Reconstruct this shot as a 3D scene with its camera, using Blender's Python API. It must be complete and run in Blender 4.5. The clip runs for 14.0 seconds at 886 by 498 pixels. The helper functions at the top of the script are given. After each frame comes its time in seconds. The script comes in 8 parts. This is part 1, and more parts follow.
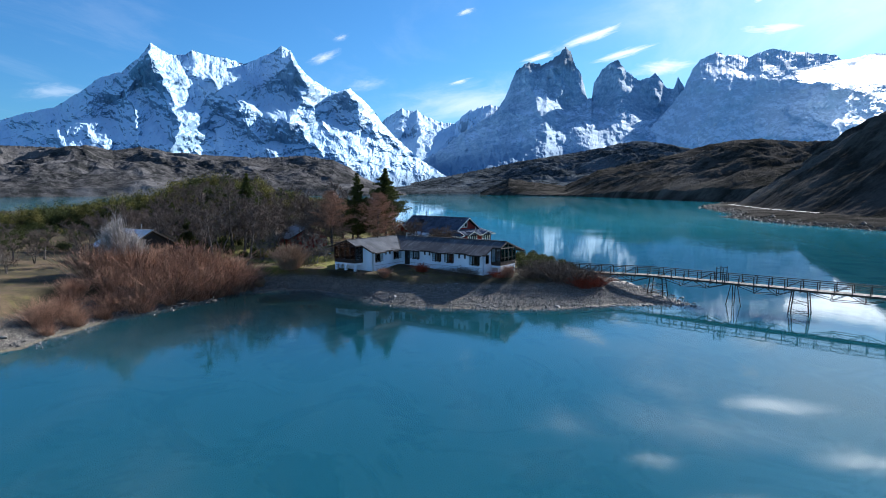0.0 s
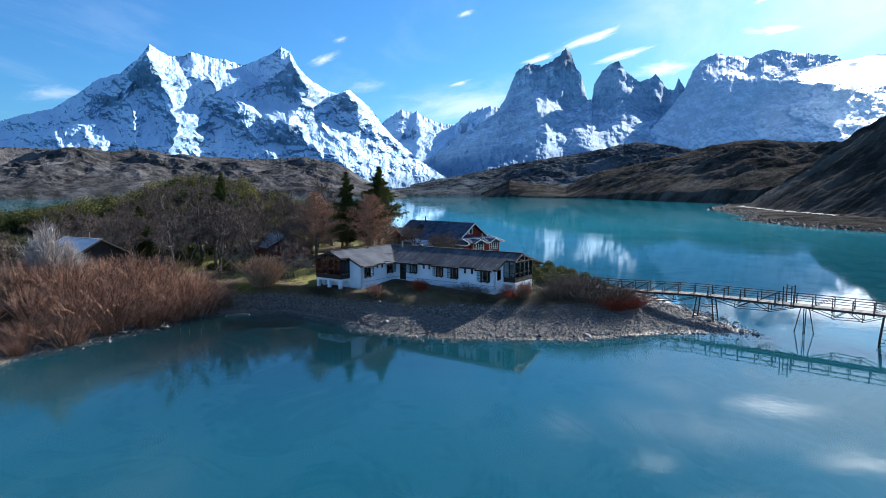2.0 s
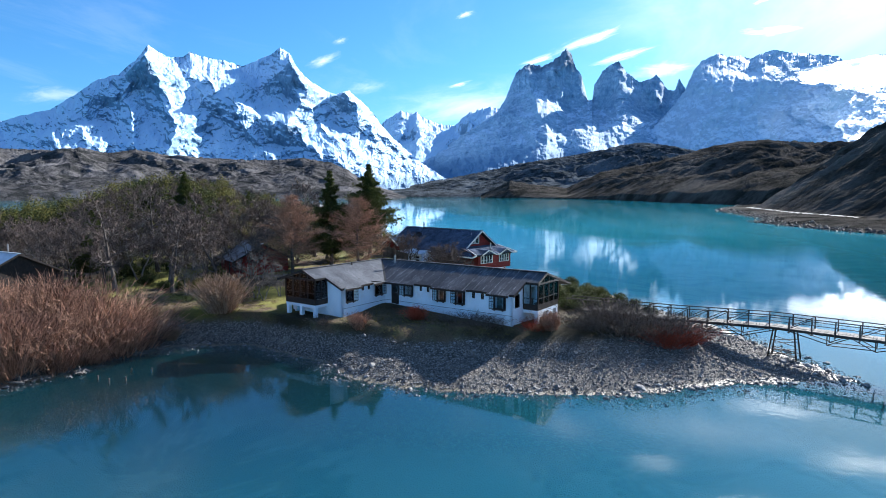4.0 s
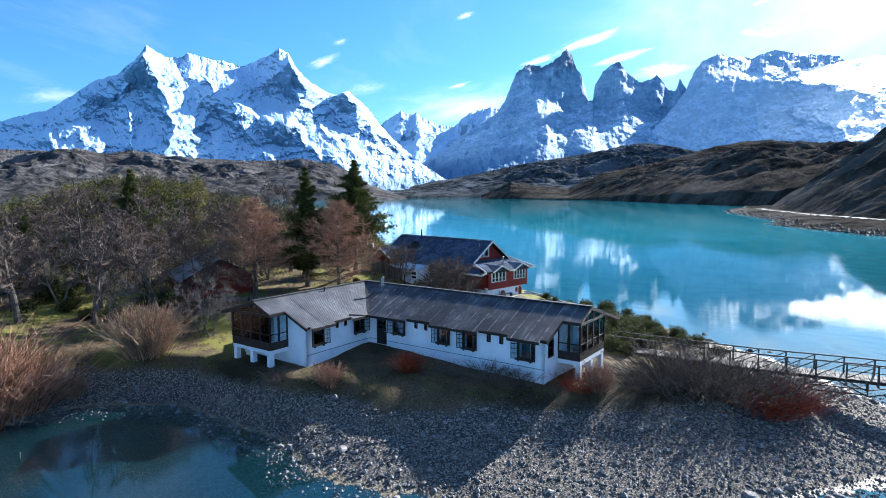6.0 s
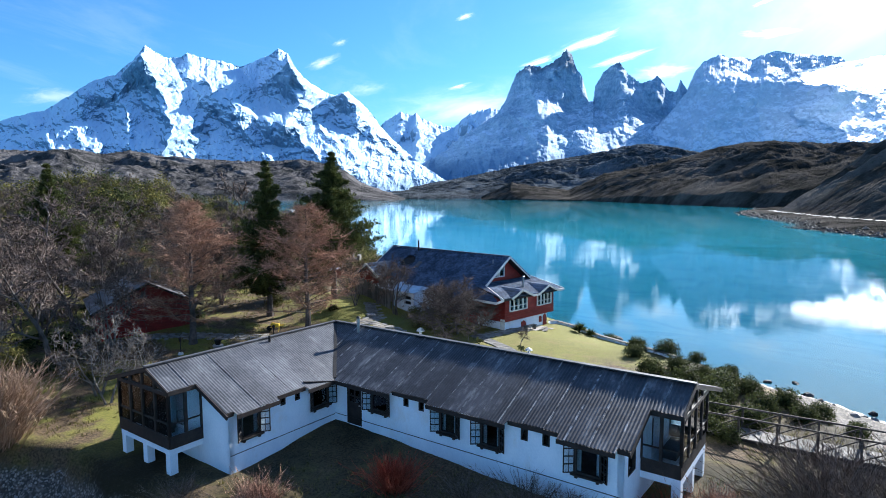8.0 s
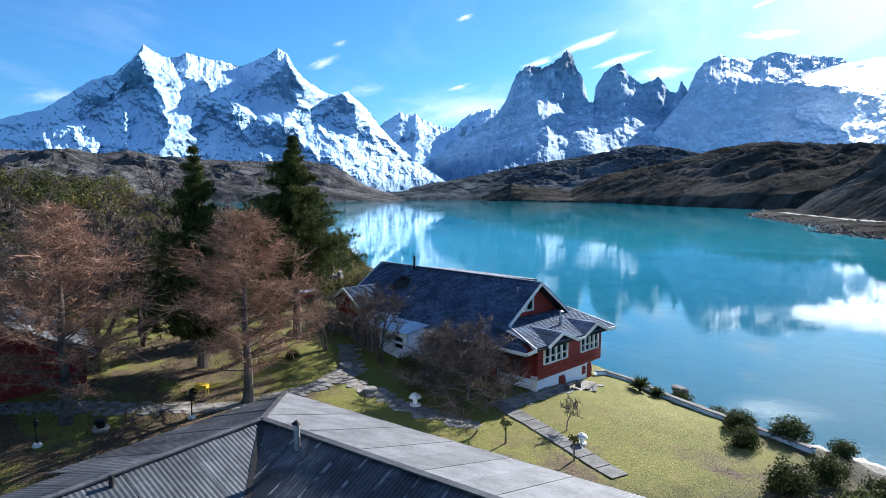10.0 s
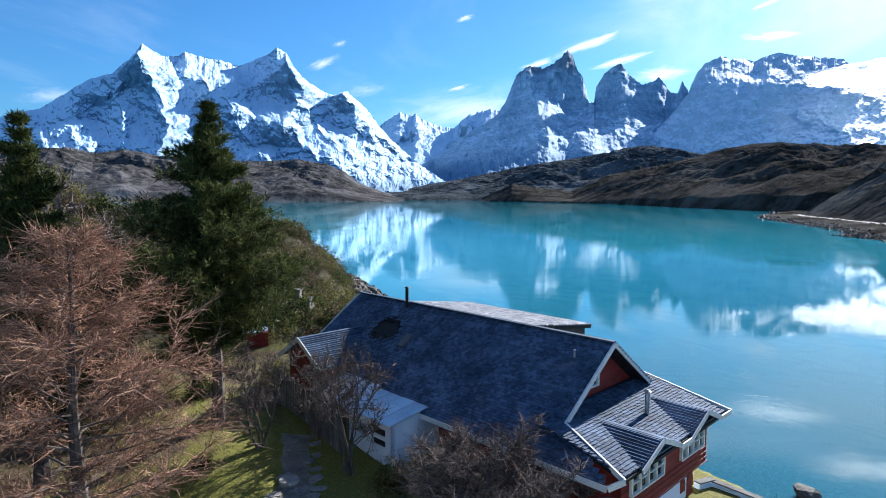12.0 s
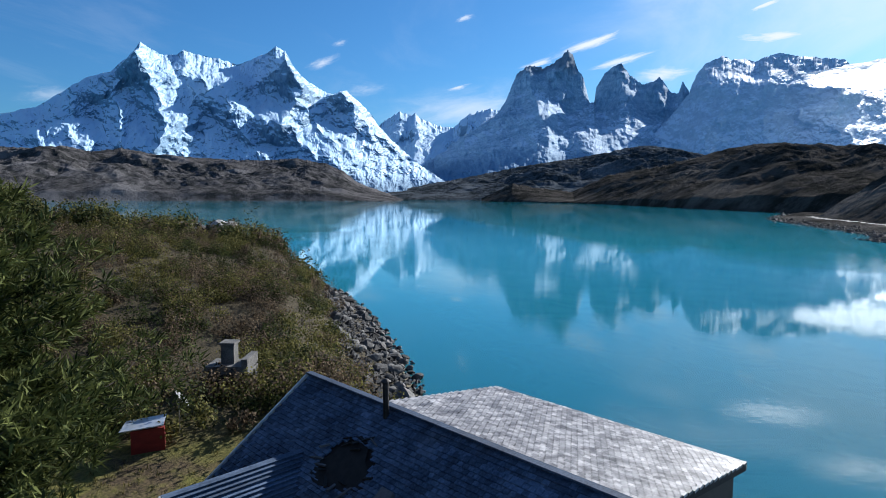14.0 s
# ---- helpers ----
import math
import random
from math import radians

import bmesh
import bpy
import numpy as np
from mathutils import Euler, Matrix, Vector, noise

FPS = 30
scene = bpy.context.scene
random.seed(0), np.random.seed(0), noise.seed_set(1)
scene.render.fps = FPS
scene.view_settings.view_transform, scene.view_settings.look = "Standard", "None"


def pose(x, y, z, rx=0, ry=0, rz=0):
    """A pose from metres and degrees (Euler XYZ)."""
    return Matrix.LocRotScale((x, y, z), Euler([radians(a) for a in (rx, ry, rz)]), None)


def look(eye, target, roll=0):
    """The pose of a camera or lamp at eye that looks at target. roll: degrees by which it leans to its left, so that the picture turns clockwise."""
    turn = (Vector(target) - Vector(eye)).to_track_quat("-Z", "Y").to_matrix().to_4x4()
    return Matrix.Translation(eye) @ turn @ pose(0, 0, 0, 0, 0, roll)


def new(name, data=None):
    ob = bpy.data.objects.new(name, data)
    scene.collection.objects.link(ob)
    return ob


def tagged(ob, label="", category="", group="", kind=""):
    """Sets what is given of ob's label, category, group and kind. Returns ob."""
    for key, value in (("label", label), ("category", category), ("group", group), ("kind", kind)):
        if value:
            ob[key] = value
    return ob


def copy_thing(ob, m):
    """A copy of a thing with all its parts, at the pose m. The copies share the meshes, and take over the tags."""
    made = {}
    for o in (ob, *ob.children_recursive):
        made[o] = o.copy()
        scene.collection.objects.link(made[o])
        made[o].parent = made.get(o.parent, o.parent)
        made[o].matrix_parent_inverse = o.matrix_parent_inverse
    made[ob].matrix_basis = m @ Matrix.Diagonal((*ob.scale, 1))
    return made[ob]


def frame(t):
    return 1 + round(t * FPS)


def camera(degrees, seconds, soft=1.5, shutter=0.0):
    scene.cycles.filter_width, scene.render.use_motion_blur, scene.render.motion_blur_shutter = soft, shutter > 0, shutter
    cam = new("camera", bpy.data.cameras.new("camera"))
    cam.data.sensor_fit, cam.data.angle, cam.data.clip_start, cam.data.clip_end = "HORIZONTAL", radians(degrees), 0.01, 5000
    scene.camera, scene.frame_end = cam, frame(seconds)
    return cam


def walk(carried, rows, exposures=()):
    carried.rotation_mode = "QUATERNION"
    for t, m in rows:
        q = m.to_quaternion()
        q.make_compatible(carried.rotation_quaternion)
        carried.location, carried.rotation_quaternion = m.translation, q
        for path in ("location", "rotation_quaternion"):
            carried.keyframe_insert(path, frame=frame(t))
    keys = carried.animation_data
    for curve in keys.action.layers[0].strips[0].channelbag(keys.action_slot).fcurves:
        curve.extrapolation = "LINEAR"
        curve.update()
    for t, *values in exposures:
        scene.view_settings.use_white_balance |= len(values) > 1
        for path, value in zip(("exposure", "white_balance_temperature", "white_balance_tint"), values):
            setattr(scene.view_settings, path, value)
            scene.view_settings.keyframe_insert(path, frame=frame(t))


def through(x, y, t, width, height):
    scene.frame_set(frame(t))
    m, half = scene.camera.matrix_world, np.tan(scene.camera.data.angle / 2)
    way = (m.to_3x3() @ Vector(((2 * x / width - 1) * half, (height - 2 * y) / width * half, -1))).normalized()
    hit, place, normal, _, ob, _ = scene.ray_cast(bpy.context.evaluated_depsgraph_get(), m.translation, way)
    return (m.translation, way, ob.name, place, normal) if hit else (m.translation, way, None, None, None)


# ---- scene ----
U = 1.18  # metres to one unit of the plan
# ---- camera: a drone gliding forward at constant height ----
cam = camera(73.7, 14.0, soft=0.9)
ROWS = [  # seconds; x, y, z in plan units; yaw, pitch, roll in degrees
    (0, 1.55, -3.19, 13.51, 0.34, -5.75, -0.03),
    (1, 1.35, 3.28, 13.46, 0.33, -5.67, -0.05),
    (2, 1.18, 10.01, 13.47, 0.33, -5.60, -0.08),
    (3, 1.03, 16.96, 13.52, 0.32, -5.55, -0.11),
    (4, 0.89, 24.05, 13.58, 0.32, -5.50, -0.14),
    (5, 0.75, 31.23, 13.63, 0.31, -5.46, -0.16),
    (6, 0.61, 38.45, 13.68, 0.31, -5.42, -0.16),
    (7, 0.45, 45.69, 13.71, 0.29, -5.37, -0.15),
    (8, 0.29, 52.90, 13.72, 0.28, -5.33, -0.11),
    (9, 0.10, 60.06, 13.72, 0.26, -5.29, -0.06),
    (10, -0.09, 67.15, 13.72, 0.23, -5.26, 0.00),
    (11, -0.29, 74.16, 13.73, 0.21, -5.23, 0.08),
    (12, -0.49, 81.10, 13.78, 0.18, -5.21, 0.16),
    (13, -0.68, 87.96, 13.89, 0.14, -5.21, 0.24),
    (14, -0.84, 94.75, 14.09, 0.11, -5.23, 0.31),
]


def flown(x, y, z, yaw, pitch, roll):
    eye = Vector((x, y, z)) * U
    a, b = radians(yaw), radians(pitch)
    return look(eye, eye + Vector((-math.sin(a) * math.cos(b), math.cos(a) * math.cos(b), math.sin(b))), roll)


walk(cam, [(row[0], flown(*row[1:])) for row in ROWS], exposures=[(0, 1.2, 5800, 11), (3, 1.48, 5800, 11), (6, 1.78, 5800, 11), (8, 1.73, 5800, 11), (11, 1.43, 5800, 11), (13, 1.26, 5800, 11), (14, 0.88, 5800, 11)])

# ---- sky, sun ----
SUN_AZ, SUN_EL = radians(41), radians(27)  # to the right of the way of flight, above the horizon
to_sun = Vector((math.sin(SUN_AZ) * math.cos(SUN_EL), math.cos(SUN_AZ) * math.cos(SUN_EL), math.sin(SUN_EL)))
sun = bpy.data.lights.new("sun", "SUN")
sun.energy, sun.angle, sun.color = 5.0, radians(0.55), (1.0, 0.93, 0.82)
new("sun", sun).matrix_world = look(to_sun * 300, (0, 0, 0))

world = bpy.data.worlds.new("sky")
scene.world = world
world.use_nodes = True


class Nodes:
    """Short hand for building a node tree."""

    def __init__(self, tree):
        self.tree = tree

    def add(self, kind, **ins):
        node = self.tree.nodes.new(kind)
        for key, value in ins.items():
            self.put(node.inputs[int(key[1:])] if key[0] == "i" and key[1:].isdigit() else node.inputs[key.replace("_", " ")], value)
        return node

    def put(self, sock, value):
        if isinstance(value, bpy.types.Node):
            value = value.outputs[0]
        if isinstance(value, bpy.types.NodeSocket):
            self.tree.links.new(value, sock)
        else:
            if isinstance(value, (tuple, list)) and len(value) == 3 and sock.type == "RGBA":
                value = (*value, 1)
            sock.default_value = value

    def math(self, op, a, b=0.0):
        node = self.add("ShaderNodeMath", i0=a, i1=b)
        node.operation = op
        return node.outputs[0]

    def dot(self, a, b):
        node = self.add("ShaderNodeVectorMath", i0=a, i1=b)
        node.operation = "DOT_PRODUCT"
        return node.outputs[1]

    def mix(self, fac, a, b, blend="MIX"):
        node = self.tree.nodes.new("ShaderNodeMix")
        node.data_type, node.blend_type = "RGBA", blend
        self.put(node.inputs[0], fac), self.put(node.inputs[6], a), self.put(node.inputs[7], b)
        return node.outputs[2]

    def noise(self, vec, scale, detail=4.0, rough=0.55, distort=0.0):
        return self.add("ShaderNodeTexNoise", Vector=vec, Scale=scale, Detail=detail, Roughness=rough, Distortion=distort).outputs[0]

    def ramp(self, value, lo, hi, out_lo=0.0, out_hi=1.0):
        node = self.tree.nodes.new("ShaderNodeMapRange")
        node.interpolation_type = "SMOOTHSTEP"
        for k, v in enumerate((value, lo, hi, out_lo, out_hi)):
            self.put(node.inputs[k], v)
        return node.outputs[0]

    def scaled(self, vec, s):
        return self.add("ShaderNodeMapping", Vector=vec, Scale=s).outputs[0]


n = Nodes(world.node_tree)
world.node_tree.nodes.clear()
sky = n.add("ShaderNodeTexSky")
sky.sky_type, sky.sun_disc, sky.sun_elevation, sky.sun_rotation = "NISHITA", False, SUN_EL, SUN_AZ
sky.altitude, sky.air_density, sky.dust_density, sky.ozone_density = 100, 1.1, 0.5, 3.0
gen = n.add("ShaderNodeTexCoord").outputs["Generated"]
sep = n.add("ShaderNodeSeparateXYZ", Vector=gen)
flat = n.math("MAXIMUM", sep.outputs[2], 0.02)
# cirrus and small lenticular clouds drawn on a plane high overhead, seen in perspective
sheet = n.add("ShaderNodeCombineXYZ", X=n.math("DIVIDE", sep.outputs[0], flat), Y=n.math("DIVIDE", sep.outputs[1], flat), Z=0.0)
CLOUD_LIST = [  # azimuth, elevation, half length, half width, tilt in degrees; softness, density
    (13.0, 13.6, 4.06, 0.59, 17, 0.5, 1),
    (16.6, 12.1, 3.77, 0.47, 14, 0.6, 0.9),
    (8.8, 12.1, 2.14, 0.32, 15, 0.5, 0.9),
    (28.2, 13.0, 3.61, 0.68, 0, 0.5, 1),
    (27.8, 15.5, 1.93, 0.29, 15, 0.5, 1),
    (-11.4, 12.0, 1.7, 0.55, 22, 1.0, 0.75),
    (-9.9, 13.7, 0.9, 0.35, 20, 1.0, 0.5),
    (1.8, 16.1, 1.04, 0.33, 14, 0.6, 0.7),
    (0.4, 8.5, 8.22, 1.64, 9, 0.9, 0.35),
    (-33.1, 7.7, 3.26, 0.83, 6, 0.9, 0.35),
    (-7.5, 9.7, 2.69, 0.87, 8, 0.9, 0.35),
    (19.6, 10.6, 3.89, 1.03, 2, 0.8, 0.9),
    (33.9, 13.6, 7.18, 2.73, 4, 1.0, 0.55),
    (1.2, 10.0, 1.42, 0.27, 16, 0.6, 0.8),
    (34.6, 7.4, 6.31, 2.7, 0, 0.9, 0.7),
    (36.0, 17.0, 32.0, 13.0, 3, 1.0, 0.75),
    (2.5, 8.2, 11.0, 2.6, 6, 1.0, 0.6),
    (28, 26.5, 6, 1.2, -8, 0.6, 1),
    (30, 18, 5, 0.9, -4, 0.6, 0.9),
    (36, 21, 5, 1.3, -8, 0.6, 0.9),
    (20, 24, 3, 0.8, 0, 0.6, 0.6),
    (24, 20.5, 12, 3.2, 3, 1.0, 0.3),
    (12, 22, 6, 1.6, 5, 1.0, 0.25),
]
CLOUDS = []

def streak(az, el, long, wide, tilt, soft=0.5, power=1.0):
    """One cloud: a soft ellipse on the dome at azimuth az and elevation el, ragged by noise; sizes in degrees."""
    a, e = radians(az), radians(el)
    c = Vector((math.sin(a) * math.cos(e), math.cos(a) * math.cos(e), math.sin(e)))
    right = Vector((math.cos(a), -math.sin(a), 0))
    up = right.cross(c)
    t = radians(tilt)
    along, across = right * math.cos(t) + up * math.sin(t), up * math.cos(t) - right * math.sin(t)
    u = n.math("MULTIPLY", n.dot(gen, along), 1 / math.sin(radians(long)))
    v0 = n.math("SUBTRACT", n.dot(gen, across), c.dot(across))
    v = n.math("MULTIPLY", v0, 1 / math.sin(radians(wide)))
    u = n.math("SUBTRACT", u, c.dot(along) / math.sin(radians(long)))
    near = n.math("GREATER_THAN", n.dot(gen, c), 0.5)
    d = n.math("SQRT", n.math("ADD", n.math("MULTIPLY", u, u), n.math("MULTIPLY", v, v)))
    wisp = n.add("ShaderNodeCombineXYZ", X=n.math("MULTIPLY", u, 0.9), Y=n.math("MULTIPLY", v, 0.8), Z=az + el)
    rag = n.noise(wisp, 1.6, 7.0, 0.62, 0.5)
    d = n.math("ADD", d, n.math("MULTIPLY", n.math("SUBTRACT", rag, 0.5), 1.7))
    return n.math("MULTIPLY", n.math("POWER", n.math("MULTIPLY", n.ramp(d, 1.25, 0.4 - soft * 0.6), near), 2.1), power)


for spec in CLOUD_LIST:
    CLOUDS.append(streak(*spec))
cover, bright = CLOUDS[0], CLOUDS[17]
for one in CLOUDS[1:17]:
    cover = n.math("MAXIMUM", cover, one)
for one in CLOUDS[18:]:  # those nearer the sun shine brighter
    bright = n.math("MAXIMUM", bright, one)
thin = n.noise(n.scaled(sheet, (0.9, 0.35, 1)), 1.3, 7.0, 0.62, 0.4)
veil = n.math("MULTIPLY", n.ramp(thin, 0.47, 0.72), n.ramp(sep.outputs[2], 0.02, 0.16))
# denser veil overhead, out of view, added to raise the fill light
high = n.ramp(sep.outputs[2], 0.30, 0.60, 0.07, 0.6)
cover = n.math("MAXIMUM", cover, n.math("MULTIPLY", veil, high))
blue = n.mix(1.0, sky, (0.43, 0.82, 1.12), "MULTIPLY")
lit = n.mix(bright, n.mix(cover, blue, (10.0, 10.3, 10.6)), (30.0, 29.0, 28.0))
back = n.add("ShaderNodeBackground", Color=lit, Strength=0.0505)
n.add("ShaderNodeOutputWorld", Surface=back)

# ---- materials ----
def material(name):
    m = bpy.data.materials.new(name)
    m.use_nodes = True
    m.node_tree.nodes.clear()
    k = Nodes(m.node_tree)
    geo = k.add("ShaderNodeNewGeometry")
    return m, k, geo


def finish(k, colour, rough=0.7, metal=0.0, height=None, dist=0.02, strength=0.6, spec=0.4, **more):
    bsdf = k.add("ShaderNodeBsdfPrincipled", Base_Color=colour, Roughness=rough, Metallic=metal, **more)
    k.put(bsdf.inputs["Specular IOR Level"], spec)
    if height is not None:
        k.put(bsdf.inputs["Normal"], k.add("ShaderNodeBump", Height=height, Distance=dist, Strength=strength).outputs[0])
    k.add("ShaderNodeOutputMaterial", Surface=bsdf)
    return bsdf


def grained(name, dark, light, scale=3.0, fine=30.0, rough=0.75, metal=0.0, bump=0.01, stain=None, stretch=(1, 1, 1), spec=0.35, vary=0.25):
    """A surface that varies at two scales, from object to object, and with stains of a third colour."""
    m, k, geo = material(name)
    pos = k.scaled(geo.outputs["Position"], stretch)
    big, small = k.noise(pos, scale, 5.0), k.noise(pos, fine, 6.0, 0.65)
    tone = k.math("ADD", k.math("MULTIPLY", big, 0.55), k.math("MULTIPLY", small, 0.45))
    colour = k.mix(k.ramp(tone, 0.32, 0.68), dark, light)
    if stain:
        colour = k.mix(k.math("MULTIPLY", k.ramp(k.noise(pos, scale * 0.6, 6.0, 0.7), 0.55, 0.72), 0.75), colour, stain)
    rnd = k.add("ShaderNodeObjectInfo").outputs["Random"]
    isl = geo.outputs["Random Per Island"]
    v = k.math("ADD", k.math("MULTIPLY", rnd, vary), k.math("MULTIPLY", isl, vary))
    colour = k.mix(1.0, colour, k.add("ShaderNodeCombineColor", i0=k.math("SUBTRACT", 1.0 + vary * 0.6, v), i1=k.math("SUBTRACT", 1.0 + vary * 0.6, v), i2=k.math("SUBTRACT", 1.0 + vary * 0.6, v)).outputs[0], "MULTIPLY")
    finish(k, colour, rough, metal, k.math("ADD", small, big), bump, 0.7, spec)
    return m


def alpine(name, rock_dark, rock_light, snow_low, snow_slope, foot_haze, cap=0.0, snow=(0.60, 0.69, 0.79), dusting=0.9):
    """Rock with strata and fall lines; snow by slope, height and drift. The colours passed in carry blue distance haze.
    """
    m, k, geo = material(name)
    pos = geo.outputs["Position"]
    z = k.add("ShaderNodeSeparateXYZ", Vector=pos).outputs[2]
    up = k.add("ShaderNodeSeparateXYZ", Vector=geo.outputs["Normal"]).outputs[2]
    drift = k.noise(k.scaled(pos, (1, 1, 0.5)), 0.0042, 8.0, 0.6)
    chute = k.noise(k.scaled(pos, (1, 1, 0.16)), 0.022, 7.0, 0.62, 0.4)
    fine = k.noise(k.scaled(pos, (1, 1, 0.35)), 0.06, 8.0, 0.75)
    strata = k.noise(k.scaled(pos, (0.12, 0.12, 1)), 0.03, 5.0, 0.6)
    rock = k.mix(k.ramp(k.math("ADD", k.math("MULTIPLY", fine, 0.55), k.math("ADD", k.math("MULTIPLY", strata, 0.25), k.math("MULTIPLY", chute, 0.2))), 0.40, 0.60), rock_dark, rock_light)
    rock = k.mix(k.ramp(k.math("ADD", z, k.math("MULTIPLY", drift, 120.0)), snow_low * 0.5, snow_low * 1.1), foot_haze, rock)
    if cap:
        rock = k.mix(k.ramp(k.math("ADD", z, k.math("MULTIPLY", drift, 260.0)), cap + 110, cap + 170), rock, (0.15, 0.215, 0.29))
    hold = k.math("ADD", up, k.math("MULTIPLY", k.math("SUBTRACT", drift, 0.5), 0.75))
    hold = k.math("ADD", hold, k.math("MULTIPLY", k.math("SUBTRACT", chute, 0.5), 0.6))
    hold = k.math("ADD", hold, k.math("MULTIPLY", k.math("SUBTRACT", fine, 0.5), 0.20))
    cover_ = k.ramp(hold, snow_slope - 0.09, snow_slope + 0.09)
    level = k.math("ADD", z, k.math("MULTIPLY", k.math("SUBTRACT", drift, 0.5), snow_low * 1.3))
    cover_ = k.math("MULTIPLY", k.math("MULTIPLY", cover_, k.ramp(level, snow_low * 0.6, snow_low * 1.25)), dusting)
    colour = k.mix(cover_, rock, snow)
    finish(k, colour, k.ramp(cover_, 0, 1, 0.9, 0.6), 0.0, k.math("ADD", k.math("MULTIPLY", fine, 0.5), chute), 5.0, 0.3, 0.15)
    return m


# blue distance haze is put into the rock, foot and snow colours
M_PAINE = alpine("haze_blue_snowy_massif", (0.10, 0.18, 0.27), (0.22, 0.33, 0.44), 90, 0.56, (0.20, 0.31, 0.43), 0.0, (0.49, 0.67, 0.85), 0.92)
M_HORNS = alpine("haze_blue_granite_horns", (0.19, 0.31, 0.44), (0.40, 0.53, 0.65), 330, 0.90, (0.10, 0.20, 0.33), 870.0, (0.58, 0.72, 0.86), 0.85)
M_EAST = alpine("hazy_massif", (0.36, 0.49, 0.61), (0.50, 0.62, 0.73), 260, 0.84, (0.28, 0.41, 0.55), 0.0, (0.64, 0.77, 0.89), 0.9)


def heath(name, tone=1.0, haze_tint=(1, 1, 1)):
    m, k, geo = material(name)
    pos = geo.outputs["Position"]
    z = k.add("ShaderNodeSeparateXYZ", Vector=pos).outputs[2]
    big, mid, fine = k.noise(pos, 0.006, 6.0, 0.6), k.noise(pos, 0.03, 8.0, 0.7), k.noise(pos, 0.22, 6.0, 0.75)
    colour = k.mix(k.ramp(mid, 0.4, 0.62), (0.034 * tone, 0.034 * tone, 0.030 * tone), (0.115 * tone, 0.105 * tone, 0.094 * tone))
    colour = k.mix(k.ramp(big, 0.5, 0.66), colour, (0.16 * tone, 0.148 * tone, 0.132 * tone))
    colour = k.mix(k.math("MULTIPLY", k.ramp(fine, 0.5, 0.7), 0.7), colour, (0.05 * tone, 0.05 * tone, 0.042 * tone))
    colour = k.mix(k.ramp(k.math("ADD", z, k.math("MULTIPLY", fine, 4.0)), 2.0, 0.8), colour, k.mix(k.ramp(fine, 0.4, 0.6), (0.014, 0.014, 0.014), (0.06, 0.058, 0.055)))
    colour = k.mix(1.0, colour, haze_tint, "MULTIPLY")
    finish(k, colour, 1.0, 0.0, k.math("ADD", mid, k.math("MULTIPLY", fine, 0.4)), 6.0, 0.9, 0.0)
    return m


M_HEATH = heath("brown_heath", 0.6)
# farther hills: distance haze painted in as a lighter, bluer tone
M_HEATH_FAR = heath("hazy_grey_brown_heath", 0.86, (0.97, 1.0, 1.12))
M_HEATH_HAZE = heath("haze_blue_heath", 0.8, (0.8, 0.98, 1.22))
M_HEATH_NEAR = heath("green_brown_heath", 0.72)

# the ground: gravel and stones by the water, bank, lawn, leaf litter under the trees
M_GROUND, k, geo = material("ground")
pos = geo.outputs["Position"]
xyz = k.add("ShaderNodeSeparateXYZ", Vector=pos)
big, mid, fine = k.noise(pos, 0.12, 5.0), k.noise(pos, 0.7, 6.0, 0.6), k.noise(pos, 9.0, 6.0, 0.7)
pebble = k.add("ShaderNodeTexVoronoi", Vector=pos, Scale=8.0)
stones = k.mix(k.ramp(pebble.outputs["Color"], 0.2, 0.9), (0.055, 0.055, 0.057), (0.38, 0.37, 0.355))
stones = k.mix(k.ramp(pebble.outputs["Distance"], 0.35, 0.7), stones, (0.07, 0.068, 0.065))
stones = k.mix(k.math("MULTIPLY", k.ramp(mid, 0.5, 0.7), 0.5), stones, (0.24, 0.225, 0.20))
grass = k.mix(k.ramp(fine, 0.35, 0.65), (0.125, 0.135, 0.028), (0.235, 0.235, 0.056))
grass = k.mix(k.math("MULTIPLY", k.ramp(mid, 0.5, 0.75), 0.6), grass, (0.28, 0.225, 0.09))
litter = k.mix(k.ramp(fine, 0.35, 0.65), (0.045, 0.034, 0.022), (0.18, 0.135, 0.085))
turf = k.mix(k.ramp(k.math("ADD", k.math("MULTIPLY", big, 0.7), k.math("MULTIPLY", mid, 0.3)), 0.47, 0.56), grass, litter)
kept = k.math("MULTIPLY", k.ramp(xyz.outputs[0], -9.0, -5.0), k.ramp(xyz.outputs[1], 106.0, 110.0))
turf = k.mix(k.math("MULTIPLY", kept, 0.85), turf, grass)
lawn = k.math("MULTIPLY", k.ramp(k.math("ADD", xyz.outputs[1], k.math("MULTIPLY", mid, 6.0)), 104.0, 110.0), k.ramp(k.math("ADD", xyz.outputs[0], k.math("MULTIPLY", big, 9.0)), -19.0, -13.0))
lawn = k.math("MULTIPLY", lawn, k.ramp(k.math("ADD", xyz.outputs[0], k.math("MULTIPLY", mid, 4.0)), 21.0, 17.5))
glade = k.math("MULTIPLY", k.ramp(k.math("ADD", xyz.outputs[0], k.math("MULTIPLY", big, 6.0)), -11.0, -15.0), k.ramp(k.math("ADD", xyz.outputs[1], k.math("MULTIPLY", mid, 5.0)), 92.0, 97.0))
lawn = k.math("MAXIMUM", lawn, k.math("MULTIPLY", glade, k.ramp(k.math("ADD", xyz.outputs[0], k.math("MULTIPLY", big, 12.0)), -58.0, -50.0)))
bank = k.mix(k.ramp(k.math("ADD", k.math("MULTIPLY", big, 0.6), k.math("MULTIPLY", fine, 0.4)), 0.44, 0.56), (0.026, 0.024, 0.012), (0.095, 0.078, 0.042))
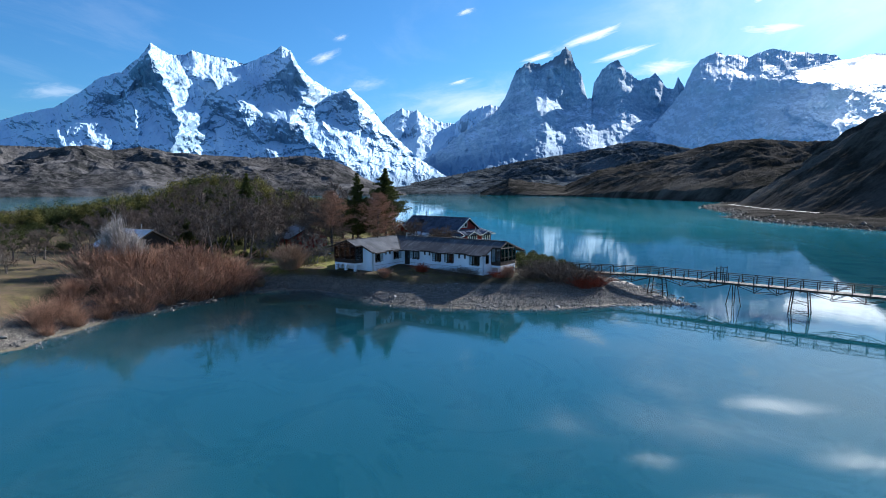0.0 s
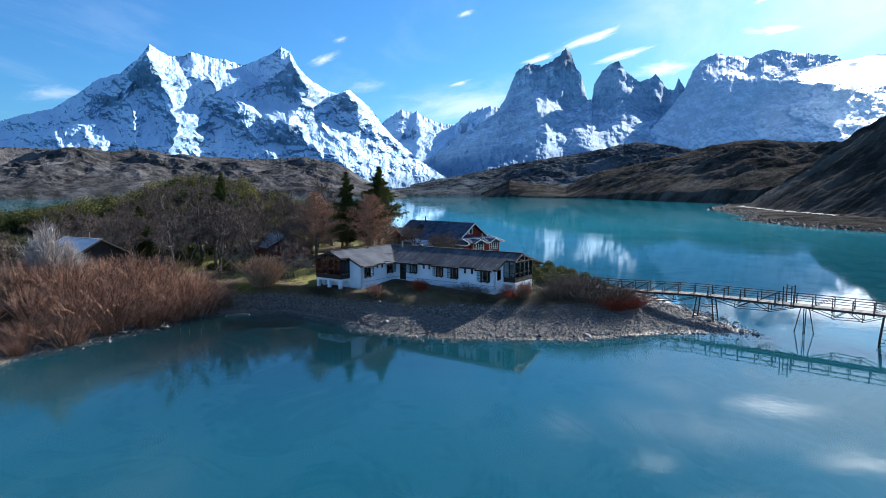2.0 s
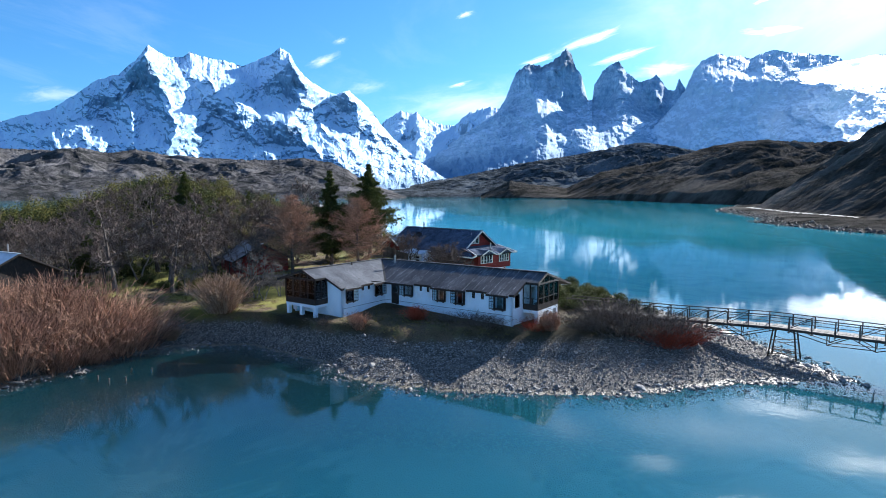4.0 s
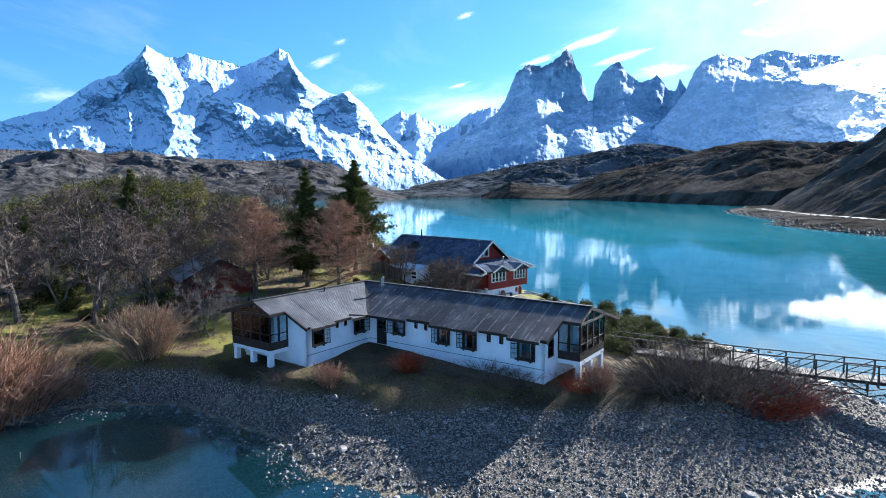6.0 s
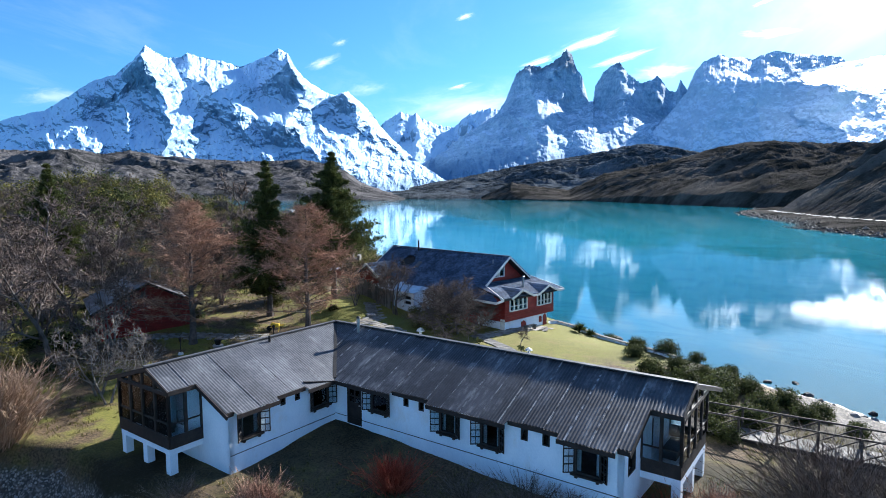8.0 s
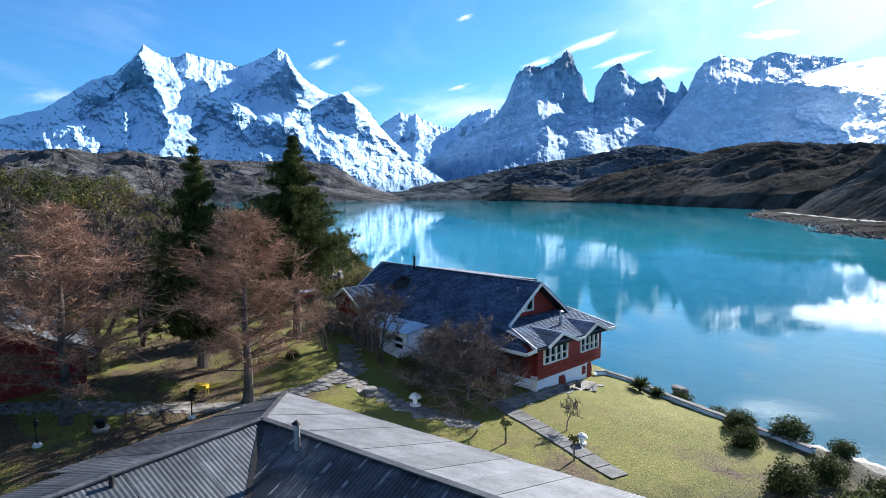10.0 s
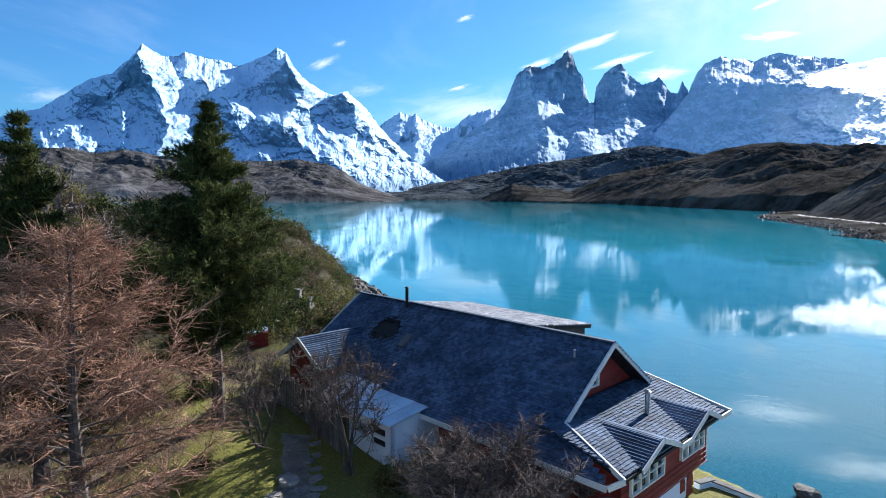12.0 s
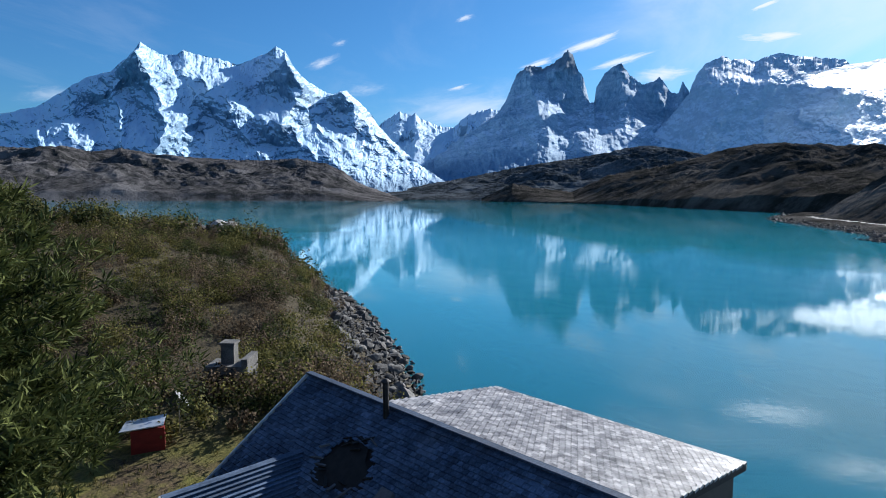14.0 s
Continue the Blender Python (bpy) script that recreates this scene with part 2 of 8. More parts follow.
turf = k.mix(k.math("MAXIMUM", lawn, k.ramp(big, 0.52, 0.60)), bank, turf)
rising = k.math("ADD", xyz.outputs[2], k.math("MULTIPLY", k.math("SUBTRACT", mid, 0.5), 1.2))
colour = k.mix(k.ramp(rising, 1.6, 2.5), stones, turf)
wild = k.ramp(k.math("ADD", xyz.outputs[1], k.math("MULTIPLY", mid, 8.0)), 134.0, 146.0)
colour = k.mix(wild, colour, k.mix(k.ramp(fine, 0.4, 0.6), (0.03, 0.027, 0.015), (0.085, 0.07, 0.038)))
wet = k.ramp(xyz.outputs[2], 0.16, 0.02)
colour = k.mix(k.math("MULTIPLY", wet, 0.55), colour, k.mix(k.ramp(fine, 0.4, 0.6), (0.12, 0.105, 0.06), (0.34, 0.30, 0.19)))
silt = k.mix(k.ramp(k.noise(pos, 0.09, 5.0, 0.6, 1.2), 0.46, 0.58), (0.32, 0.40, 0.36), (0.10, 0.17, 0.175))
colour = k.mix(k.ramp(xyz.outputs[2], -0.30, -0.9), colour, silt)
bump = k.math("ADD", k.math("MULTIPLY", pebble.outputs["Distance"], k.ramp(rising, 1.6, 2.5, -0.5, 0.0)), fine)
colour = k.mix(1.0, colour, (0.80, 0.75, 0.68), "MULTIPLY")
finish(k, colour, k.ramp(wet, 0, 1, 0.92, 0.45), 0.0, bump, 0.06, 1.0, 0.2)

# the lake: milky turquoise glacier water with a mirror-like, faintly rippled surface
M_WATER, k, geo = material("lake_water")
pos = geo.outputs["Position"]
patch = k.noise(pos, 0.012, 4.0, 0.6, 0.8)
ripple = k.noise(k.scaled(pos, (1, 1.6, 1)), 1.1, 3.0, 0.6)
swell = k.noise(k.scaled(pos, (0.7, 1.3, 1)), 0.16, 4.0, 0.5)
height = k.math("ADD", k.math("MULTIPLY", ripple, k.ramp(patch, 0.42, 0.64, 0.12, 1.0)), k.math("MULTIPLY", swell, 0.6))
wave = k.add("ShaderNodeBump", Height=height, Distance=0.035, Strength=0.35).outputs[0]
open_ = k.ramp(k.add("ShaderNodeSeparateXYZ", Vector=pos).outputs[1], 80.0, 330.0)
milk = k.mix(k.noise(pos, 0.004, 3.0), (0.03, 0.31, 0.425), (0.055, 0.41, 0.53))
body = k.add("ShaderNodeBsdfDiffuse", Color=milk)
clear = k.add("ShaderNodeBsdfTransparent", Color=(0.74, 0.91, 0.91))
off_bay = k.add("ShaderNodeVectorMath", i0=pos, i1=(-19.0, 82.0, 0.0))
off_bay.operation = "DISTANCE"
silty = k.ramp(off_bay.outputs[1], 7.0, 40.0, 0.03, 0.15)
under = k.add("ShaderNodeMixShader", Fac=k.math("ADD", silty, k.math("MULTIPLY", open_, 0.65)), i1=clear, i2=body)
mirror = k.add("ShaderNodeBsdfGlossy", Color=(0.92, 0.97, 1.0), Roughness=0.03, Normal=wave)
fres = k.add("ShaderNodeFresnel", IOR=1.38, Normal=wave)
k.add("ShaderNodeOutputMaterial", Surface=k.add("ShaderNodeMixShader", Fac=fres, i1=under, i2=mirror))

# ---- mesh helpers ----
ORG = {}


def thing(name, x, y, z, label, category, group="", kind="", turn=0.0):
    """An Empty at a place of the plan that parents the parts of one thing."""
    ob = new(name)
    ob.empty_display_size = 0.3
    ob.matrix_world = Matrix.Translation(Vector((x, y, z)) * U) @ pose(0, 0, 0, 0, 0, turn)
    ORG[ob.name] = Vector((x, y, z)) if not turn else Vector((0, 0, 0))
    return tagged(ob, label, category, group, kind)


def part(name, bm, mat, parent, label="", smooth=False):
    """Links a bmesh, in plan coordinates, as one mesh object under a thing or a part; scaled to metres."""
    org = ORG[parent.name]
    bmesh.ops.transform(bm, matrix=Matrix.Scale(U, 4) @ Matrix.Translation(-org), verts=bm.verts)
    me = bpy.data.meshes.new(name)
    bm.to_mesh(me)
    bm.free()
    return link(name, me, mat, parent, label, smooth)


def link(name, me, mat, parent, label="", smooth=False):
    if mat.name not in me.materials:
        me.materials.append(mat)
    if smooth:
        me.shade_smooth()
    ob = new(name, me)
    ob.parent = parent
    ORG[ob.name] = ORG[parent.name]
    return tagged(ob, label)


def raw(name, verts, faces, mat, label="", category="", kind="", smooth=False, group=""):
    """One mesh object in metres from arrays."""
    me = bpy.data.meshes.new(name)
    me.from_pydata(verts.tolist() if isinstance(verts, np.ndarray) else verts, [], faces.tolist() if isinstance(faces, np.ndarray) else faces)
    me.materials.append(mat)
    if smooth:
        me.shade_smooth()
    return tagged(new(name, me), label, category, group, kind)


def raw_part(name, verts, faces, mat, parent, label="", smooth=False, kind=""):
    """A part from arrays in plan units, relative to the parent's origin."""
    me = bpy.data.meshes.new(name)
    v = np.asarray(verts, dtype=float) * U
    me.from_pydata(v.tolist(), [], faces.tolist() if isinstance(faces, np.ndarray) else faces)
    ob = link(name, me, mat, parent, label, smooth)
    return tagged(ob, kind=kind)


def grid_faces(nu, nv):
    i = np.arange(nu - 1)[:, None] * nv + np.arange(nv - 1)[None, :]
    i = i.ravel()
    return np.stack([i, i + nv, i + nv + 1, i + 1], axis=1)


def pn(x, y, seed=0):
    """Gradient noise in the plane, about -1 to 1, for whole arrays."""
    xi, yi = np.floor(x).astype(np.int64), np.floor(y).astype(np.int64)
    xf, yf = x - xi, y - yi

    def grad(ix, iy, dx, dy):
        h = (ix * 374761393 + iy * 668265263 + seed * 974634777) & 0x7FFFFFFF
        h = ((h ^ (h >> 13)) * 1274126177) & 0x7FFFFFFF
        a = (h ^ (h >> 16)) % 4096 * (2 * np.pi / 4096)
        return np.cos(a) * dx + np.sin(a) * dy

    u, v = xf * xf * xf * (xf * (xf * 6 - 15) + 10), yf * yf * yf * (yf * (yf * 6 - 15) + 10)
    a = grad(xi, yi, xf, yf) * (1 - u) + grad(xi + 1, yi, xf - 1, yf) * u
    b = grad(xi, yi + 1, xf, yf - 1) * (1 - u) + grad(xi + 1, yi + 1, xf - 1, yf - 1) * u
    return (a * (1 - v) + b * v) * 1.45


def fbm(x, y, octaves=5, gain=0.5, seed=0, ridged=False):
    total, amp, size = 0.0, 1.0, 0.0
    for o in range(octaves):
        w = pn(x * 2.0**o + 17.3 * o, y * 2.0**o - 9.1 * o, seed + o)
        total, size, amp = total + amp * ((1 - 2 * np.abs(w)) if ridged else w), size + amp, amp * gain
    return total / size


# ---- distant land: heath hills, the snow massif, the granite horns ----
PAINE = [(-39.8, 0.075), (-36.74, 0.092), (-34.92, 0.104), (-33.03, 0.114), (-31.01, 0.142), (-29.97, 0.158), (-28.3, 0.17), (-26.98, 0.191), (-25.98, 0.215), (-25.22, 0.208), (-24.58, 0.201), (-23.46, 0.201), (-22.76, 0.21), (-21.86, 0.205), (-20.24, 0.202), (-18.35, 0.195), (-17.12, 0.206), (-16.13, 0.213), (-15.27, 0.226), (-14.38, 0.219), (-13.66, 0.195), (-12.67, 0.178), (-11.15, 0.161), (-10.37, 0.157), (-9.06, 0.164), (-8.02, 0.148), (-6.98, 0.13), (-6.19, 0.11), (-4.87, 0.085), (-2.45, 0.048), (0.53, 0.015)]
SADDLE = [(-9.15, 0.061), (-7, 0.094), (-5.93, 0.112), (-4.85, 0.126), (-4.21, 0.131), (-3.51, 0.126), (-2.81, 0.129), (-2.17, 0.121), (-1.09, 0.112), (-0.02, 0.108), (0.79, 0.106), (1.33, 0.116), (2.13, 0.128), (3.2, 0.134), (4.27, 0.136), (5.07, 0.133), (6.92, 0.144), (9.03, 0.143)]
HORNS = [(-8.13, 0.01), (-5.43, 0.032), (-2.72, 0.052), (-0.02, 0.076), (2.68, 0.104), (4.81, 0.128), (5.5, 0.147), (6.1, 0.174), (6.62, 0.192), (7.41, 0.203), (8.19, 0.204), (8.97, 0.199), (9.74, 0.206), (10.51, 0.216), (11.06, 0.226), (11.53, 0.22), (11.96, 0.197), (12.59, 0.18), (13.1, 0.145), (13.51, 0.143), (13.67, 0.168), (14.34, 0.189), (15.08, 0.197), (15.76, 0.204), (16.32, 0.187), (17.08, 0.175), (17.82, 0.168), (18.53, 0.172), (18.99, 0.178), (19.58, 0.167), (19.99, 0.155), (20.55, 0.153), (20.89, 0.169), (21.33, 0.159), (21.89, 0.133), (22.86, 0.106), (24.74, 0.073), (27.43, 0.038)]
HORN_FEET = [(-8.13, 0.01), (-0.02, 0.075), (2.68, 0.103), (4.81, 0.126), (5.87, 0.135), (7.19, 0.146), (8.49, 0.162), (9.43, 0.163), (10.33, 0.138), (11.28, 0.127), (12.65, 0.137), (13.51, 0.14), (14.18, 0.128), (15.18, 0.133), (16.15, 0.146), (17.03, 0.147), (18.13, 0.129), (19.59, 0.115), (21.02, 0.108), (22.88, 0.101), (24.74, 0.073), (27.43, 0.038)]
EAST = [(18.68, 0.094), (20.5, 0.131), (21.39, 0.152), (22.01, 0.181), (22.66, 0.194), (23.98, 0.204), (24.65, 0.196), (25.3, 0.199), (26.39, 0.191), (27.21, 0.197), (28.23, 0.2), (29.46, 0.193), (31.05, 0.189), (32.58, 0.183), (34.13, 0.159), (35.89, 0.141), (38.4, 0.113), (41.94, 0.077)]
HEATH_WEST = [(-40.83, 0.053), (-36.85, 0.058), (-33.21, 0.058), (-31.25, 0.063), (-29.24, 0.056), (-27.1, 0.063), (-24.93, 0.056), (-22.66, 0.053), (-19.34, 0.051), (-16.39, 0.05), (-13.34, 0.054), (-10.75, 0.047), (-9.18, 0.035), (-7.86, 0.017), (-5.45, 0.003), (-3.83, -0.005)]
HEATH_MID = [(-8.14, -0.002), (-5.45, 0.004), (-3.82, 0.011), (0.53, 0.022), (3.78, 0.034), (7.53, 0.047), (11.21, 0.056), (14.27, 0.065), (16.27, 0.073), (17.74, 0.076), (20.16, 0.07), (22.51, 0.06), (25.67, 0.051), (29.87, 0.053)]
HEATH_EAST = [(3.25, -0.006), (5.95, 0.017), (8.62, 0.01), (11.26, 0.005), (14.33, 0.031), (17.8, 0.041), (20.67, 0.053), (23.41, 0.065), (26.05, 0.072), (27.76, 0.073), (30.23, 0.068), (33.71, 0.063), (40.5, 0.061)]
EYE = Vector((1.8, -3.8, 15.9))


def highland(name, crest, r_crest, r_foot, mat, label, nu=420, nv=120, foot=0.0, power=1.2, spur=0.10, spur_scale=260.0, stretch=1.5, jag=0.01, seed=1, category="mountain", rounded=False):
    """Land whose crest line has given bearings and steepness; r_foot: its near edge, as a distance or as (bearing, distance) rows."""
    crest = np.array(crest)
    az = np.linspace(crest[0, 0], crest[-1, 0], nu)
    top = np.interp(az, crest[:, 0], crest[:, 1]) * r_crest + EYE.z
    teeth = jag * r_crest * 0.12 * fbm(az * 1.6, az * 0 + seed + 0.37, 4, 0.65, seed, True)
    near = np.full(nu, float(r_foot)) if isinstance(r_foot, (int, float)) else np.interp(az, *np.array(r_foot).T)
    v = np.concatenate([np.linspace(0, 1, nv), np.linspace(1.02, 1.1, 4)])
    A, V = np.meshgrid(np.radians(az), v, indexing="ij")
    R = near[:, None] + V * (r_crest - near[:, None])
    H = top[:, None]
    P = np.where(V <= 1, np.clip(V, 0, 1) ** power, 1 - (V - 1) * 5.0)
    X, Y = EYE.x + R * np.sin(A), EYE.y + R * np.cos(A)
    Z = foot + (H - foot) * P
    run = A * r_crest
    warp = fbm(X / 420, Y / 420, 3, 0.5, seed + 40) * 0.8
    down = fbm(run / spur_scale + warp, (R - r_crest) / (spur_scale * stretch) + warp, 5, 0.5, seed + 9, not rounded)
    rough = fbm(X / 110, Y / 110, 5, 0.6, seed + 70)
    env = np.clip(V, 0, 1) ** 0.7 * np.clip((1 - V) * 3.0, 0, 1) ** 0.8
    Z = Z + (H - foot) * env * (spur * down + spur * 0.28 * rough)
    Z = Z + teeth[:, None] * np.clip((V - 0.8) / 0.2, 0, 1) ** 2
    near_edge = np.clip(V * 12, 0, 1)
    Z = Z * near_edge - 12 * (1 - near_edge)
    verts = np.stack([X, Y, Z], axis=-1).reshape(-1, 3)
    return raw(name, verts, grid_faces(nu, len(v)), mat, label, category, "structure")


def mountain_front(name, crest, near, far, lines, spurs, mat, label, nu, nv, base, rugged, jag, seed, fall=0.5):
    """A mountain face between a near and a far distance. lines: (share of the depth, rows of bearing and rise) for benches and cliffs
    between foot and crest; spurs: (width in degrees, thrust as a share of the depth, rows of bearing and rise) for ridges that stand out of it."""
    crest = np.array(crest)
    az = np.linspace(crest[0, 0], crest[-1, 0], nu)
    top = np.interp(az, crest[:, 0], crest[:, 1])
    top = top + jag * fbm(az * 1.6, az * 0 + seed + 0.37, 5, 0.6, seed, True)
    s_ = np.linspace(0, 1, nv)
    A = np.repeat(az[:, None], nv, 1)
    E = base + (top[:, None] - base) * s_[None]
    marks, depth = [np.full(nu, base)], [0.0]
    for share, rows in lines:
        rows = np.array(rows)
        marks.append(np.clip(np.interp(az, rows[:, 0], rows[:, 1]), marks[-1] + 0.002, None))
        depth.append(share)
    marks.append(np.maximum(top, marks[-1] + 0.002)), depth.append(1.0)
    D = np.zeros_like(E)
    wob = 0.006 * fbm(A * 0.9, E * 60, 4, 0.55, seed + 5)
    for lo, hi, d0, d1 in zip(marks, marks[1:], depth, depth[1:]):
        D += (d1 - d0) * np.clip((E + wob - lo[:, None]) / (hi - lo)[:, None], 0, 1)
    across = A + 0.9 * fbm(A * 0.7, E * 40, 3, 0.5, seed + 21)
    rise_ = E + 0.008 * fbm(A * 0.7 + 9, E * 40, 3, 0.5, seed + 22)
    for width, thrust, rows in spurs:
        best = np.full(E.shape, 1e9)
        for (a0, e0), (a1, e1) in zip(rows, rows[1:]):
            ux, uy = a1 - a0, (e1 - e0) * 57.3
            t = np.clip(((across - a0) * ux + (rise_ - e0) * 57.3 * uy) / (ux * ux + uy * uy), 0, 1)
            best = np.minimum(best, np.hypot(across - a0 - t * ux, ((rise_ - e0) * 57.3 - t * uy) * 0.8))
        D -= thrust * np.clip(1 - best / width, 0, 1) ** 1.15
    folds = fbm(across * fall + E * 9, E * 22, 5, 0.45, seed + 9, True)
    grain = fbm(A * 2.6, E * 120, 5, 0.6, seed + 70)
    hold = np.clip(s_ * 6, 0, 1)[None] * np.clip((1 - s_) * 14, 0.25, 1)[None]
    D = D - hold * rugged * (folds + 0.16 * grain)
    R = near + (far - near) * D
    a = np.radians(A)
    X, Y, Z = EYE.x + R * np.sin(a), EYE.y + R * np.cos(a), EYE.z + R * E
    back = np.stack([EYE.x + (R[:, -1] + 300) * np.sin(a[:, -1]), EYE.y + (R[:, -1] + 300) * np.cos(a[:, -1]), Z[:, -1] * 0.6], -1)
    verts = np.concatenate([np.stack([X, Y, Z], -1), back[:, None]], 1).reshape(-1, 3)
    return raw(name, verts, grid_faces(nu, nv + 1), mat, label, "mountain", "structure")


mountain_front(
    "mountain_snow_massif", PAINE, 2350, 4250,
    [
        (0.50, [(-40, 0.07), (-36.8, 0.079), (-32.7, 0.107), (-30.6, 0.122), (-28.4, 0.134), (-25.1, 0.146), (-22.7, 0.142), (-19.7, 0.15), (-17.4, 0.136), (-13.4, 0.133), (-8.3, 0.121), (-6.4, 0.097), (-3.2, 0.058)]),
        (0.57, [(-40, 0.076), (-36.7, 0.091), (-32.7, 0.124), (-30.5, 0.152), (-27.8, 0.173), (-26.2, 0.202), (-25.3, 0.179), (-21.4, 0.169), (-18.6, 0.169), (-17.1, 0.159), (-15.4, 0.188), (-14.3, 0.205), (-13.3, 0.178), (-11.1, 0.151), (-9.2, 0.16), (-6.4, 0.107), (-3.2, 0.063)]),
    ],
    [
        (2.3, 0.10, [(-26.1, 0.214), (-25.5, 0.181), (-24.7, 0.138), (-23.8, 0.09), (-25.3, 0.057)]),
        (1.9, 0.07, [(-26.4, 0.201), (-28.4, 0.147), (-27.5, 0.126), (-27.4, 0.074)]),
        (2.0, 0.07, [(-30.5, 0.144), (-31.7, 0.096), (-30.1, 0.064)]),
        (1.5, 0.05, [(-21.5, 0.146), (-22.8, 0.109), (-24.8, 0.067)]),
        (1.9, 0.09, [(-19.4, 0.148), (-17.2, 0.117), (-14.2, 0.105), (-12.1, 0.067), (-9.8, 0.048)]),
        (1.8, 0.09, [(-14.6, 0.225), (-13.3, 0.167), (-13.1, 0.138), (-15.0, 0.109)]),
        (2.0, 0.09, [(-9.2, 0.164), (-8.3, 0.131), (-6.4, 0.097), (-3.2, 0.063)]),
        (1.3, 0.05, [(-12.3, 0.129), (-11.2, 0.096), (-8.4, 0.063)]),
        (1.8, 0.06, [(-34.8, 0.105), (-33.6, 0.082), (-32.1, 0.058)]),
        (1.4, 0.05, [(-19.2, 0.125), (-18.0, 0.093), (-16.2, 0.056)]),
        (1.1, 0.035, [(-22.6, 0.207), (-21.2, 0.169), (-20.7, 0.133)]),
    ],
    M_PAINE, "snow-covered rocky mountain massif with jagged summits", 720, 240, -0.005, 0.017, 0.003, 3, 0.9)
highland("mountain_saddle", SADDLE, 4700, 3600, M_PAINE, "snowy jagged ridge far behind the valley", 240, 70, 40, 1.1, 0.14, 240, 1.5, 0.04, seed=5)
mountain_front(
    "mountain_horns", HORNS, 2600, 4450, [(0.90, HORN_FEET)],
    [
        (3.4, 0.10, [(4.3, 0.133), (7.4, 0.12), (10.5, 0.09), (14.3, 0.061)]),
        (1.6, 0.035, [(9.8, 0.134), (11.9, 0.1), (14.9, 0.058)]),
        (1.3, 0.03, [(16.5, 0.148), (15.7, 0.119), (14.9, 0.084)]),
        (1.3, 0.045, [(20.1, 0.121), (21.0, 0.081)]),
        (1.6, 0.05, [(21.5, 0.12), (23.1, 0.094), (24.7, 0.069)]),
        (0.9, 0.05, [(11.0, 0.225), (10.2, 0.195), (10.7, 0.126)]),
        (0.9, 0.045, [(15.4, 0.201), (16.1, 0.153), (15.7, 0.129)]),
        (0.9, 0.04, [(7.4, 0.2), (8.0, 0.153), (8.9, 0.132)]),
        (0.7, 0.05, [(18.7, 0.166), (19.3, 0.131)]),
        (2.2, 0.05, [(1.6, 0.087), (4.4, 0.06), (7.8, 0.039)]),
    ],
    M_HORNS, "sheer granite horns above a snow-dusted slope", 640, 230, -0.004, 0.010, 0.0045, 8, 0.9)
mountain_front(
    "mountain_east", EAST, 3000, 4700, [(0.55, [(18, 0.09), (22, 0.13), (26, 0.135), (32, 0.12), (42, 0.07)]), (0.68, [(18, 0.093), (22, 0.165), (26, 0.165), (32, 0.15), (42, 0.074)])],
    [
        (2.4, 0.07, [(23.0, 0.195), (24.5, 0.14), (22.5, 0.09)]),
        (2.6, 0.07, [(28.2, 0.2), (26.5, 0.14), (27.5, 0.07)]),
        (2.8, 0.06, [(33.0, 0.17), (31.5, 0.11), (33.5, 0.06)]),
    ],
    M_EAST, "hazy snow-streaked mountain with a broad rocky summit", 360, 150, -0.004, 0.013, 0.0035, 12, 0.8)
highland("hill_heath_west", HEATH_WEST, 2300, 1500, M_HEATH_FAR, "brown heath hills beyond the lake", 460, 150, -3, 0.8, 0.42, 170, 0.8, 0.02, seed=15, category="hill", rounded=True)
highland("hill_heath_mid", HEATH_MID, 2700, 1900, M_HEATH_HAZE, "low brown heath hills at the head of the lake", 380, 130, -3, 0.8, 0.42, 170, 0.8, 0.02, seed=19, category="hill", rounded=True)
highland("hill_heath_east", HEATH_EAST, 1750, [(3, 1700), (12, 1350), (20, 900), (32, 560), (45, 400)], M_HEATH, "bare brown hillside above the lake shore", 460, 170, -3, 0.75, 0.40, 150, 0.8, 0.02, seed=23, category="hill", rounded=True)

# the steep dark hill close by the far shore, with a gravel road along its foot
def hill_toe(y):
    """The shore below the hill: a low rocky point, then a flat bay."""
    line = np.interp(y, [150, 200, 270, 340, 362, 430, 500, 560, 640, 800], [182, 175, 158, 163, 182, 203, 222, 245, 300, 420])
    return line + 3.5 * fbm(y / 24, y * 0 + 0.4, 4, 0.55, 31)


def hill_foot(y):
    return np.interp(y, [150, 400, 530, 600, 700, 800], [197, 228, 262, 335, 450, 570])


def near_hill(x, y):
    inland = x - hill_toe(y)
    climb = x - hill_foot(y)
    z = np.clip(inland, -40, 14) * 0.16 + np.clip(climb, 0, 600) ** 0.97 * 0.70
    return z + np.clip(inland / 6, 0, 1) * 0.9 * fbm(x / 5, y / 5, 3, 0.6, 36) + np.clip((climb - 4) / 60, 0, 1) * (18 * fbm(x / 130, y / 80, 5, 0.55, 33, True) + 5 * fbm(x / 22, y / 22, 4, 0.6, 35))


gx, gy = np.meshgrid(np.linspace(140, 640, 220), np.linspace(150, 800, 250), indexing="ij")
gz = near_hill(gx, gy)
raw("hill_near", np.stack([gx, gy, gz], -1).reshape(-1, 3), grid_faces(220, 250)[:, ::-1], M_HEATH_NEAR, "steep dark heath hill above the shore road", "hill", "structure")

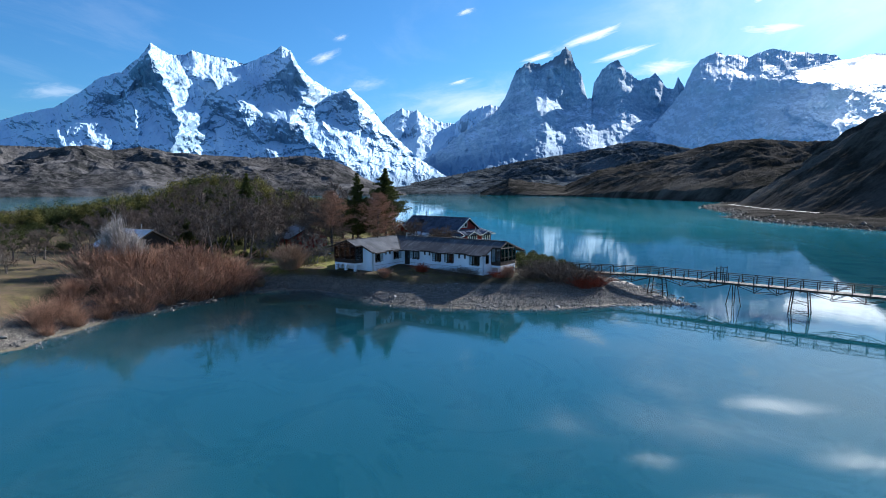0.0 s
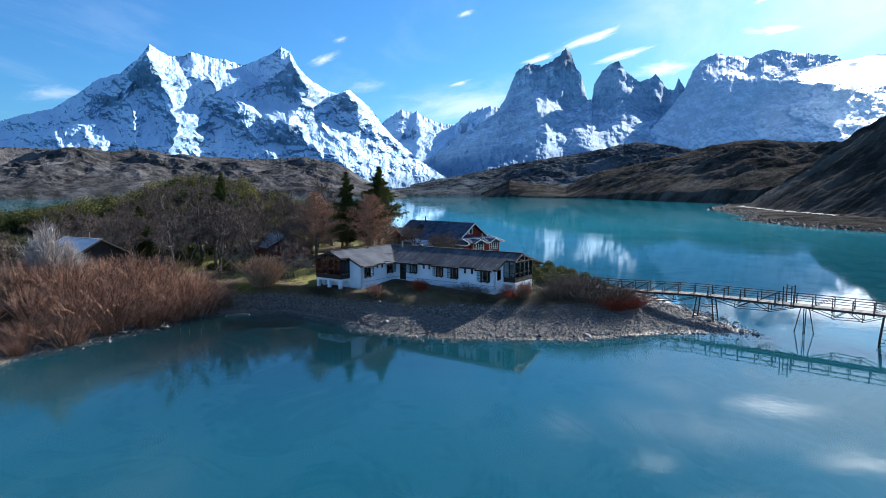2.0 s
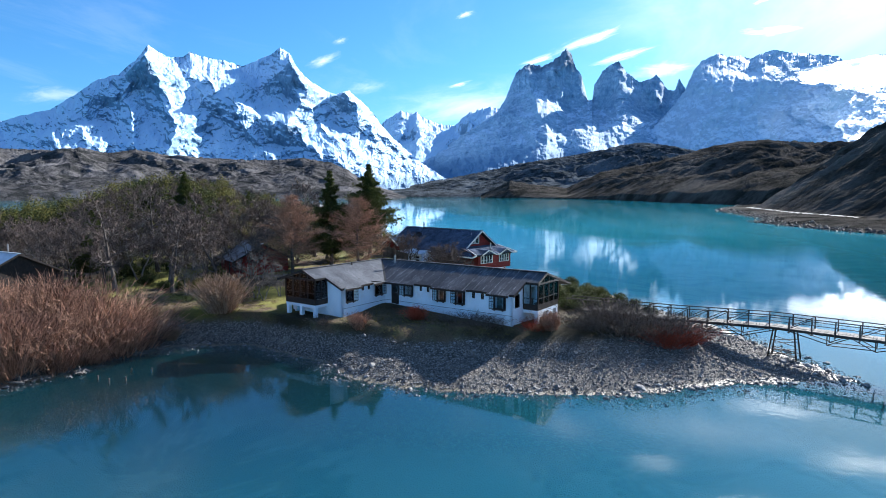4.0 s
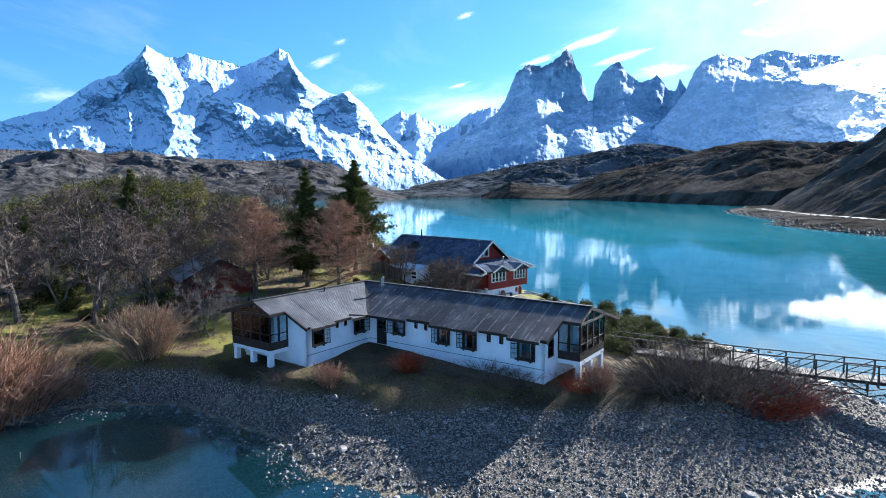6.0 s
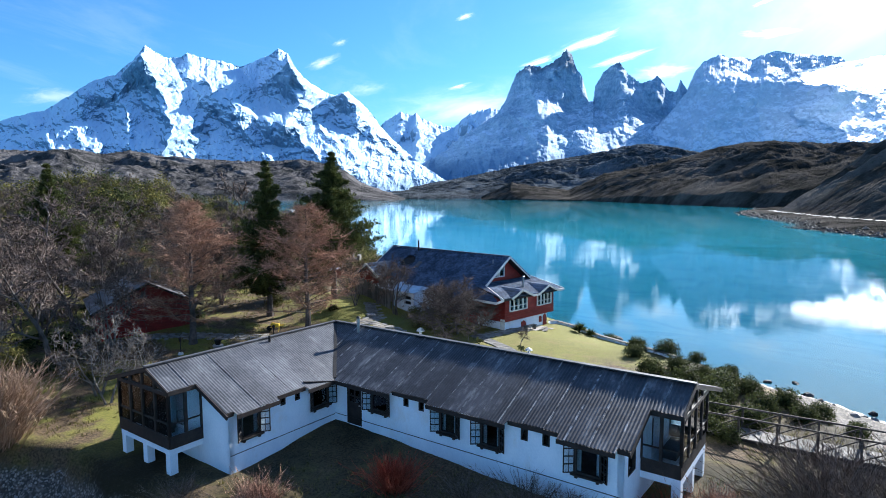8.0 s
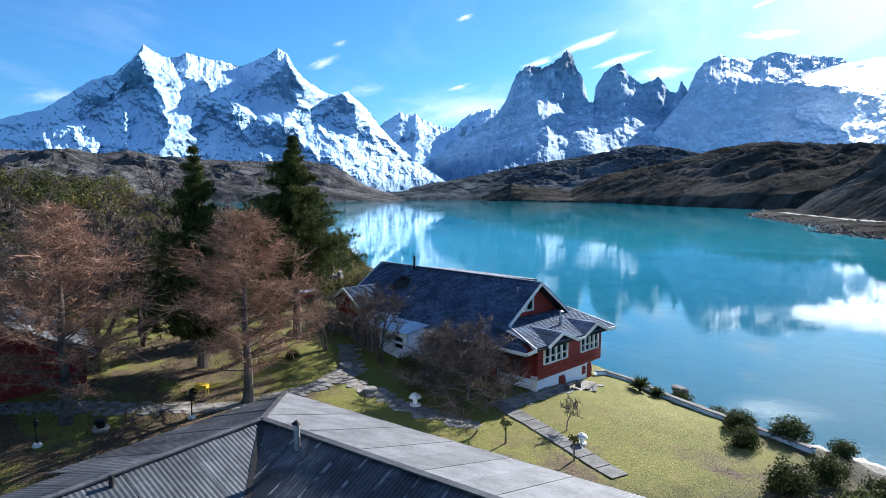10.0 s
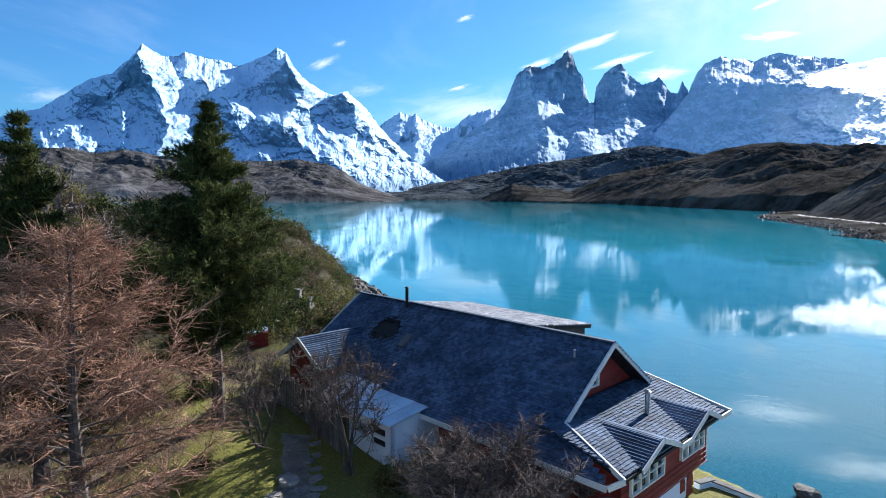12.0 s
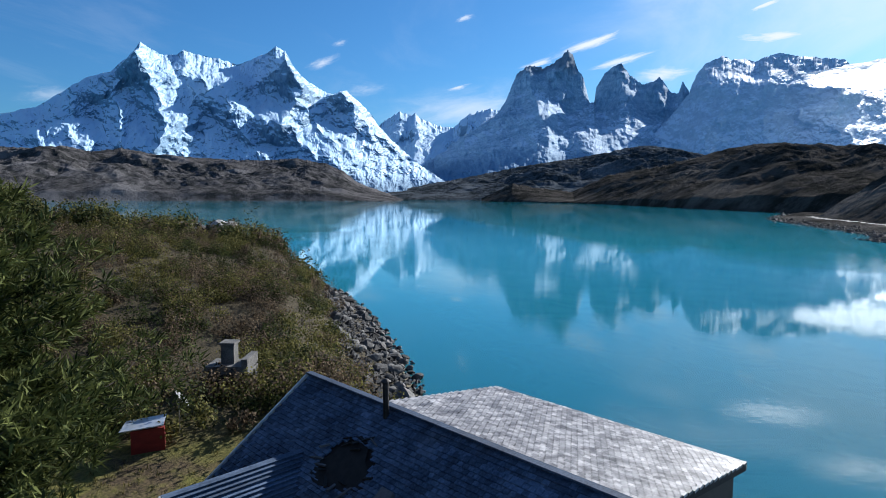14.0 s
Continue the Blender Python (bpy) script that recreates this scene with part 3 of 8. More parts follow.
# ---- ground: one sheet, lake bed to wooded headland ----
SHORE = np.array([(-75, 10), (-42, 36), (-35, 46), (-34, 57), (-30, 65), (-26.5, 73), (-23, 75.4), (-17, 76.0), (-13.6, 74.0), (-8.5, 70.2), (-6.3, 66.8), (-3, 64.8), (2, 63.2), (8, 62.8), (13, 62.5), (18, 64.2), (23, 65.2), (30.3, 65.5), (29.6, 68), (28.6, 77), (27.6, 85), (25.5, 90.5), (21.5, 96.5), (18, 101), (13.5, 106), (11, 109), (8.5, 114), (4, 120), (-1, 128), (-3, 136), (-5, 145), (-10, 163), (-16, 179), (-28, 193), (-42, 214), (-70, 245), (-115, 232), (-290, 225), (-420, 150), (-300, -60)], dtype=float)
SPOT = np.array([(-12.2, 77.2, 2.75), (-8.5, 75.7, 2.5), (6.5, 72.5, 2.5), (-5, 80.3, 3.05), (11, 77, 2.35), (16, 76, 2.2), (22, 74, 1.9), (28, 69, 1.0), (5, 99, 3.1), (9, 101, 2.7), (13, 101, 1.9), (1.2, 97, 3.1), (-4, 101, 3.5), (-9.5, 104, 4.8), (-11, 97, 3.4), (-7, 107, 4.7), (-2, 106, 4.1), (-11, 121, 5.2), (-17, 100, 4), (-20, 84, 2.6), (-28, 85, 3), (-37, 83, 3.6), (-34, 70, 3.2), (-35, 100, 4), (-45, 140, 11), (-54, 151, 13.0), (-30, 150, 9.2), (-62, 178, 9), (-85, 160, 5.5), (-34, 172, 8.5), (-20, 150, 6), (-110, 140, 3.5), (10, 90, 2.6), (-13, 77, 2.4), (-11, 75.4, 2.45), (-10, 88, 3.2), (-60, 60, 4)], dtype=float)


def shore_distance(x, y):
    """Distance to the waterline, positive on land."""
    best = np.full(x.shape, 1e9)
    inside = np.zeros(x.shape, dtype=bool)
    for (ax, ay), (bx, by) in zip(SHORE, np.roll(SHORE, -1, axis=0)):
        t = np.clip(((x - ax) * (bx - ax) + (y - ay) * (by - ay)) / ((bx - ax) ** 2 + (by - ay) ** 2), 0, 1)
        best = np.minimum(best, np.hypot(x - ax - t * (bx - ax), y - ay - t * (by - ay)))
        inside ^= ((ay > y) != (by > y)) & (x < (bx - ax) * (y - ay) / (by - ay + 1e-12) + ax)
    return np.where(inside, best, -best)


def ground_height(x, y):
    """Height of the ground, in plan units, for arrays of plan coordinates."""
    x, y = np.asarray(x, dtype=float), np.asarray(y, dtype=float)
    d = shore_distance(x, y) + 0.5 * fbm(x / 3.1, y / 3.1, 3, 0.55, 51)
    w = 1.0 / (((x[..., None] - SPOT[:, 0]) ** 2 + (y[..., None] - SPOT[:, 1]) ** 2) + 6.0) ** 1.6
    level = (w * SPOT[:, 2]).sum(-1) / w.sum(-1)
    reach = np.interp(x, [-40, -24, -18, -13, -9, -5, 3, 14, 30], [7, 4.2, 2.4, 1.7, 2.6, 5.2, 9.5, 10, 8])
    north = np.interp(x, [-30, -5, 5, 12, 16], [12, 8, 4, 3.2, 5])
    reach = reach + (north - reach) * np.clip((y - 82) / 18, 0, 1)
    s = np.clip(d / reach, 0, 1)
    rise = 0.42 * np.clip(s / 0.62, 0, 1) + 0.58 * np.clip((s - 0.5) / 0.5, 0, 1) ** 2 * (3 - 2 * np.clip((s - 0.5) / 0.5, 0, 1))
    bed = np.clip(d, -7, 0) * 0.035 + np.clip(d + 7, -40, 0) * 0.13
    rugged = 0.06 * fbm(x / 1.3, y / 1.3, 3, 0.5, 53) + np.clip((y - 125) / 30, 0, 1) * np.clip(s, 0, 1) * 0.9 * fbm(x / 9, y / 9, 4, 0.55, 55)
    return np.where(d > 0, level * rise, bed) + np.where(d > -2, rugged, 0)


def gh(x, y):
    return float(ground_height(np.array([x]), np.array([y]))[0])


xs = np.concatenate([-np.geomspace(2500, 62, 26), np.arange(-60, -32, 1.1), np.arange(-32, 34, 0.42), np.geomspace(35, 2500, 26)])
ys = np.concatenate([-np.geomspace(1500, 12, 12), np.arange(-10, 40, 3.0), np.arange(40, 60, 1.0), np.arange(60, 128, 0.42), np.arange(128, 220, 1.0), np.geomspace(222, 2800, 24)])
gx, gy = np.meshgrid(xs, ys, indexing="ij")
gz = ground_height(gx, gy)
raw("ground", np.stack([gx, gy, gz], -1).reshape(-1, 3) * U, grid_faces(len(xs), len(ys)), M_GROUND, "gravel beach, lawn and leaf litter on a wooded headland", "ground", "structure", True)

ring = [(4850 * math.cos(a), 4850 * math.sin(a), 0.0) for a in np.linspace(0, 2 * math.pi, 65)[:-1]]
raw("water", ring, [list(range(64))], M_WATER, "calm milky turquoise glacier lake mirroring sky and mountains", "lake", "structure")

# ---- solids in plan units ----
def box(bm, c, size, ex=(1, 0, 0), ey=None, ez=(0, 0, 1)):
    """A box by its centre, sizes and axes."""
    ex, ez = Vector(ex).normalized(), Vector(ez).normalized()
    ey = Vector(ey) if ey else ez.cross(ex)
    vs = [bm.verts.new(Vector(c) + ex * (sx * size[0] / 2) + ey * (sy * size[1] / 2) + ez * (sz * size[2] / 2)) for sx in (-1, 1) for sy in (-1, 1) for sz in (-1, 1)]
    for f in ((0, 1, 3, 2), (4, 6, 7, 5), (0, 4, 5, 1), (2, 3, 7, 6), (0, 2, 6, 4), (1, 5, 7, 3)):
        bm.faces.new([vs[i] for i in f])


def beam(bm, p, q, w, h):
    p, q = Vector(p), Vector(q)
    d = (q - p).normalized()
    side = d.cross(Vector((0, 0, 1)))
    side = side.normalized() if side.length > 1e-4 else Vector((1, 0, 0))
    box(bm, (p + q) / 2, ((q - p).length, w, h), d, side, d.cross(side) * -1)


def tube(bm, p, q, r0, r1, n=6, caps=True):
    p, q = Vector(p), Vector(q)
    d = (q - p).normalized()
    a = d.orthogonal().normalized()
    b = d.cross(a)
    rings = [[bm.verts.new(c + (a * math.cos(2 * math.pi * i / n) + b * math.sin(2 * math.pi * i / n)) * r) for i in range(n)] for c, r in ((p, r0), (q, r1))]
    for i in range(n):
        bm.faces.new((rings[0][i], rings[0][(i + 1) % n], rings[1][(i + 1) % n], rings[1][i]))
    if caps:
        bm.faces.new(rings[0][::-1]), bm.faces.new(rings[1])


def slab(bm, pts, vec):
    """A flat polygon given thickness along vec."""
    vec = Vector(vec)
    lo = [bm.verts.new(Vector(p)) for p in pts]
    hi = [bm.verts.new(Vector(p) + vec) for p in pts]
    bm.faces.new(lo[::-1]), bm.faces.new(hi)
    for i in range(len(pts)):
        j = (i + 1) % len(pts)
        bm.faces.new((lo[i], lo[j], hi[j], hi[i]))


def solid(*calls):
    """A new bmesh holding what each (function, arguments...) makes."""
    bm = bmesh.new()
    for fn, *args in calls:
        fn(bm, *args)
    bmesh.ops.recalc_face_normals(bm, faces=bm.faces)
    return bm


def wall(frame_, a, b, z0, z1, depth, holes, top=None, ridge=None):
    """A wall from a to b in a house's own axes, solid but for its holes (u0, u1, z0, z1), as one mesh; top(u): height of a sloping head."""
    bm = bmesh.new()
    a, b = Vector(a), Vector(b)
    length = (b - a).length
    d = (b - a).normalized()
    nrm = Vector((d.y, -d.x))
    cuts = sorted({0.0, length, *([length / 2] if top and ridge is None else []), *([ridge] if ridge else []), *(h[0] for h in holes), *(h[1] for h in holes)})
    for u0, u1 in zip(cuts, cuts[1:]):
        mid = (u0 + u1) / 2
        spans = [(z0, None)]
        for h in sorted((h for h in holes if h[0] <= mid <= h[1]), key=lambda h: h[2]):
            lo = spans.pop()[0]
            spans += [(lo, h[2]), (h[3], None)]
        for lo, hi in spans:
            t0, t1 = (hi, hi) if hi is not None else ((top(u0), top(u1)) if top else (z1, z1))
            if min(t0, t1) - lo < 0.01:
                continue
            p0, p1 = a + d * u0, a + d * u1
            pts = [frame_(p0.x, p0.y, lo), frame_(p1.x, p1.y, lo), frame_(p1.x, p1.y, t1), frame_(p0.x, p0.y, t0)]
            inward = frame_(-nrm.x * depth, -nrm.y * depth, 0) - frame_(0, 0, 0)
            slab(bm, pts, inward)
    bmesh.ops.remove_doubles(bm, verts=bm.verts, dist=0.001)
    bmesh.ops.recalc_face_normals(bm, faces=bm.faces)
    return bm


M_WHITE = grained("whitewashed_render", (0.66, 0.74, 0.82), (0.80, 0.86, 0.92), 0.9, 14.0, 0.85, bump=0.01, stain=(0.68, 0.67, 0.65), stretch=(1, 1, 0.7), vary=0.04)
M_TAR = grained("dark_stained_timber", (0.012, 0.009, 0.008), (0.045, 0.032, 0.026), 3.0, 30.0, 0.6, bump=0.004, vary=0.3)
M_RED = grained("dark_red_boards", (0.15, 0.013, 0.010), (0.27, 0.030, 0.022), 1.5, 25.0, 0.7, bump=0.006, stain=(0.08, 0.012, 0.01), stretch=(1, 1, 3), vary=0.12)
M_CREAM = grained("cream_paint", (0.55, 0.55, 0.52), (0.76, 0.76, 0.72), 4.0, 40.0, 0.6, bump=0.003, vary=0.08)
M_TIN = grained("rusty_dark_corrugated_iron", (0.045, 0.047, 0.052), (0.17, 0.17, 0.175), 0.8, 7.0, 0.55, 0.25, 0.006, stain=(0.33, 0.31, 0.30), stretch=(1, 1, 1), vary=0.5, spec=0.5)


def streaked(name, dark, light, pale, along, down, start, rough=0.5, metal=0.25, seam=0.6):
    """Sheet iron: soft wear in broken streaks down the slope, pale broken lines where the sheets lap."""
    m, k, geo = material(name)
    pos = geo.outputs["Position"]
    run = k.math("SUBTRACT", k.dot(pos, along), start)
    fall = k.dot(pos, down)
    vec = k.add("ShaderNodeCombineXYZ", X=k.math("MULTIPLY", run, 2.2), Y=k.math("MULTIPLY", fall, 0.5), Z=0.0)
    streak_, spots, speck = k.noise(vec, 1.0, 7.0, 0.72), k.noise(pos, 0.55, 6.0, 0.65), k.noise(pos, 5.0, 6.0, 0.75)
    colour = k.mix(k.ramp(k.math("ADD", k.math("MULTIPLY", spots, 0.6), k.math("MULTIPLY", speck, 0.4)), 0.38, 0.62), dark, light)
    colour = k.mix(k.math("MULTIPLY", k.math("MULTIPLY", k.ramp(streak_, 0.46, 0.66), k.ramp(spots, 0.42, 0.60)), 0.6), colour, pale)
    lap = k.math("ABSOLUTE", k.math("SUBTRACT", k.math("FRACT", k.math("DIVIDE", run, 0.9 * U)), 0.5))
    lap = k.math("MULTIPLY", k.ramp(lap, 0.445, 0.485), k.ramp(k.noise(pos, 1.7, 5.0, 0.7), 0.44, 0.60))
    colour = k.mix(k.math("MULTIPLY", lap, seam), colour, [c * 1.25 for c in pale])
    shade_ = k.math("SUBTRACT", 1.12, k.math("MULTIPLY", k.add("ShaderNodeObjectInfo").outputs["Random"], 0.3))
    colour = k.mix(1.0, colour, k.add("ShaderNodeCombineColor", i0=shade_, i1=shade_, i2=shade_).outputs[0], "MULTIPLY")
    finish(k, colour, rough, metal, speck, 0.004, 0.5, 0.5)
    return m


M_TIN_GREY = grained("grey_corrugated_iron", (0.12, 0.125, 0.135), (0.30, 0.31, 0.32), 0.8, 6.0, 0.5, 0.3, 0.006, stain=(0.42, 0.42, 0.42), vary=0.35, spec=0.45)
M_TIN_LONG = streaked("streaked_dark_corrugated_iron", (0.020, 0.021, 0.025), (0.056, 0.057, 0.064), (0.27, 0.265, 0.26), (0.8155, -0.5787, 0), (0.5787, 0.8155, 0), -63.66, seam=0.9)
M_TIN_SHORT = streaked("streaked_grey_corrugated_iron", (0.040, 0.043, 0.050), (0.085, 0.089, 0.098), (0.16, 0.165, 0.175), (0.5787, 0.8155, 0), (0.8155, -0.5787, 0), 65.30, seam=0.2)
M_SHEET = grained("weathered_grey_roof_sheet", (0.07, 0.072, 0.078), (0.17, 0.172, 0.18), 0.9, 9.0, 0.75, 0.1, 0.005, stain=(0.13, 0.13, 0.13), vary=0.3)
M_ZINC = grained("bright_zinc_roof", (0.42, 0.47, 0.52), (0.62, 0.66, 0.70), 1.2, 9.0, 0.4, 0.5, 0.004, stain=(0.3, 0.3, 0.29), vary=0.2)
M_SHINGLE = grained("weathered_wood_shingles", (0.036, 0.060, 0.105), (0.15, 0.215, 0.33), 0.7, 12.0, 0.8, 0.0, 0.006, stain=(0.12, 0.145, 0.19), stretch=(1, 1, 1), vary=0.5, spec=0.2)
# copy for the dormer slope: sun glare put into the colour, mottled by weathering
M_SHINGLE_GLARE = grained("glare_pale_shingles", (0.09, 0.08, 0.075), (0.60, 0.57, 0.54), 1.7, 4.5, 0.42, 0.0, 0.008, stain=(0.72, 0.69, 0.66), stretch=(1, 1, 1), vary=0.7, spec=0.7)
M_STEEL = grained("dull_steel_flue", (0.25, 0.25, 0.26), (0.5, 0.5, 0.5), 4.0, 30.0, 0.4, 0.8, 0.002, vary=0.1)
M_BLACKPIPE = grained("sooty_pipe", (0.01, 0.01, 0.01), (0.05, 0.045, 0.04), 5.0, 30.0, 0.6, 0.4, 0.003)
M_PLANK = grained("grey_weathered_plank", (0.09, 0.085, 0.078), (0.25, 0.235, 0.21), 2.0, 25.0, 0.85, bump=0.006, vary=0.45)
M_CHAR = grained("charred_roof_boards", (0.004, 0.004, 0.004), (0.02, 0.018, 0.017), 4.0, 25.0, 0.8, bump=0.02)
M_ROOM = grained("dim_room_plaster", (0.10, 0.085, 0.07), (0.24, 0.20, 0.16), 1.0, 9.0, 0.9, bump=0.003)
M_CURTAIN = grained("pale_curtain", (0.40, 0.42, 0.45), (0.62, 0.64, 0.66), 3.0, 30.0, 0.9, bump=0.01)
M_GLASS, k, geo = material("window_glass")
shine = k.add("ShaderNodeBsdfGlossy", Color=(1, 1, 1), Roughness=0.02)
see = k.add("ShaderNodeBsdfTransparent", Color=(0.80, 0.86, 0.88))
k.add("ShaderNodeOutputMaterial", Surface=k.add("ShaderNodeMixShader", Fac=k.add("ShaderNodeFresnel", IOR=1.5), i1=see, i2=shine))


def pane(name, pts, vec, parent):
    ob = part(name, solid((slab, pts, vec)), M_GLASS, parent)
    ob.visible_shadow = False
    return ob


# ---- the white L-shaped lodge ----
IC, D1, D2 = Vector((-5.0, 80.3, 0)), Vector((0.5787, 0.8155, 0)), Vector((0.8155, -0.5787, 0))
EAVE, RIDGE, HALF = 5.2, 6.65, 3.4


def L(p, q, z):
    """The white lodge's axes: p along the long wing, q along the short one."""
    return IC + D2 * p + D1 * q + Vector((0, 0, z))


lodge = thing("lodge", -5.0, 80.3, 2.5, "single-storey whitewashed L-shaped lodge under dark corrugated iron roofs", "house")
# openings: (start, end, sill, head, kind); sashes of the casements stand open
LONG_OPEN = [(0.80, 1.72, 3.02, 4.95, "door"), (2.3, 3.3, 3.95, 5.0, "casement"), (4.22, 4.5, 4.55, 4.98, "slit"), (5.05, 5.33, 4.52, 4.95, "slit"), (6.15, 7.0, 3.85, 5.0, "casement"), (8.15, 9.05, 3.8, 5.0, "casement"), (9.95, 10.25, 4.45, 4.93, "slit"), (10.85, 11.15, 4.45, 4.93, "slit"), (12.1, 13.1, 3.75, 5.0, "casement")]
SHORT_OPEN = [(0.55, 1.5, 3.8, 5.0, "casement"), (2.55, 2.83, 4.6, 4.98, "slit"), (3.35, 3.63, 4.6, 4.98, "slit"), (4.35, 5.35, 3.9, 5.0, "casement")]


def lodge_opening(a, d, out, spec, ground):
    """A window or door of the lodge: frame, sill, panes, and casements folded outwards."""
    u0, u1, z0, z1, kind = spec
    w, h = u1 - u0, z1 - z0
    mid = a + d * (u0 + u1) / 2
    up = Vector((0, 0, 1))
    name = "door" if kind == "door" else "window"
    fr = bmesh.new()
    t = 0.07 if kind != "slit" else 0.05
    for zz in (z0 + t / 2, z1 - t / 2):
        box(fr, mid + up * zz - out * 0.05, (w, 0.12, t), d, out)
    for uu in (u0 + t / 2, u1 - t / 2):
        box(fr, a + d * uu + up * (z0 + z1) / 2 - out * 0.05, (t, 0.12, h - 2 * t), d, out)
    if kind == "slit":
        box(fr, mid + up * (z1 + 0.02) + out * 0.015, (w * 0.7, 0.05, 0.10), d, out)
    win = part(name, fr, M_TAR, lodge, "dark timber casement standing open" if kind == "casement" else ("dark panelled door with small panes" if kind == "door" else "small arched dark window"))
    if kind == "door":
        leaf = part("leaf", solid((box, mid + up * (z0 + h / 2) - out * 0.06, (w - 2 * t, 0.05, h - 2 * t), d, out)), M_TAR, win)
        for sx in (-1, 1):
            for r in (0, 1):
                c = mid + d * (sx * 0.18) + up * (z1 - 0.42 - 0.34 * r) - out * 0.03
                pane("pane", [c + d * x_ + up * y_ for x_, y_ in ((-0.12, -0.12), (0.12, -0.12), (0.12, 0.12), (-0.12, 0.12))], out * 0.01, win)
        part("door_handle", solid((box, mid + d * 0.33 + up * (z0 + 0.95), (0.12, 0.06, 0.03), d, out)), M_STEEL, win, "steel lever handle")
        return
    pane("pane", [mid + d * x_ + up * zz - out * 0.07 for x_, zz in ((-w / 2 + t, z0 + t), (w / 2 - t, z0 + t), (w / 2 - t, z1 - t), (-w / 2 + t, z1 - t))], out * 0.01, win)
    if kind == "slit":
        return
    part("window_sill", solid((box, mid + up * (z0 - 0.03) + out * 0.05, (w + 0.2, 0.16, 0.06), d, out), (box, mid + d * (w / 2 - 0.1) + up * (z0 - 0.10) + out * 0.04, (0.1, 0.1, 0.1), d, out), (box, mid - d * (w / 2 - 0.1) + up * (z0 - 0.10) + out * 0.04, (0.1, 0.1, 0.1), d, out)), M_TAR, win)
    for first in (-w / 2 + 0.08, w / 2 - 0.2):
        drop = bmesh.new()
        for k_ in range(5):
            box(drop, mid + d * (first + k_ * 0.028) + up * (z0 + h / 2) - out * (0.16 + 0.02 * (k_ % 2)), (0.034, 0.03, h - 0.1), d, out)
        part("curtain", drop, M_CURTAIN, win, "pale curtain drawn aside")
    for sx in (-1, 1):
        hinge = mid + d * (sx * (w / 2 - 0.02))
        lean = (d * sx * 0.80 + out * 0.60).normalized()
        sw = 0.42
        sb = bmesh.new()
        for uu in (0.02, sw - 0.02):
            box(sb, hinge + lean * uu + up * (z0 + h / 2), (0.045, 0.035, h - 0.04), lean)
        for f in (0.02, 0.27, 0.5, 0.73, 0.98):
            box(sb, hinge + lean * (sw / 2) + up * (z0 + h * f), (sw, 0.035, 0.035), lean)
        box(sb, hinge + lean * (sw / 2) + up * (z0 + h / 2), (0.02, 0.025, h - 0.06), lean)
        sash = part("sash", sb, M_TAR, win, "dark casement sash swung open")
        pane("pane", [hinge + lean * x_ + up * zz for x_, zz in ((0.04, z0 + 0.05), (sw - 0.04, z0 + 0.05), (sw - 0.04, z1 - 0.05), (0.04, z1 - 0.05))], lean.cross(up) * 0.008, sash)


def holes(specs):
    return [s_[:4] for s_ in specs]


part("wall", wall(L, (0, 0), (13.9, 0), 1.7, EAVE, 0.22, holes(LONG_OPEN)), M_WHITE, lodge, "whitewashed wall with a dark joint above the plinth")
part("wall", wall(L, (0, -5.78), (0, -0.001), 1.7, EAVE, 0.22, holes(SHORT_OPEN)), M_WHITE, lodge)
for spec in LONG_OPEN:
    lodge_opening(L(0, 0, 0), D2, -D1, spec, 3.0)
for spec in SHORT_OPEN:
    lodge_opening(L(0, -5.78, 0), D1, D2, spec, 3.0)
slope = (RIDGE - EAVE) / HALF
gable = lambda u: EAVE + slope * u if u < HALF else RIDGE - 0.30 * (u - HALF)  # noqa: E731
part("wall", wall(L, (13.9, 0), (13.9, 8.1), 1.7, EAVE, 0.22, [(0.45, 1.25, 3.9, 5.0), (3.2, 4.2, 3.65, 5.3)], gable, HALF), M_WHITE, lodge)
part("wall", wall(L, (-6.5, -5.78), (0, -5.78), 1.7, EAVE, 0.22, [(2.3, 3.3, 3.65, 5.3)], lambda u: gable(6.5 - u), 6.5 - HALF), M_WHITE, lodge)
part("wall", wall(L, (13.9, 8.1), (-8.1, 8.1), 1.7, 5.18, 0.22, []), M_WHITE, lodge)
part("wall", wall(L, (-8.1, 8.1), (-8.1, -0.5), 1.7, 5.18, 0.22, []), M_WHITE, lodge)
part("wall", wall(L, (-8.1, -0.5), (-6.5, -0.5), 1.7, 5.18, 0.22, []), M_WHITE, lodge)
part("wall", wall(L, (-6.5, -0.5), (-6.5, -5.78), 1.7, 5.66, 0.22, []), M_WHITE, lodge)
lodge_opening(L(13.9, 0, 0), D1, D2, (0.45, 1.25, 3.9, 5.0, "slit"), 3)
part("floor", solid((slab, [L(-6.3, -5.6, 3.3), L(-0.2, -5.6, 3.3), L(-0.2, 0.2, 3.3), L(13.7, 0.2, 3.3), L(13.7, 7.9, 3.3), L(-7.9, 7.9, 3.3), L(-7.9, -0.3, 3.3), L(-6.3, -0.3, 3.3)], (0, 0, 0.1))), M_PLANK, lodge)
part("inner_wall", solid((slab, [L(-3.0, -5.5, 3.4), L(-3.0, 3.4, 3.4), L(-3.0, 3.4, 5.3), L(-3.0, -5.5, 5.3)], D2 * 0.1), (slab, [L(-3.0, 3.2, 3.4), L(13.6, 3.2, 3.4), L(13.6, 3.2, 5.3), L(-3.0, 3.2, 5.3)], D1 * 0.1)), M_ROOM, lodge)
# the dark joint line above the plinth
part("plinth_joint", solid((box, L(6.95, -0.006, 3.32), (13.85, 0.02, 0.025), D2), (box, L(0.006, -2.9, 3.28), (5.7, 0.02, 0.025), D1)), M_TAR, lodge)


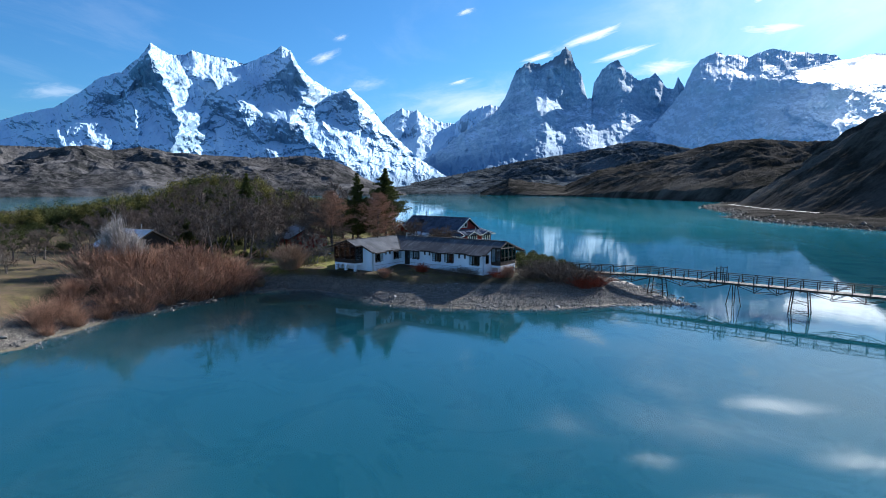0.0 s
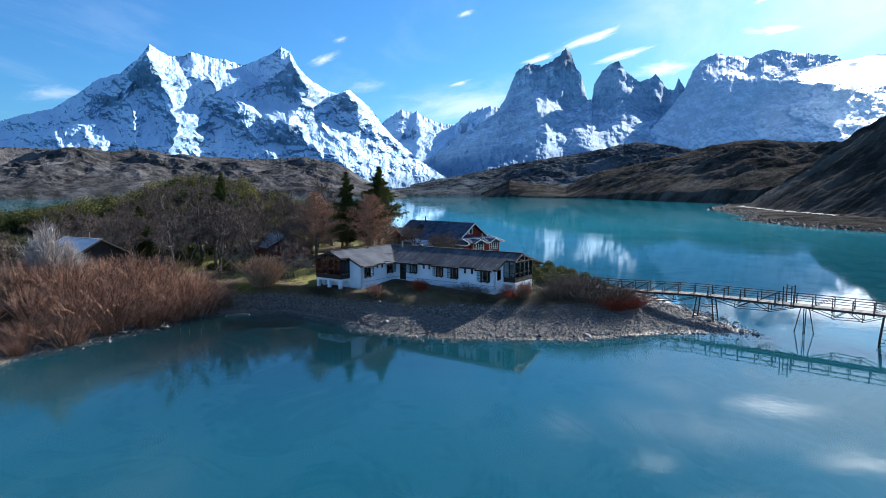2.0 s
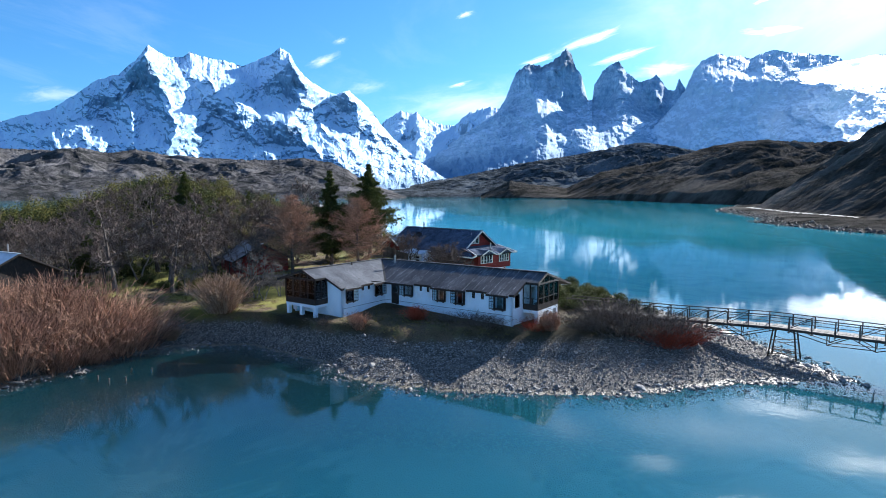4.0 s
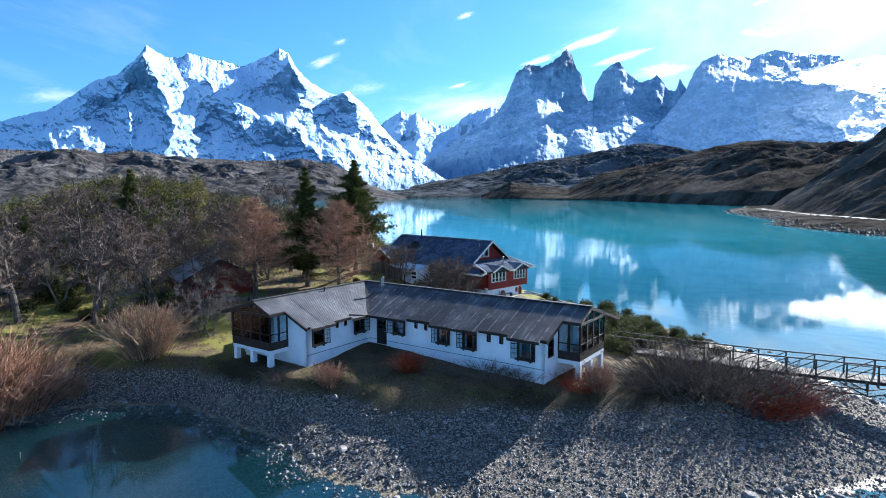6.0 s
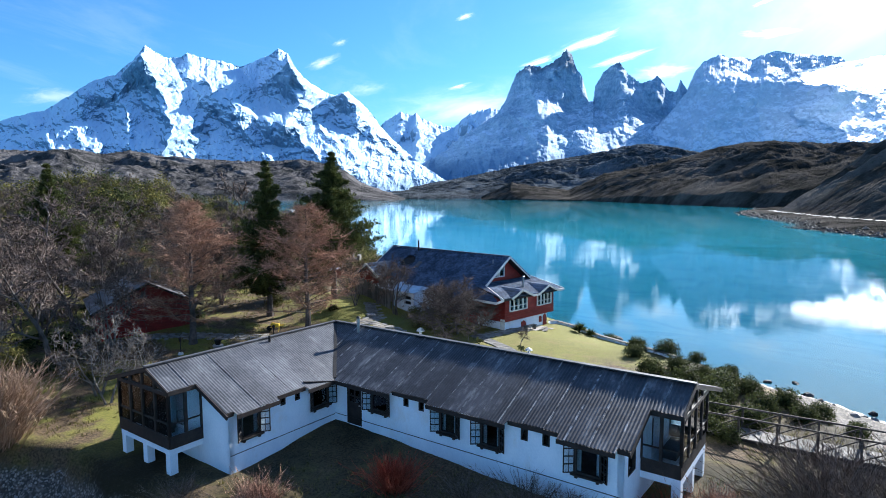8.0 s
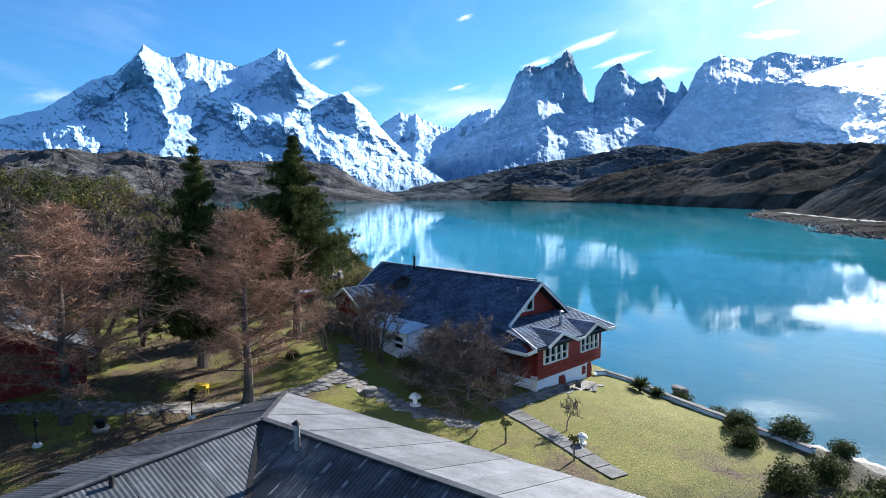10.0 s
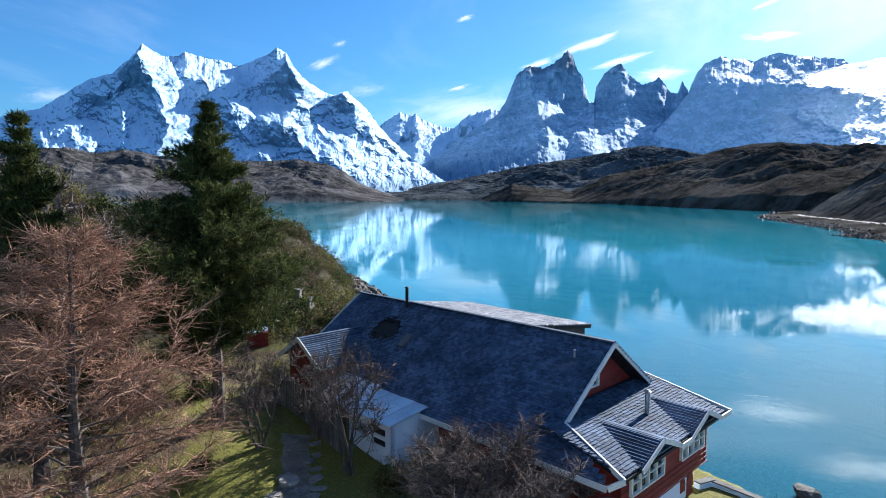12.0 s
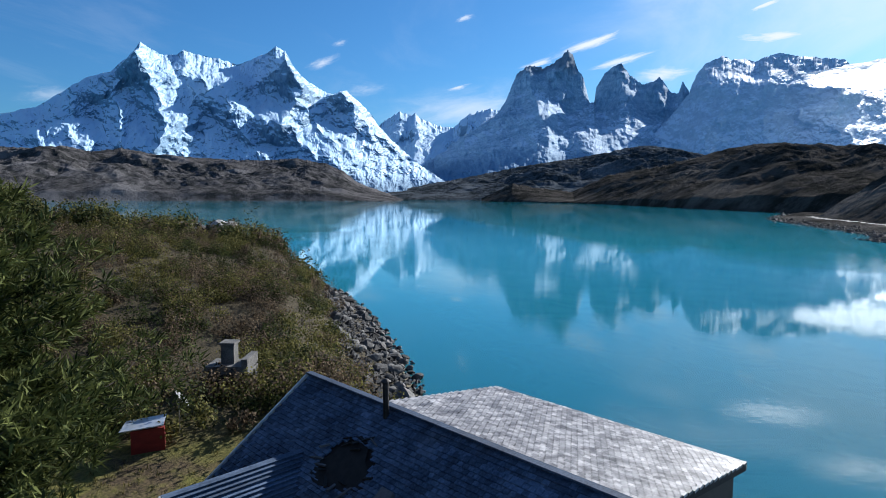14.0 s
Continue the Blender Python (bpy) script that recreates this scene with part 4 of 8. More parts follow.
def sheet_roof(mat, span, lo, hi, to, width=0.9, wave=0.13, amp=0.015, label=""):
    """Corrugated sheets side by side: u runs along the eaves; lo(u), hi(u) bound them up the slope; to(u, v) places a point."""
    u = span[0]
    i = 0
    while u < span[1] - 0.05:
        u2 = min(u + width, span[1])
        nu = max(3, int((u2 - u) / wave * 4) + 1)
        cols = np.linspace(u, u2 - 0.004, nu)
        verts, faces = [], []
        for c in cols:
            a, b = lo(c), hi(c)
            for f in (0, 0.5, 1):
                v = a + (b - a) * f
                pt = to(c, v) + Vector((0, 0, amp * math.sin(2 * math.pi * c / wave) + 0.012 * (i % 2)))
                verts.append(pt)
        for j in range(nu - 1):
            for f in (0, 1):
                faces.append((3 * j + f, 3 * j + 3 + f, 3 * j + 4 + f, 3 * j + 1 + f))
        org = ORG[lodge.name]
        raw_part("roof_sheet", [v - org for v in verts], faces, mat, lodge, label, True)
        u, i = u2, i + 1


def drop(d):
    """How far the roof has fallen d beyond its ridge: steep in front, flatter behind."""
    return -d * slope if d < 0 else d * 0.30


def on_long(u, q):
    return L(u, q, RIDGE - drop(q - HALF) + 0.06)


def on_short(u, p):
    return L(p, u, RIDGE - drop(-HALF - p) + 0.06)


# the eaves reach further out above the casements than above the small arched windows
LONG_STEPS = [(0.4, 3.75, -0.42), (3.75, 5.75, -0.20), (5.75, 9.5, -0.44), (9.5, 11.6, -0.20), (11.6, 13.75, -0.46), (13.75, 14.2, -0.24)]
SHORT_STEPS = [(-0.4, -2.0, 0.42), (-2.0, -3.6, 0.2), (-3.6, -5.7, 0.44), (-5.7, -6.05, 0.22)]


def long_eave(u):
    return next((e for a, b, e in LONG_STEPS if a <= u < b), -0.3)


def short_eave(u):
    return next((e for a, b, e in SHORT_STEPS if b < u <= a), 0.3)


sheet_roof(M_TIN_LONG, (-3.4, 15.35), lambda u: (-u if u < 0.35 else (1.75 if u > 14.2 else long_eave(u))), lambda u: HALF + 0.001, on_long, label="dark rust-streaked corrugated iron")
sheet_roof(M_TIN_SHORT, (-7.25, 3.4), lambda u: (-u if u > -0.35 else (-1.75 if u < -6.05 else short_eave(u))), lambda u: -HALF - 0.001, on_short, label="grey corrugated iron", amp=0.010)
sheet_roof(M_SHEET, (-8.4, 15.35), lambda u: max(HALF, -u), lambda u: 8.45, on_long, 1.1, label="weathered grey flat roof sheet", amp=0.006)
sheet_roof(M_TIN, (-7.25, 8.4), lambda u: -8.45 if u > -0.85 else -6.85, lambda u: min(-HALF, -u), on_short, 1.1, label="dark roof sheet")
deck = bmesh.new()
slab(deck, [on_long(-3.4, HALF), on_long(0.3, -0.14), on_long(14.15, -0.14), on_long(14.15, 1.8), on_long(15.3, 1.8), on_long(15.3, HALF)], (0, 0, -0.1))
slab(deck, [on_short(3.4, -HALF), on_short(-0.3, 0.14), on_short(-6.0, 0.14), on_short(-6.0, -1.8), on_short(-7.2, -1.8), on_short(-7.2, -HALF)], (0, 0, -0.1))
slab(deck, [on_long(-3.4, HALF), on_long(15.3, HALF), on_long(15.3, 8.4), on_long(-8.4, 8.4)], (0, 0, -0.1))
slab(deck, [on_short(3.4, -HALF), on_short(-7.2, -HALF), on_short(-7.2, -6.8), on_short(-0.8, -6.8), on_short(-0.8, -8.4), on_short(8.4, -8.4)], (0, 0, -0.1))
for v_ in deck.verts:
    v_.co.z -= 0.05
part("roof_deck", deck, M_TAR, lodge)
for a_, b_ in (*((on_long(a, e - 0.01), on_long(b, e - 0.01)) for a, b, e in LONG_STEPS), *((on_short(a, e + 0.01), on_short(b, e + 0.01)) for a, b, e in SHORT_STEPS), (on_long(14.22, -0.36), on_long(14.22, 1.75)), (on_long(14.2, 1.74), on_long(15.37, 1.74)), (on_long(15.38, 1.74), on_long(15.38, HALF)), (on_long(15.38, HALF), on_long(15.38, 8.45)), (on_short(-6.07, 0.36), on_short(-6.07, -1.75)), (on_short(-6.05, -1.74), on_short(-7.27, -1.74)), (on_short(-7.28, -1.74), on_short(-7.28, -HALF)), (on_short(-7.28, -HALF), on_short(-7.28, -6.85)), (on_short(-7.28, -6.87), on_short(-0.85, -6.87)), (on_long(-8.4, 8.47), on_long(15.4, 8.47))):
    part("fascia", solid((beam, a_ - Vector((0, 0, 0.09)), b_ - Vector((0, 0, 0.09)), 0.04, 0.17)), M_TAR, lodge)
part("ridge_cap", solid((beam, on_long(-3.4, HALF) + Vector((0, 0, 0.04)), on_long(15.4, HALF) + Vector((0, 0, 0.04)), 0.22, 0.05)), M_TIN, lodge)
part("ridge_cap", solid((beam, on_short(3.4, -HALF) + Vector((0, 0, 0.04)), on_short(-7.3, -HALF) + Vector((0, 0, 0.04)), 0.2, 0.05)), M_TIN, lodge)
part("valley_flashing", solid((beam, on_long(-3.4, HALF) + Vector((0, 0, 0.03)), on_long(0.3, -0.3) + Vector((0, 0, 0.03)), 0.16, 0.03)), M_BLACKPIPE, lodge, "black valley flashing")
part("hip_cap", solid((beam, on_long(-3.4, HALF) + Vector((0, 0, 0.04)), L(-8.4, 8.4, on_long(0, 8.4).z + 0.04), 0.18, 0.05)), M_TIN, lodge)
part("gutter", solid((beam, on_short(-0.5, 0.42) - Vector((0, 0, 0.02)), on_short(-1.9, 0.0) + Vector((0, 0, 0.05)), 0.12, 0.06)), M_BLACKPIPE, lodge)
flue = part("flue", solid((tube, on_long(-1.2, 2.9), on_long(-1.2, 2.9) + Vector((0, 0, 0.75)), 0.09, 0.09, 10)), M_STEEL, lodge, "thin steel flue")
part("flue_cap", solid((tube, on_long(-1.2, 2.9) + Vector((0, 0, 0.76)), on_long(-1.2, 2.9) + Vector((0, 0, 0.86)), 0.16, 0.03, 10)), M_BLACKPIPE, flue)
part("vent", solid((tube, on_short(-1.3, -3.1), on_short(-1.3, -3.1) + Vector((0, 0, 0.3)), 0.06, 0.06, 8)), M_BLACKPIPE, lodge)


def bay(at, along, out, w, length=1.42):
    """A glazed sun-room on a white slab carried by square white posts; at: its start on the end wall."""
    up = Vector((0, 0, 1))
    room = part("sun_room", solid((slab, [at + up * 3.62, at + along * w + up * 3.62, at + along * w + out * length + up * 3.62, at + out * length + up * 3.62], (0, 0, -0.26))), M_WHITE, lodge, "glazed sun room in dark timber on white posts")
    for f, o in ((0.05, length - 0.16), (0.5, length - 0.16), (0.95, length - 0.16), (0.95, 0.3)):
        base = at + along * (w * f) + out * o
        g = gh(base.x, base.y)
        part("post", solid((box, base + up * (g - 0.3 + 3.4) / 2, (0.32, 0.32, 3.4 - g + 0.3), along, out)), M_WHITE, room)
    head = lambda f: RIDGE - drop(f * w - (HALF - 1.85)) - 0.13  # noqa: E731
    corners = [(at, at + out * length, 0), (at + out * length, at + along * w + out * length, 1), (at + along * w + out * length, at + along * w, 0)]
    for side, (a, b, front) in enumerate(corners):
        span = (b - a).length
        d = (b - a).normalized()
        count = 5 if front else 3
        tops = lambda s_: head(s_ / w) if front else head(0.0 if side == 0 else 1.0)  # noqa: E731
        part("apron", solid((slab, [a + up * 3.62, b + up * 3.62, b + up * 4.12, a + up * 4.12], d.cross(up) * -0.06)), M_TAR, room, "dark boarded apron")
        for i in range(count):
            s_ = span * i / (count - 1)
            part("mullion", solid((box, a + d * s_ + up * ((4.12 + tops(s_)) / 2), (0.11, 0.11, tops(s_) - 4.12), d)), M_TAR, room)
        for i in range(count - 1):
            s0, s1 = span * i / (count - 1) + 0.055, span * (i + 1) / (count - 1) - 0.055
            part("transom", solid((box, a + d * ((s0 + s1) / 2) + up * 4.62, (s1 - s0, 0.06, 0.05), d)), M_TAR, room)
            pane("pane", [a + d * s0 + up * 4.14, a + d * s1 + up * 4.14, a + d * s1 + up * (tops(s1) - 0.02), a + d * s0 + up * (tops(s0) - 0.02)], d.cross(up) * 0.01, room)
        part("head_beam", solid((beam, a + up * tops(0), b + up * tops(span), 0.12, 0.14)), M_TAR, room)
    c = at + along * (w * 0.55) + out * (length * 0.45) + up * 3.64
    part("daybed", solid((box, c + up * 0.28, (1.5, 0.6, 0.14), along, out), (box, c + up * 0.12, (1.4, 0.5, 0.22), along, out)), M_PLANK, room, "low wooden seat")


bay(L(-1.85, -5.78, 0), -D2, -D1, 3.9)
bay(L(13.9, 1.85, 0), D1, D2, 3.9)

# ---- the red house with shingle roofs ----
F0, S_, R_ = Vector((5.305, 102.4, 0)), Vector((0.71, 0.7042, 0)), Vector((-0.7042, 0.71, 0))


def Rr(s, r, z):
    """The red house's axes: s across towards the lake, r back along the ridge."""
    return F0 + S_ * s + R_ * r + Vector((0, 0, z))


red = thing("red_house", 0.5, 106, 3.0, "dark red boarded house on white plinth, steep shingle roof", "house")
RZ, RS = 8.45, 0.71


def boards(a, b, z0, z1, depth, cuts, top=None, pitch=0.2):
    """A wall of lapped boards: the wall itself and thin proud boards in one mesh."""
    bm = wall(Rr, a, b, z0, z1, depth, cuts, top)
    return bm


left_top = RZ - RS * 3.2
part("wall", boards((-3.2, 14.3), (-3.2, 0.3), 3.0, left_top - 0.1, 0.2, []), M_RED, red, "dark red boarded wall")
part("wall", boards((4.2, 3.6), (4.2, 11.0), 3.0, 7.75, 0.2, []), M_RED, red)
part("wall", boards((4.2, 11.0), (4.2, 14.3), 3.0, RZ - RS * 4.3, 0.2, []), M_RED, red)
part("wall", boards((3.3, 0.3), (3.3, 3.6), 3.0, RZ - RS * 3.3, 0.2, []), M_RED, red)
part("wall", boards((4.2, 14.3), (-3.2, 14.3), 3.0, 5, 0.2, [], lambda u: RZ - 0.1 - RS * abs(u - 4.2)), M_RED, red)
GABLE_WIN = [(1.75, 2.45, 6.75, 7.45), (2.6, 3.3, 6.75, 7.7)]
part("wall", boards((-3.2, 0.25), (3.3, 0.25), 5.6, 6, 0.2, GABLE_WIN, lambda u: RZ - 0.1 - RS * abs(u - 3.2)), M_RED, red, "dark red gable wall")
FRONT_WIN = [(0.55, 2.75), (4.15, 6.05)]
part("wall", boards((-3.2, -2.6), (3.3, -2.6), 3.72, 5.62, 0.2, [(a, b, 4.52, 5.62) for a, b in FRONT_WIN]), M_RED, red, "dark red boarded front wall")
part("wall", boards((-3.2, 0.1), (-3.2, -2.6), 3.72, 6.0, 0.2, [], lambda u: 6.15 - 0.2 * u), M_RED, red)
part("wall", boards((3.3, -2.6), (3.3, 0.1), 3.72, 6.0, 0.2, [], lambda u: 5.6 + 0.2 * u), M_RED, red)
for a_, b_ in (((-3.25, 0.0), (-3.25, -2.62)), ((-3.25, -2.65), (3.35, -2.65)), ((3.35, -2.65), (3.35, 0.1))):
    pa, pb = Vector(a_), Vector(b_)
    for i in range(9):
        zb = 3.74 + i * 0.205
        part("board", solid((beam, Rr(pa.x, pa.y, zb), Rr(pb.x, pb.y, zb), 0.03, 0.018)) if zb < 4.5 else solid((beam, Rr(pa.x, pa.y, zb), Rr(*(pa + (pb - pa) * 0.06), zb), 0.03, 0.018)), M_RED, red)
part("plinth", wall(Rr, (-3.1, -2.45), (2.55, -2.45), 1.6, 3.74, 0.25, [(2.15, 2.85, 2.3, 3.42), (4.55, 4.95, 3.0, 3.5), (5.1, 5.64, 2.3, 3.58)]), M_WHITE, red, "white plinth with arched openings")
part("plinth_side", wall(Rr, (-3.1, 14.2), (-3.1, -2.45), 1.6, 3.74, 0.25, []), M_WHITE, red)
part("plinth_side", wall(Rr, (2.55, -2.45), (2.55, 14.2), 0.6, 3.74, 0.25, []), M_WHITE, red)
for u0, u1, z0, z1 in ((2.15, 2.85, 2.3, 3.42), (4.55, 4.95, 3.0, 3.5), (5.1, 5.64, 2.3, 3.58)):
    c = Rr(-3.1 + (u0 + u1) / 2, -2.47, 0)
    w = (u1 - u0) / 2
    arch = [c + S_ * (w * x_) + Vector((0, 0, z0 + (z1 - z0) * y_)) for x_, y_ in ((-1, 0), (1, 0), (1, 0.72), (0.7, 0.9), (0, 1.06), (-0.7, 0.9), (-1, 0.72))]
    dr = part("basement_door", solid((slab, arch, R_ * 0.06)), M_RED, red, "small arched dark red door in the plinth")
    part("door_handle", solid((box, c + S_ * (w * 0.6) + Vector((0, 0, (z0 + z1) / 2)) - R_ * 0.03, (0.05, 0.04, 0.09), S_)), M_STEEL, dr)
part("corner_panel", solid((slab, [Rr(-3.22, -2.2, 3.1), Rr(-3.22, -2.64, 3.1), Rr(-3.22, -2.64, 3.95), Rr(-3.22, -2.2, 3.95)], S_ * -0.03)), M_CREAM, red, "pale panel at the corner")
# glazed front: two groups of four tall panes rising to a little gable
for a_, b_ in FRONT_WIN:
    w = (b_ - a_) / 4
    peak = a_ + (b_ - a_) / 2
    grp = part("window", solid((beam, Rr(-3.2 + a_, -2.66, 4.5), Rr(-3.2 + b_, -2.66, 4.5), 0.12, 0.07)), M_CREAM, red, "row of tall cream-framed panes under a small gable")
    for i in range(5):
        s_ = a_ + w * i
        top = 6.02 - 0.34 * abs(s_ - peak)
        part("window_frame", solid((box, Rr(-3.2 + s_, -2.66, (4.5 + top) / 2), (0.085, 0.1, top - 4.5), S_)), M_CREAM, grp)
        if i < 4:
            pane("pane", [Rr(-3.2 + s_ + 0.04, -2.63, 4.54), Rr(-3.2 + s_ + w - 0.04, -2.63, 4.54), Rr(-3.2 + s_ + w - 0.04, -2.63, 6.0 - 0.34 * abs(s_ + w - peak)), Rr(-3.2 + s_ + 0.04, -2.63, 6.0 - 0.34 * abs(s_ - peak))], R_ * 0.01, grp)
            part("transom", solid((box, Rr(-3.2 + s_ + w / 2, -2.655, 4.86), (w - 0.08, 0.06, 0.045), S_)), M_CREAM, grp)
    fill = [Rr(-3.2 + a_ - 0.25, -2.6, 5.6), Rr(-3.2 + a_, -2.6, 5.6), Rr(-3.2 + peak, -2.6, 6.02), Rr(-3.2 + b_, -2.6, 5.6), Rr(-3.2 + b_ + 0.2, -2.6, 5.6), Rr(-3.2 + peak, -2.6, 6.16)]
    part("gablet_wall", solid((slab, fill, R_ * 0.1)), M_RED, red)
for u0, u1, z0, z1 in GABLE_WIN:
    c = Rr(-3.2 + (u0 + u1) / 2, 0.2, 0)
    g = bmesh.new()
    for uu in (-1, 1):
        box(g, c + S_ * (uu * ((u1 - u0) / 2 - 0.03)) + Vector((0, 0, (z0 + z1) / 2)), (0.07, 0.12, z1 - z0), S_)
    for zz in (z0 + 0.03, z1 - 0.03):
        box(g, c + Vector((0, 0, zz)), (u1 - u0 - 0.14, 0.12, 0.07), S_)
    gw = part("window", g, M_CREAM, red, "gable window in a pale frame")
    pane("pane", [c + S_ * x_ + Vector((0, 0, zz)) for x_, zz in ((-(u1 - u0) / 2 + 0.06, z0 + 0.06), ((u1 - u0) / 2 - 0.06, z0 + 0.06), ((u1 - u0) / 2 - 0.06, z1 - 0.06), (-(u1 - u0) / 2 + 0.06, z1 - 0.06))], R_ * 0.01, gw)
part("floor", solid((slab, [Rr(-3.0, -2.4, 3.9), Rr(3.1, -2.4, 3.9), Rr(3.1, 14.1, 3.9), Rr(-3.0, 14.1, 3.9)], (0, 0, 0.08))), M_PLANK, red)
part("inner_wall", solid((slab, [Rr(-3.0, 0.6, 4.0), Rr(3.1, 0.6, 4.0), Rr(3.1, 0.6, 6.2), Rr(-3.0, 0.6, 6.2)], R_ * 0.1)), M_ROOM, red)


def roof_plane(pts, thick=0.1, name="roof"):
    return part(name, solid((slab, pts, (0, 0, -thick))), M_CHAR, red)


def lp(s, r):
    return Rr(s, r, RZ + RS * s)


roof_plane([lp(-4.3, 14.7), lp(0, 14.7), lp(0, -0.45), lp(-3.05, -0.45), lp(-3.05, -0.4), lp(-4.3, -2.75)])
roof_plane([Rr(0, 11.0, RZ), Rr(0, 14.7, RZ), Rr(4.75, 14.7, RZ - RS * 4.75), Rr(4.75, 11.0, RZ - RS * 4.75)])
roof_plane([Rr(0, -0.45, RZ), Rr(0, 3.5, RZ), Rr(4.75, 3.5, RZ - RS * 4.75), Rr(4.75, -0.2, RZ - RS * 4.75), Rr(2.9, -0.45, RZ - RS * 2.9)])
roof_plane([Rr(0, 3.4, RZ + 0.0), Rr(0, 11.1, RZ + 0.0), Rr(4.8, 11.1, RZ - 0.14 * 4.8), Rr(4.8, 3.4, RZ - 0.14 * 4.8)], 0.14)
part("dormer_cheek", solid((slab, [Rr(0.2, 10.9, RZ - 0.2), Rr(4.6, 10.9, RZ - 0.8), Rr(4.6, 10.9, RZ - RS * 4.6)], R_ * -0.1)), M_TAR, red)
part("dormer_cheek", solid((slab, [Rr(0.2, 3.6, RZ - 0.2), Rr(4.6, 3.6, RZ - 0.8), Rr(4.6, 3.6, RZ - RS * 4.6)], R_ * 0.1)), M_TAR, red)
# low roof over the glazed front, with its two gablets
WF, WB = 5.62, 6.42  # heights at its front edge and at the gable wall
wz = lambda r: WB + (WB - WF) / 3.3 * (r - 0.2)  # noqa: E731
roof_plane([Rr(-3.5, 0.25, wz(0.2)), Rr(3.7, 0.25, wz(0.2)), Rr(3.95, -3.1, wz(-3.1)), Rr(-3.9, -3.1, wz(-3.1) - 0.02)])


def gablet(s0, s1, peak_z):
    m_ = (s0 + s1) / 2
    back = 0.2 + (peak_z - WB) / ((WB - WF) / 3.3)
    for sa, sb in ((s0, m_), (m_, s1)):
        low = sa if sa == s0 else sb
        lowz = wz(-3.1) + 0.02
        part("gablet_roof", solid((slab, [Rr(low, -3.15, lowz), Rr(m_, -3.15, peak_z), Rr(m_, back, peak_z)], (0, 0, -0.06))), M_SHINGLE, red, "small gablet roof with frosted shingles")
        a_, b_, c_ = Rr(low, -3.15, lowz), Rr(m_, -3.15, peak_z), Rr(m_, back, peak_z)
        rows_ = [(beam, a_ + (b_ - a_) * f + Vector((0, 0, 0.03)), a_ + (c_ - a_) * f + Vector((0, 0, 0.03)), 0.12, 0.02 + 0.02 * (j % 2)) for j, f in enumerate(np.linspace(0.03, 0.97, 21).tolist())]
        tagged(part("roof_cladding", solid(*rows_), M_SHINGLE, red), kind="stuff")
        part("bargeboard", solid((beam, Rr(low, -3.2, lowz - 0.05), Rr(m_, -3.2, peak_z - 0.03), 0.05, 0.16)), M_CREAM, red)


gablet(-3.0, -0.3, 6.19)
gablet(0.55, 3.15, 6.19)
part("bargeboard", solid((beam, Rr(-0.3, -3.2, wz(-3.1) - 0.06), Rr(0.55, -3.2, wz(-3.1) - 0.06), 0.05, 0.15)), M_CREAM, red)
for a_, b_ in ((lp(0, -0.5) + Vector((0, 0, -0.02)), lp(-3.05, -0.5)), (Rr(-3.05, -0.5, lp(-3.05, 0).z), Rr(-4.0, -3.15, wz(-3.1))), (Rr(-4.0, -3.15, wz(-3.1)), Rr(-4.35, -2.8, lp(-4.3, 0).z)), (Rr(0, -0.5, RZ), Rr(2.9, -0.5, RZ - RS * 2.9)), (Rr(3.7, 0.2, wz(0.2)), Rr(4.0, -3.2, wz(-3.1))), (Rr(3.1, -3.2, wz(-3.1)), Rr(4.0, -3.2, wz(-3.1) - 0.02)), (lp(-4.33, 14.7), lp(0, 14.72)), (lp(-4.34, -2.75), lp(-4.34, 14.7)), (Rr(4.82, 3.4, RZ - 0.7), Rr(4.82, 11.1, RZ - 0.7))):
    part("bargeboard", solid((beam, a_, b_, 0.06, 0.18)), M_CREAM, red, "pale painted barge board")
part("ridge_board", solid((beam, Rr(0, -0.5, RZ + 0.07), Rr(0, 14.72, RZ + 0.07), 0.2, 0.06)), M_SHINGLE, red)
# flues, roof hatch, collapsed patch
for s_, r_, h_, mt in ((-0.25, 10.6, 0.95, M_BLACKPIPE), (0.4, -1.6, 0.85, M_STEEL), (-0.9, 0.6, 0.3, M_STEEL)):
    z_ = RZ + RS * s_ if r_ > 0 else wz(r_)
    fl = part("flue", solid((tube, Rr(s_, r_, z_ - 0.05), Rr(s_, r_, z_ + h_), 0.08 if h_ > 0.5 else 0.04, 0.08 if h_ > 0.5 else 0.04, 10)), mt, red, "roof flue with a cowl")
    part("cowl", solid((tube, Rr(s_, r_, z_ + h_ + 0.03), Rr(s_, r_, z_ + h_ + 0.1), 0.14 if h_ > 0.5 else 0.06, 0.04, 10)), mt, fl)
part("roof_hatch", solid((slab, [lp(-2.2, 8.6) + Vector((0, 0, 0.06)), lp(-2.2, 9.0) + Vector((0, 0, 0.06)), lp(-1.6, 9.0) + Vector((0, 0, 0.06)), lp(-1.6, 8.6) + Vector((0, 0, 0.06))], (-0.05, -0.05, 0.12))), M_SHEET, red, "pale roof hatch")
hole = bmesh.new()
ring_ = []
for i in range(14):
    a = 2 * math.pi * i / 14
    rr_ = 1.0 + 0.25 * math.sin(3 * a + 1) + 0.12 * math.sin(7 * a)
    ring_.append(lp(-1.6 + 0.6 * rr_ * math.cos(a), 10.6 + 0.85 * rr_ * math.sin(a)) + Vector((0, 0, 0.07)))
slab(hole, ring_, (0, 0, 0.02))
part("burnt_patch", hole, M_CHAR, red, "charred broken patch of the roof")
rng = random.Random(5)
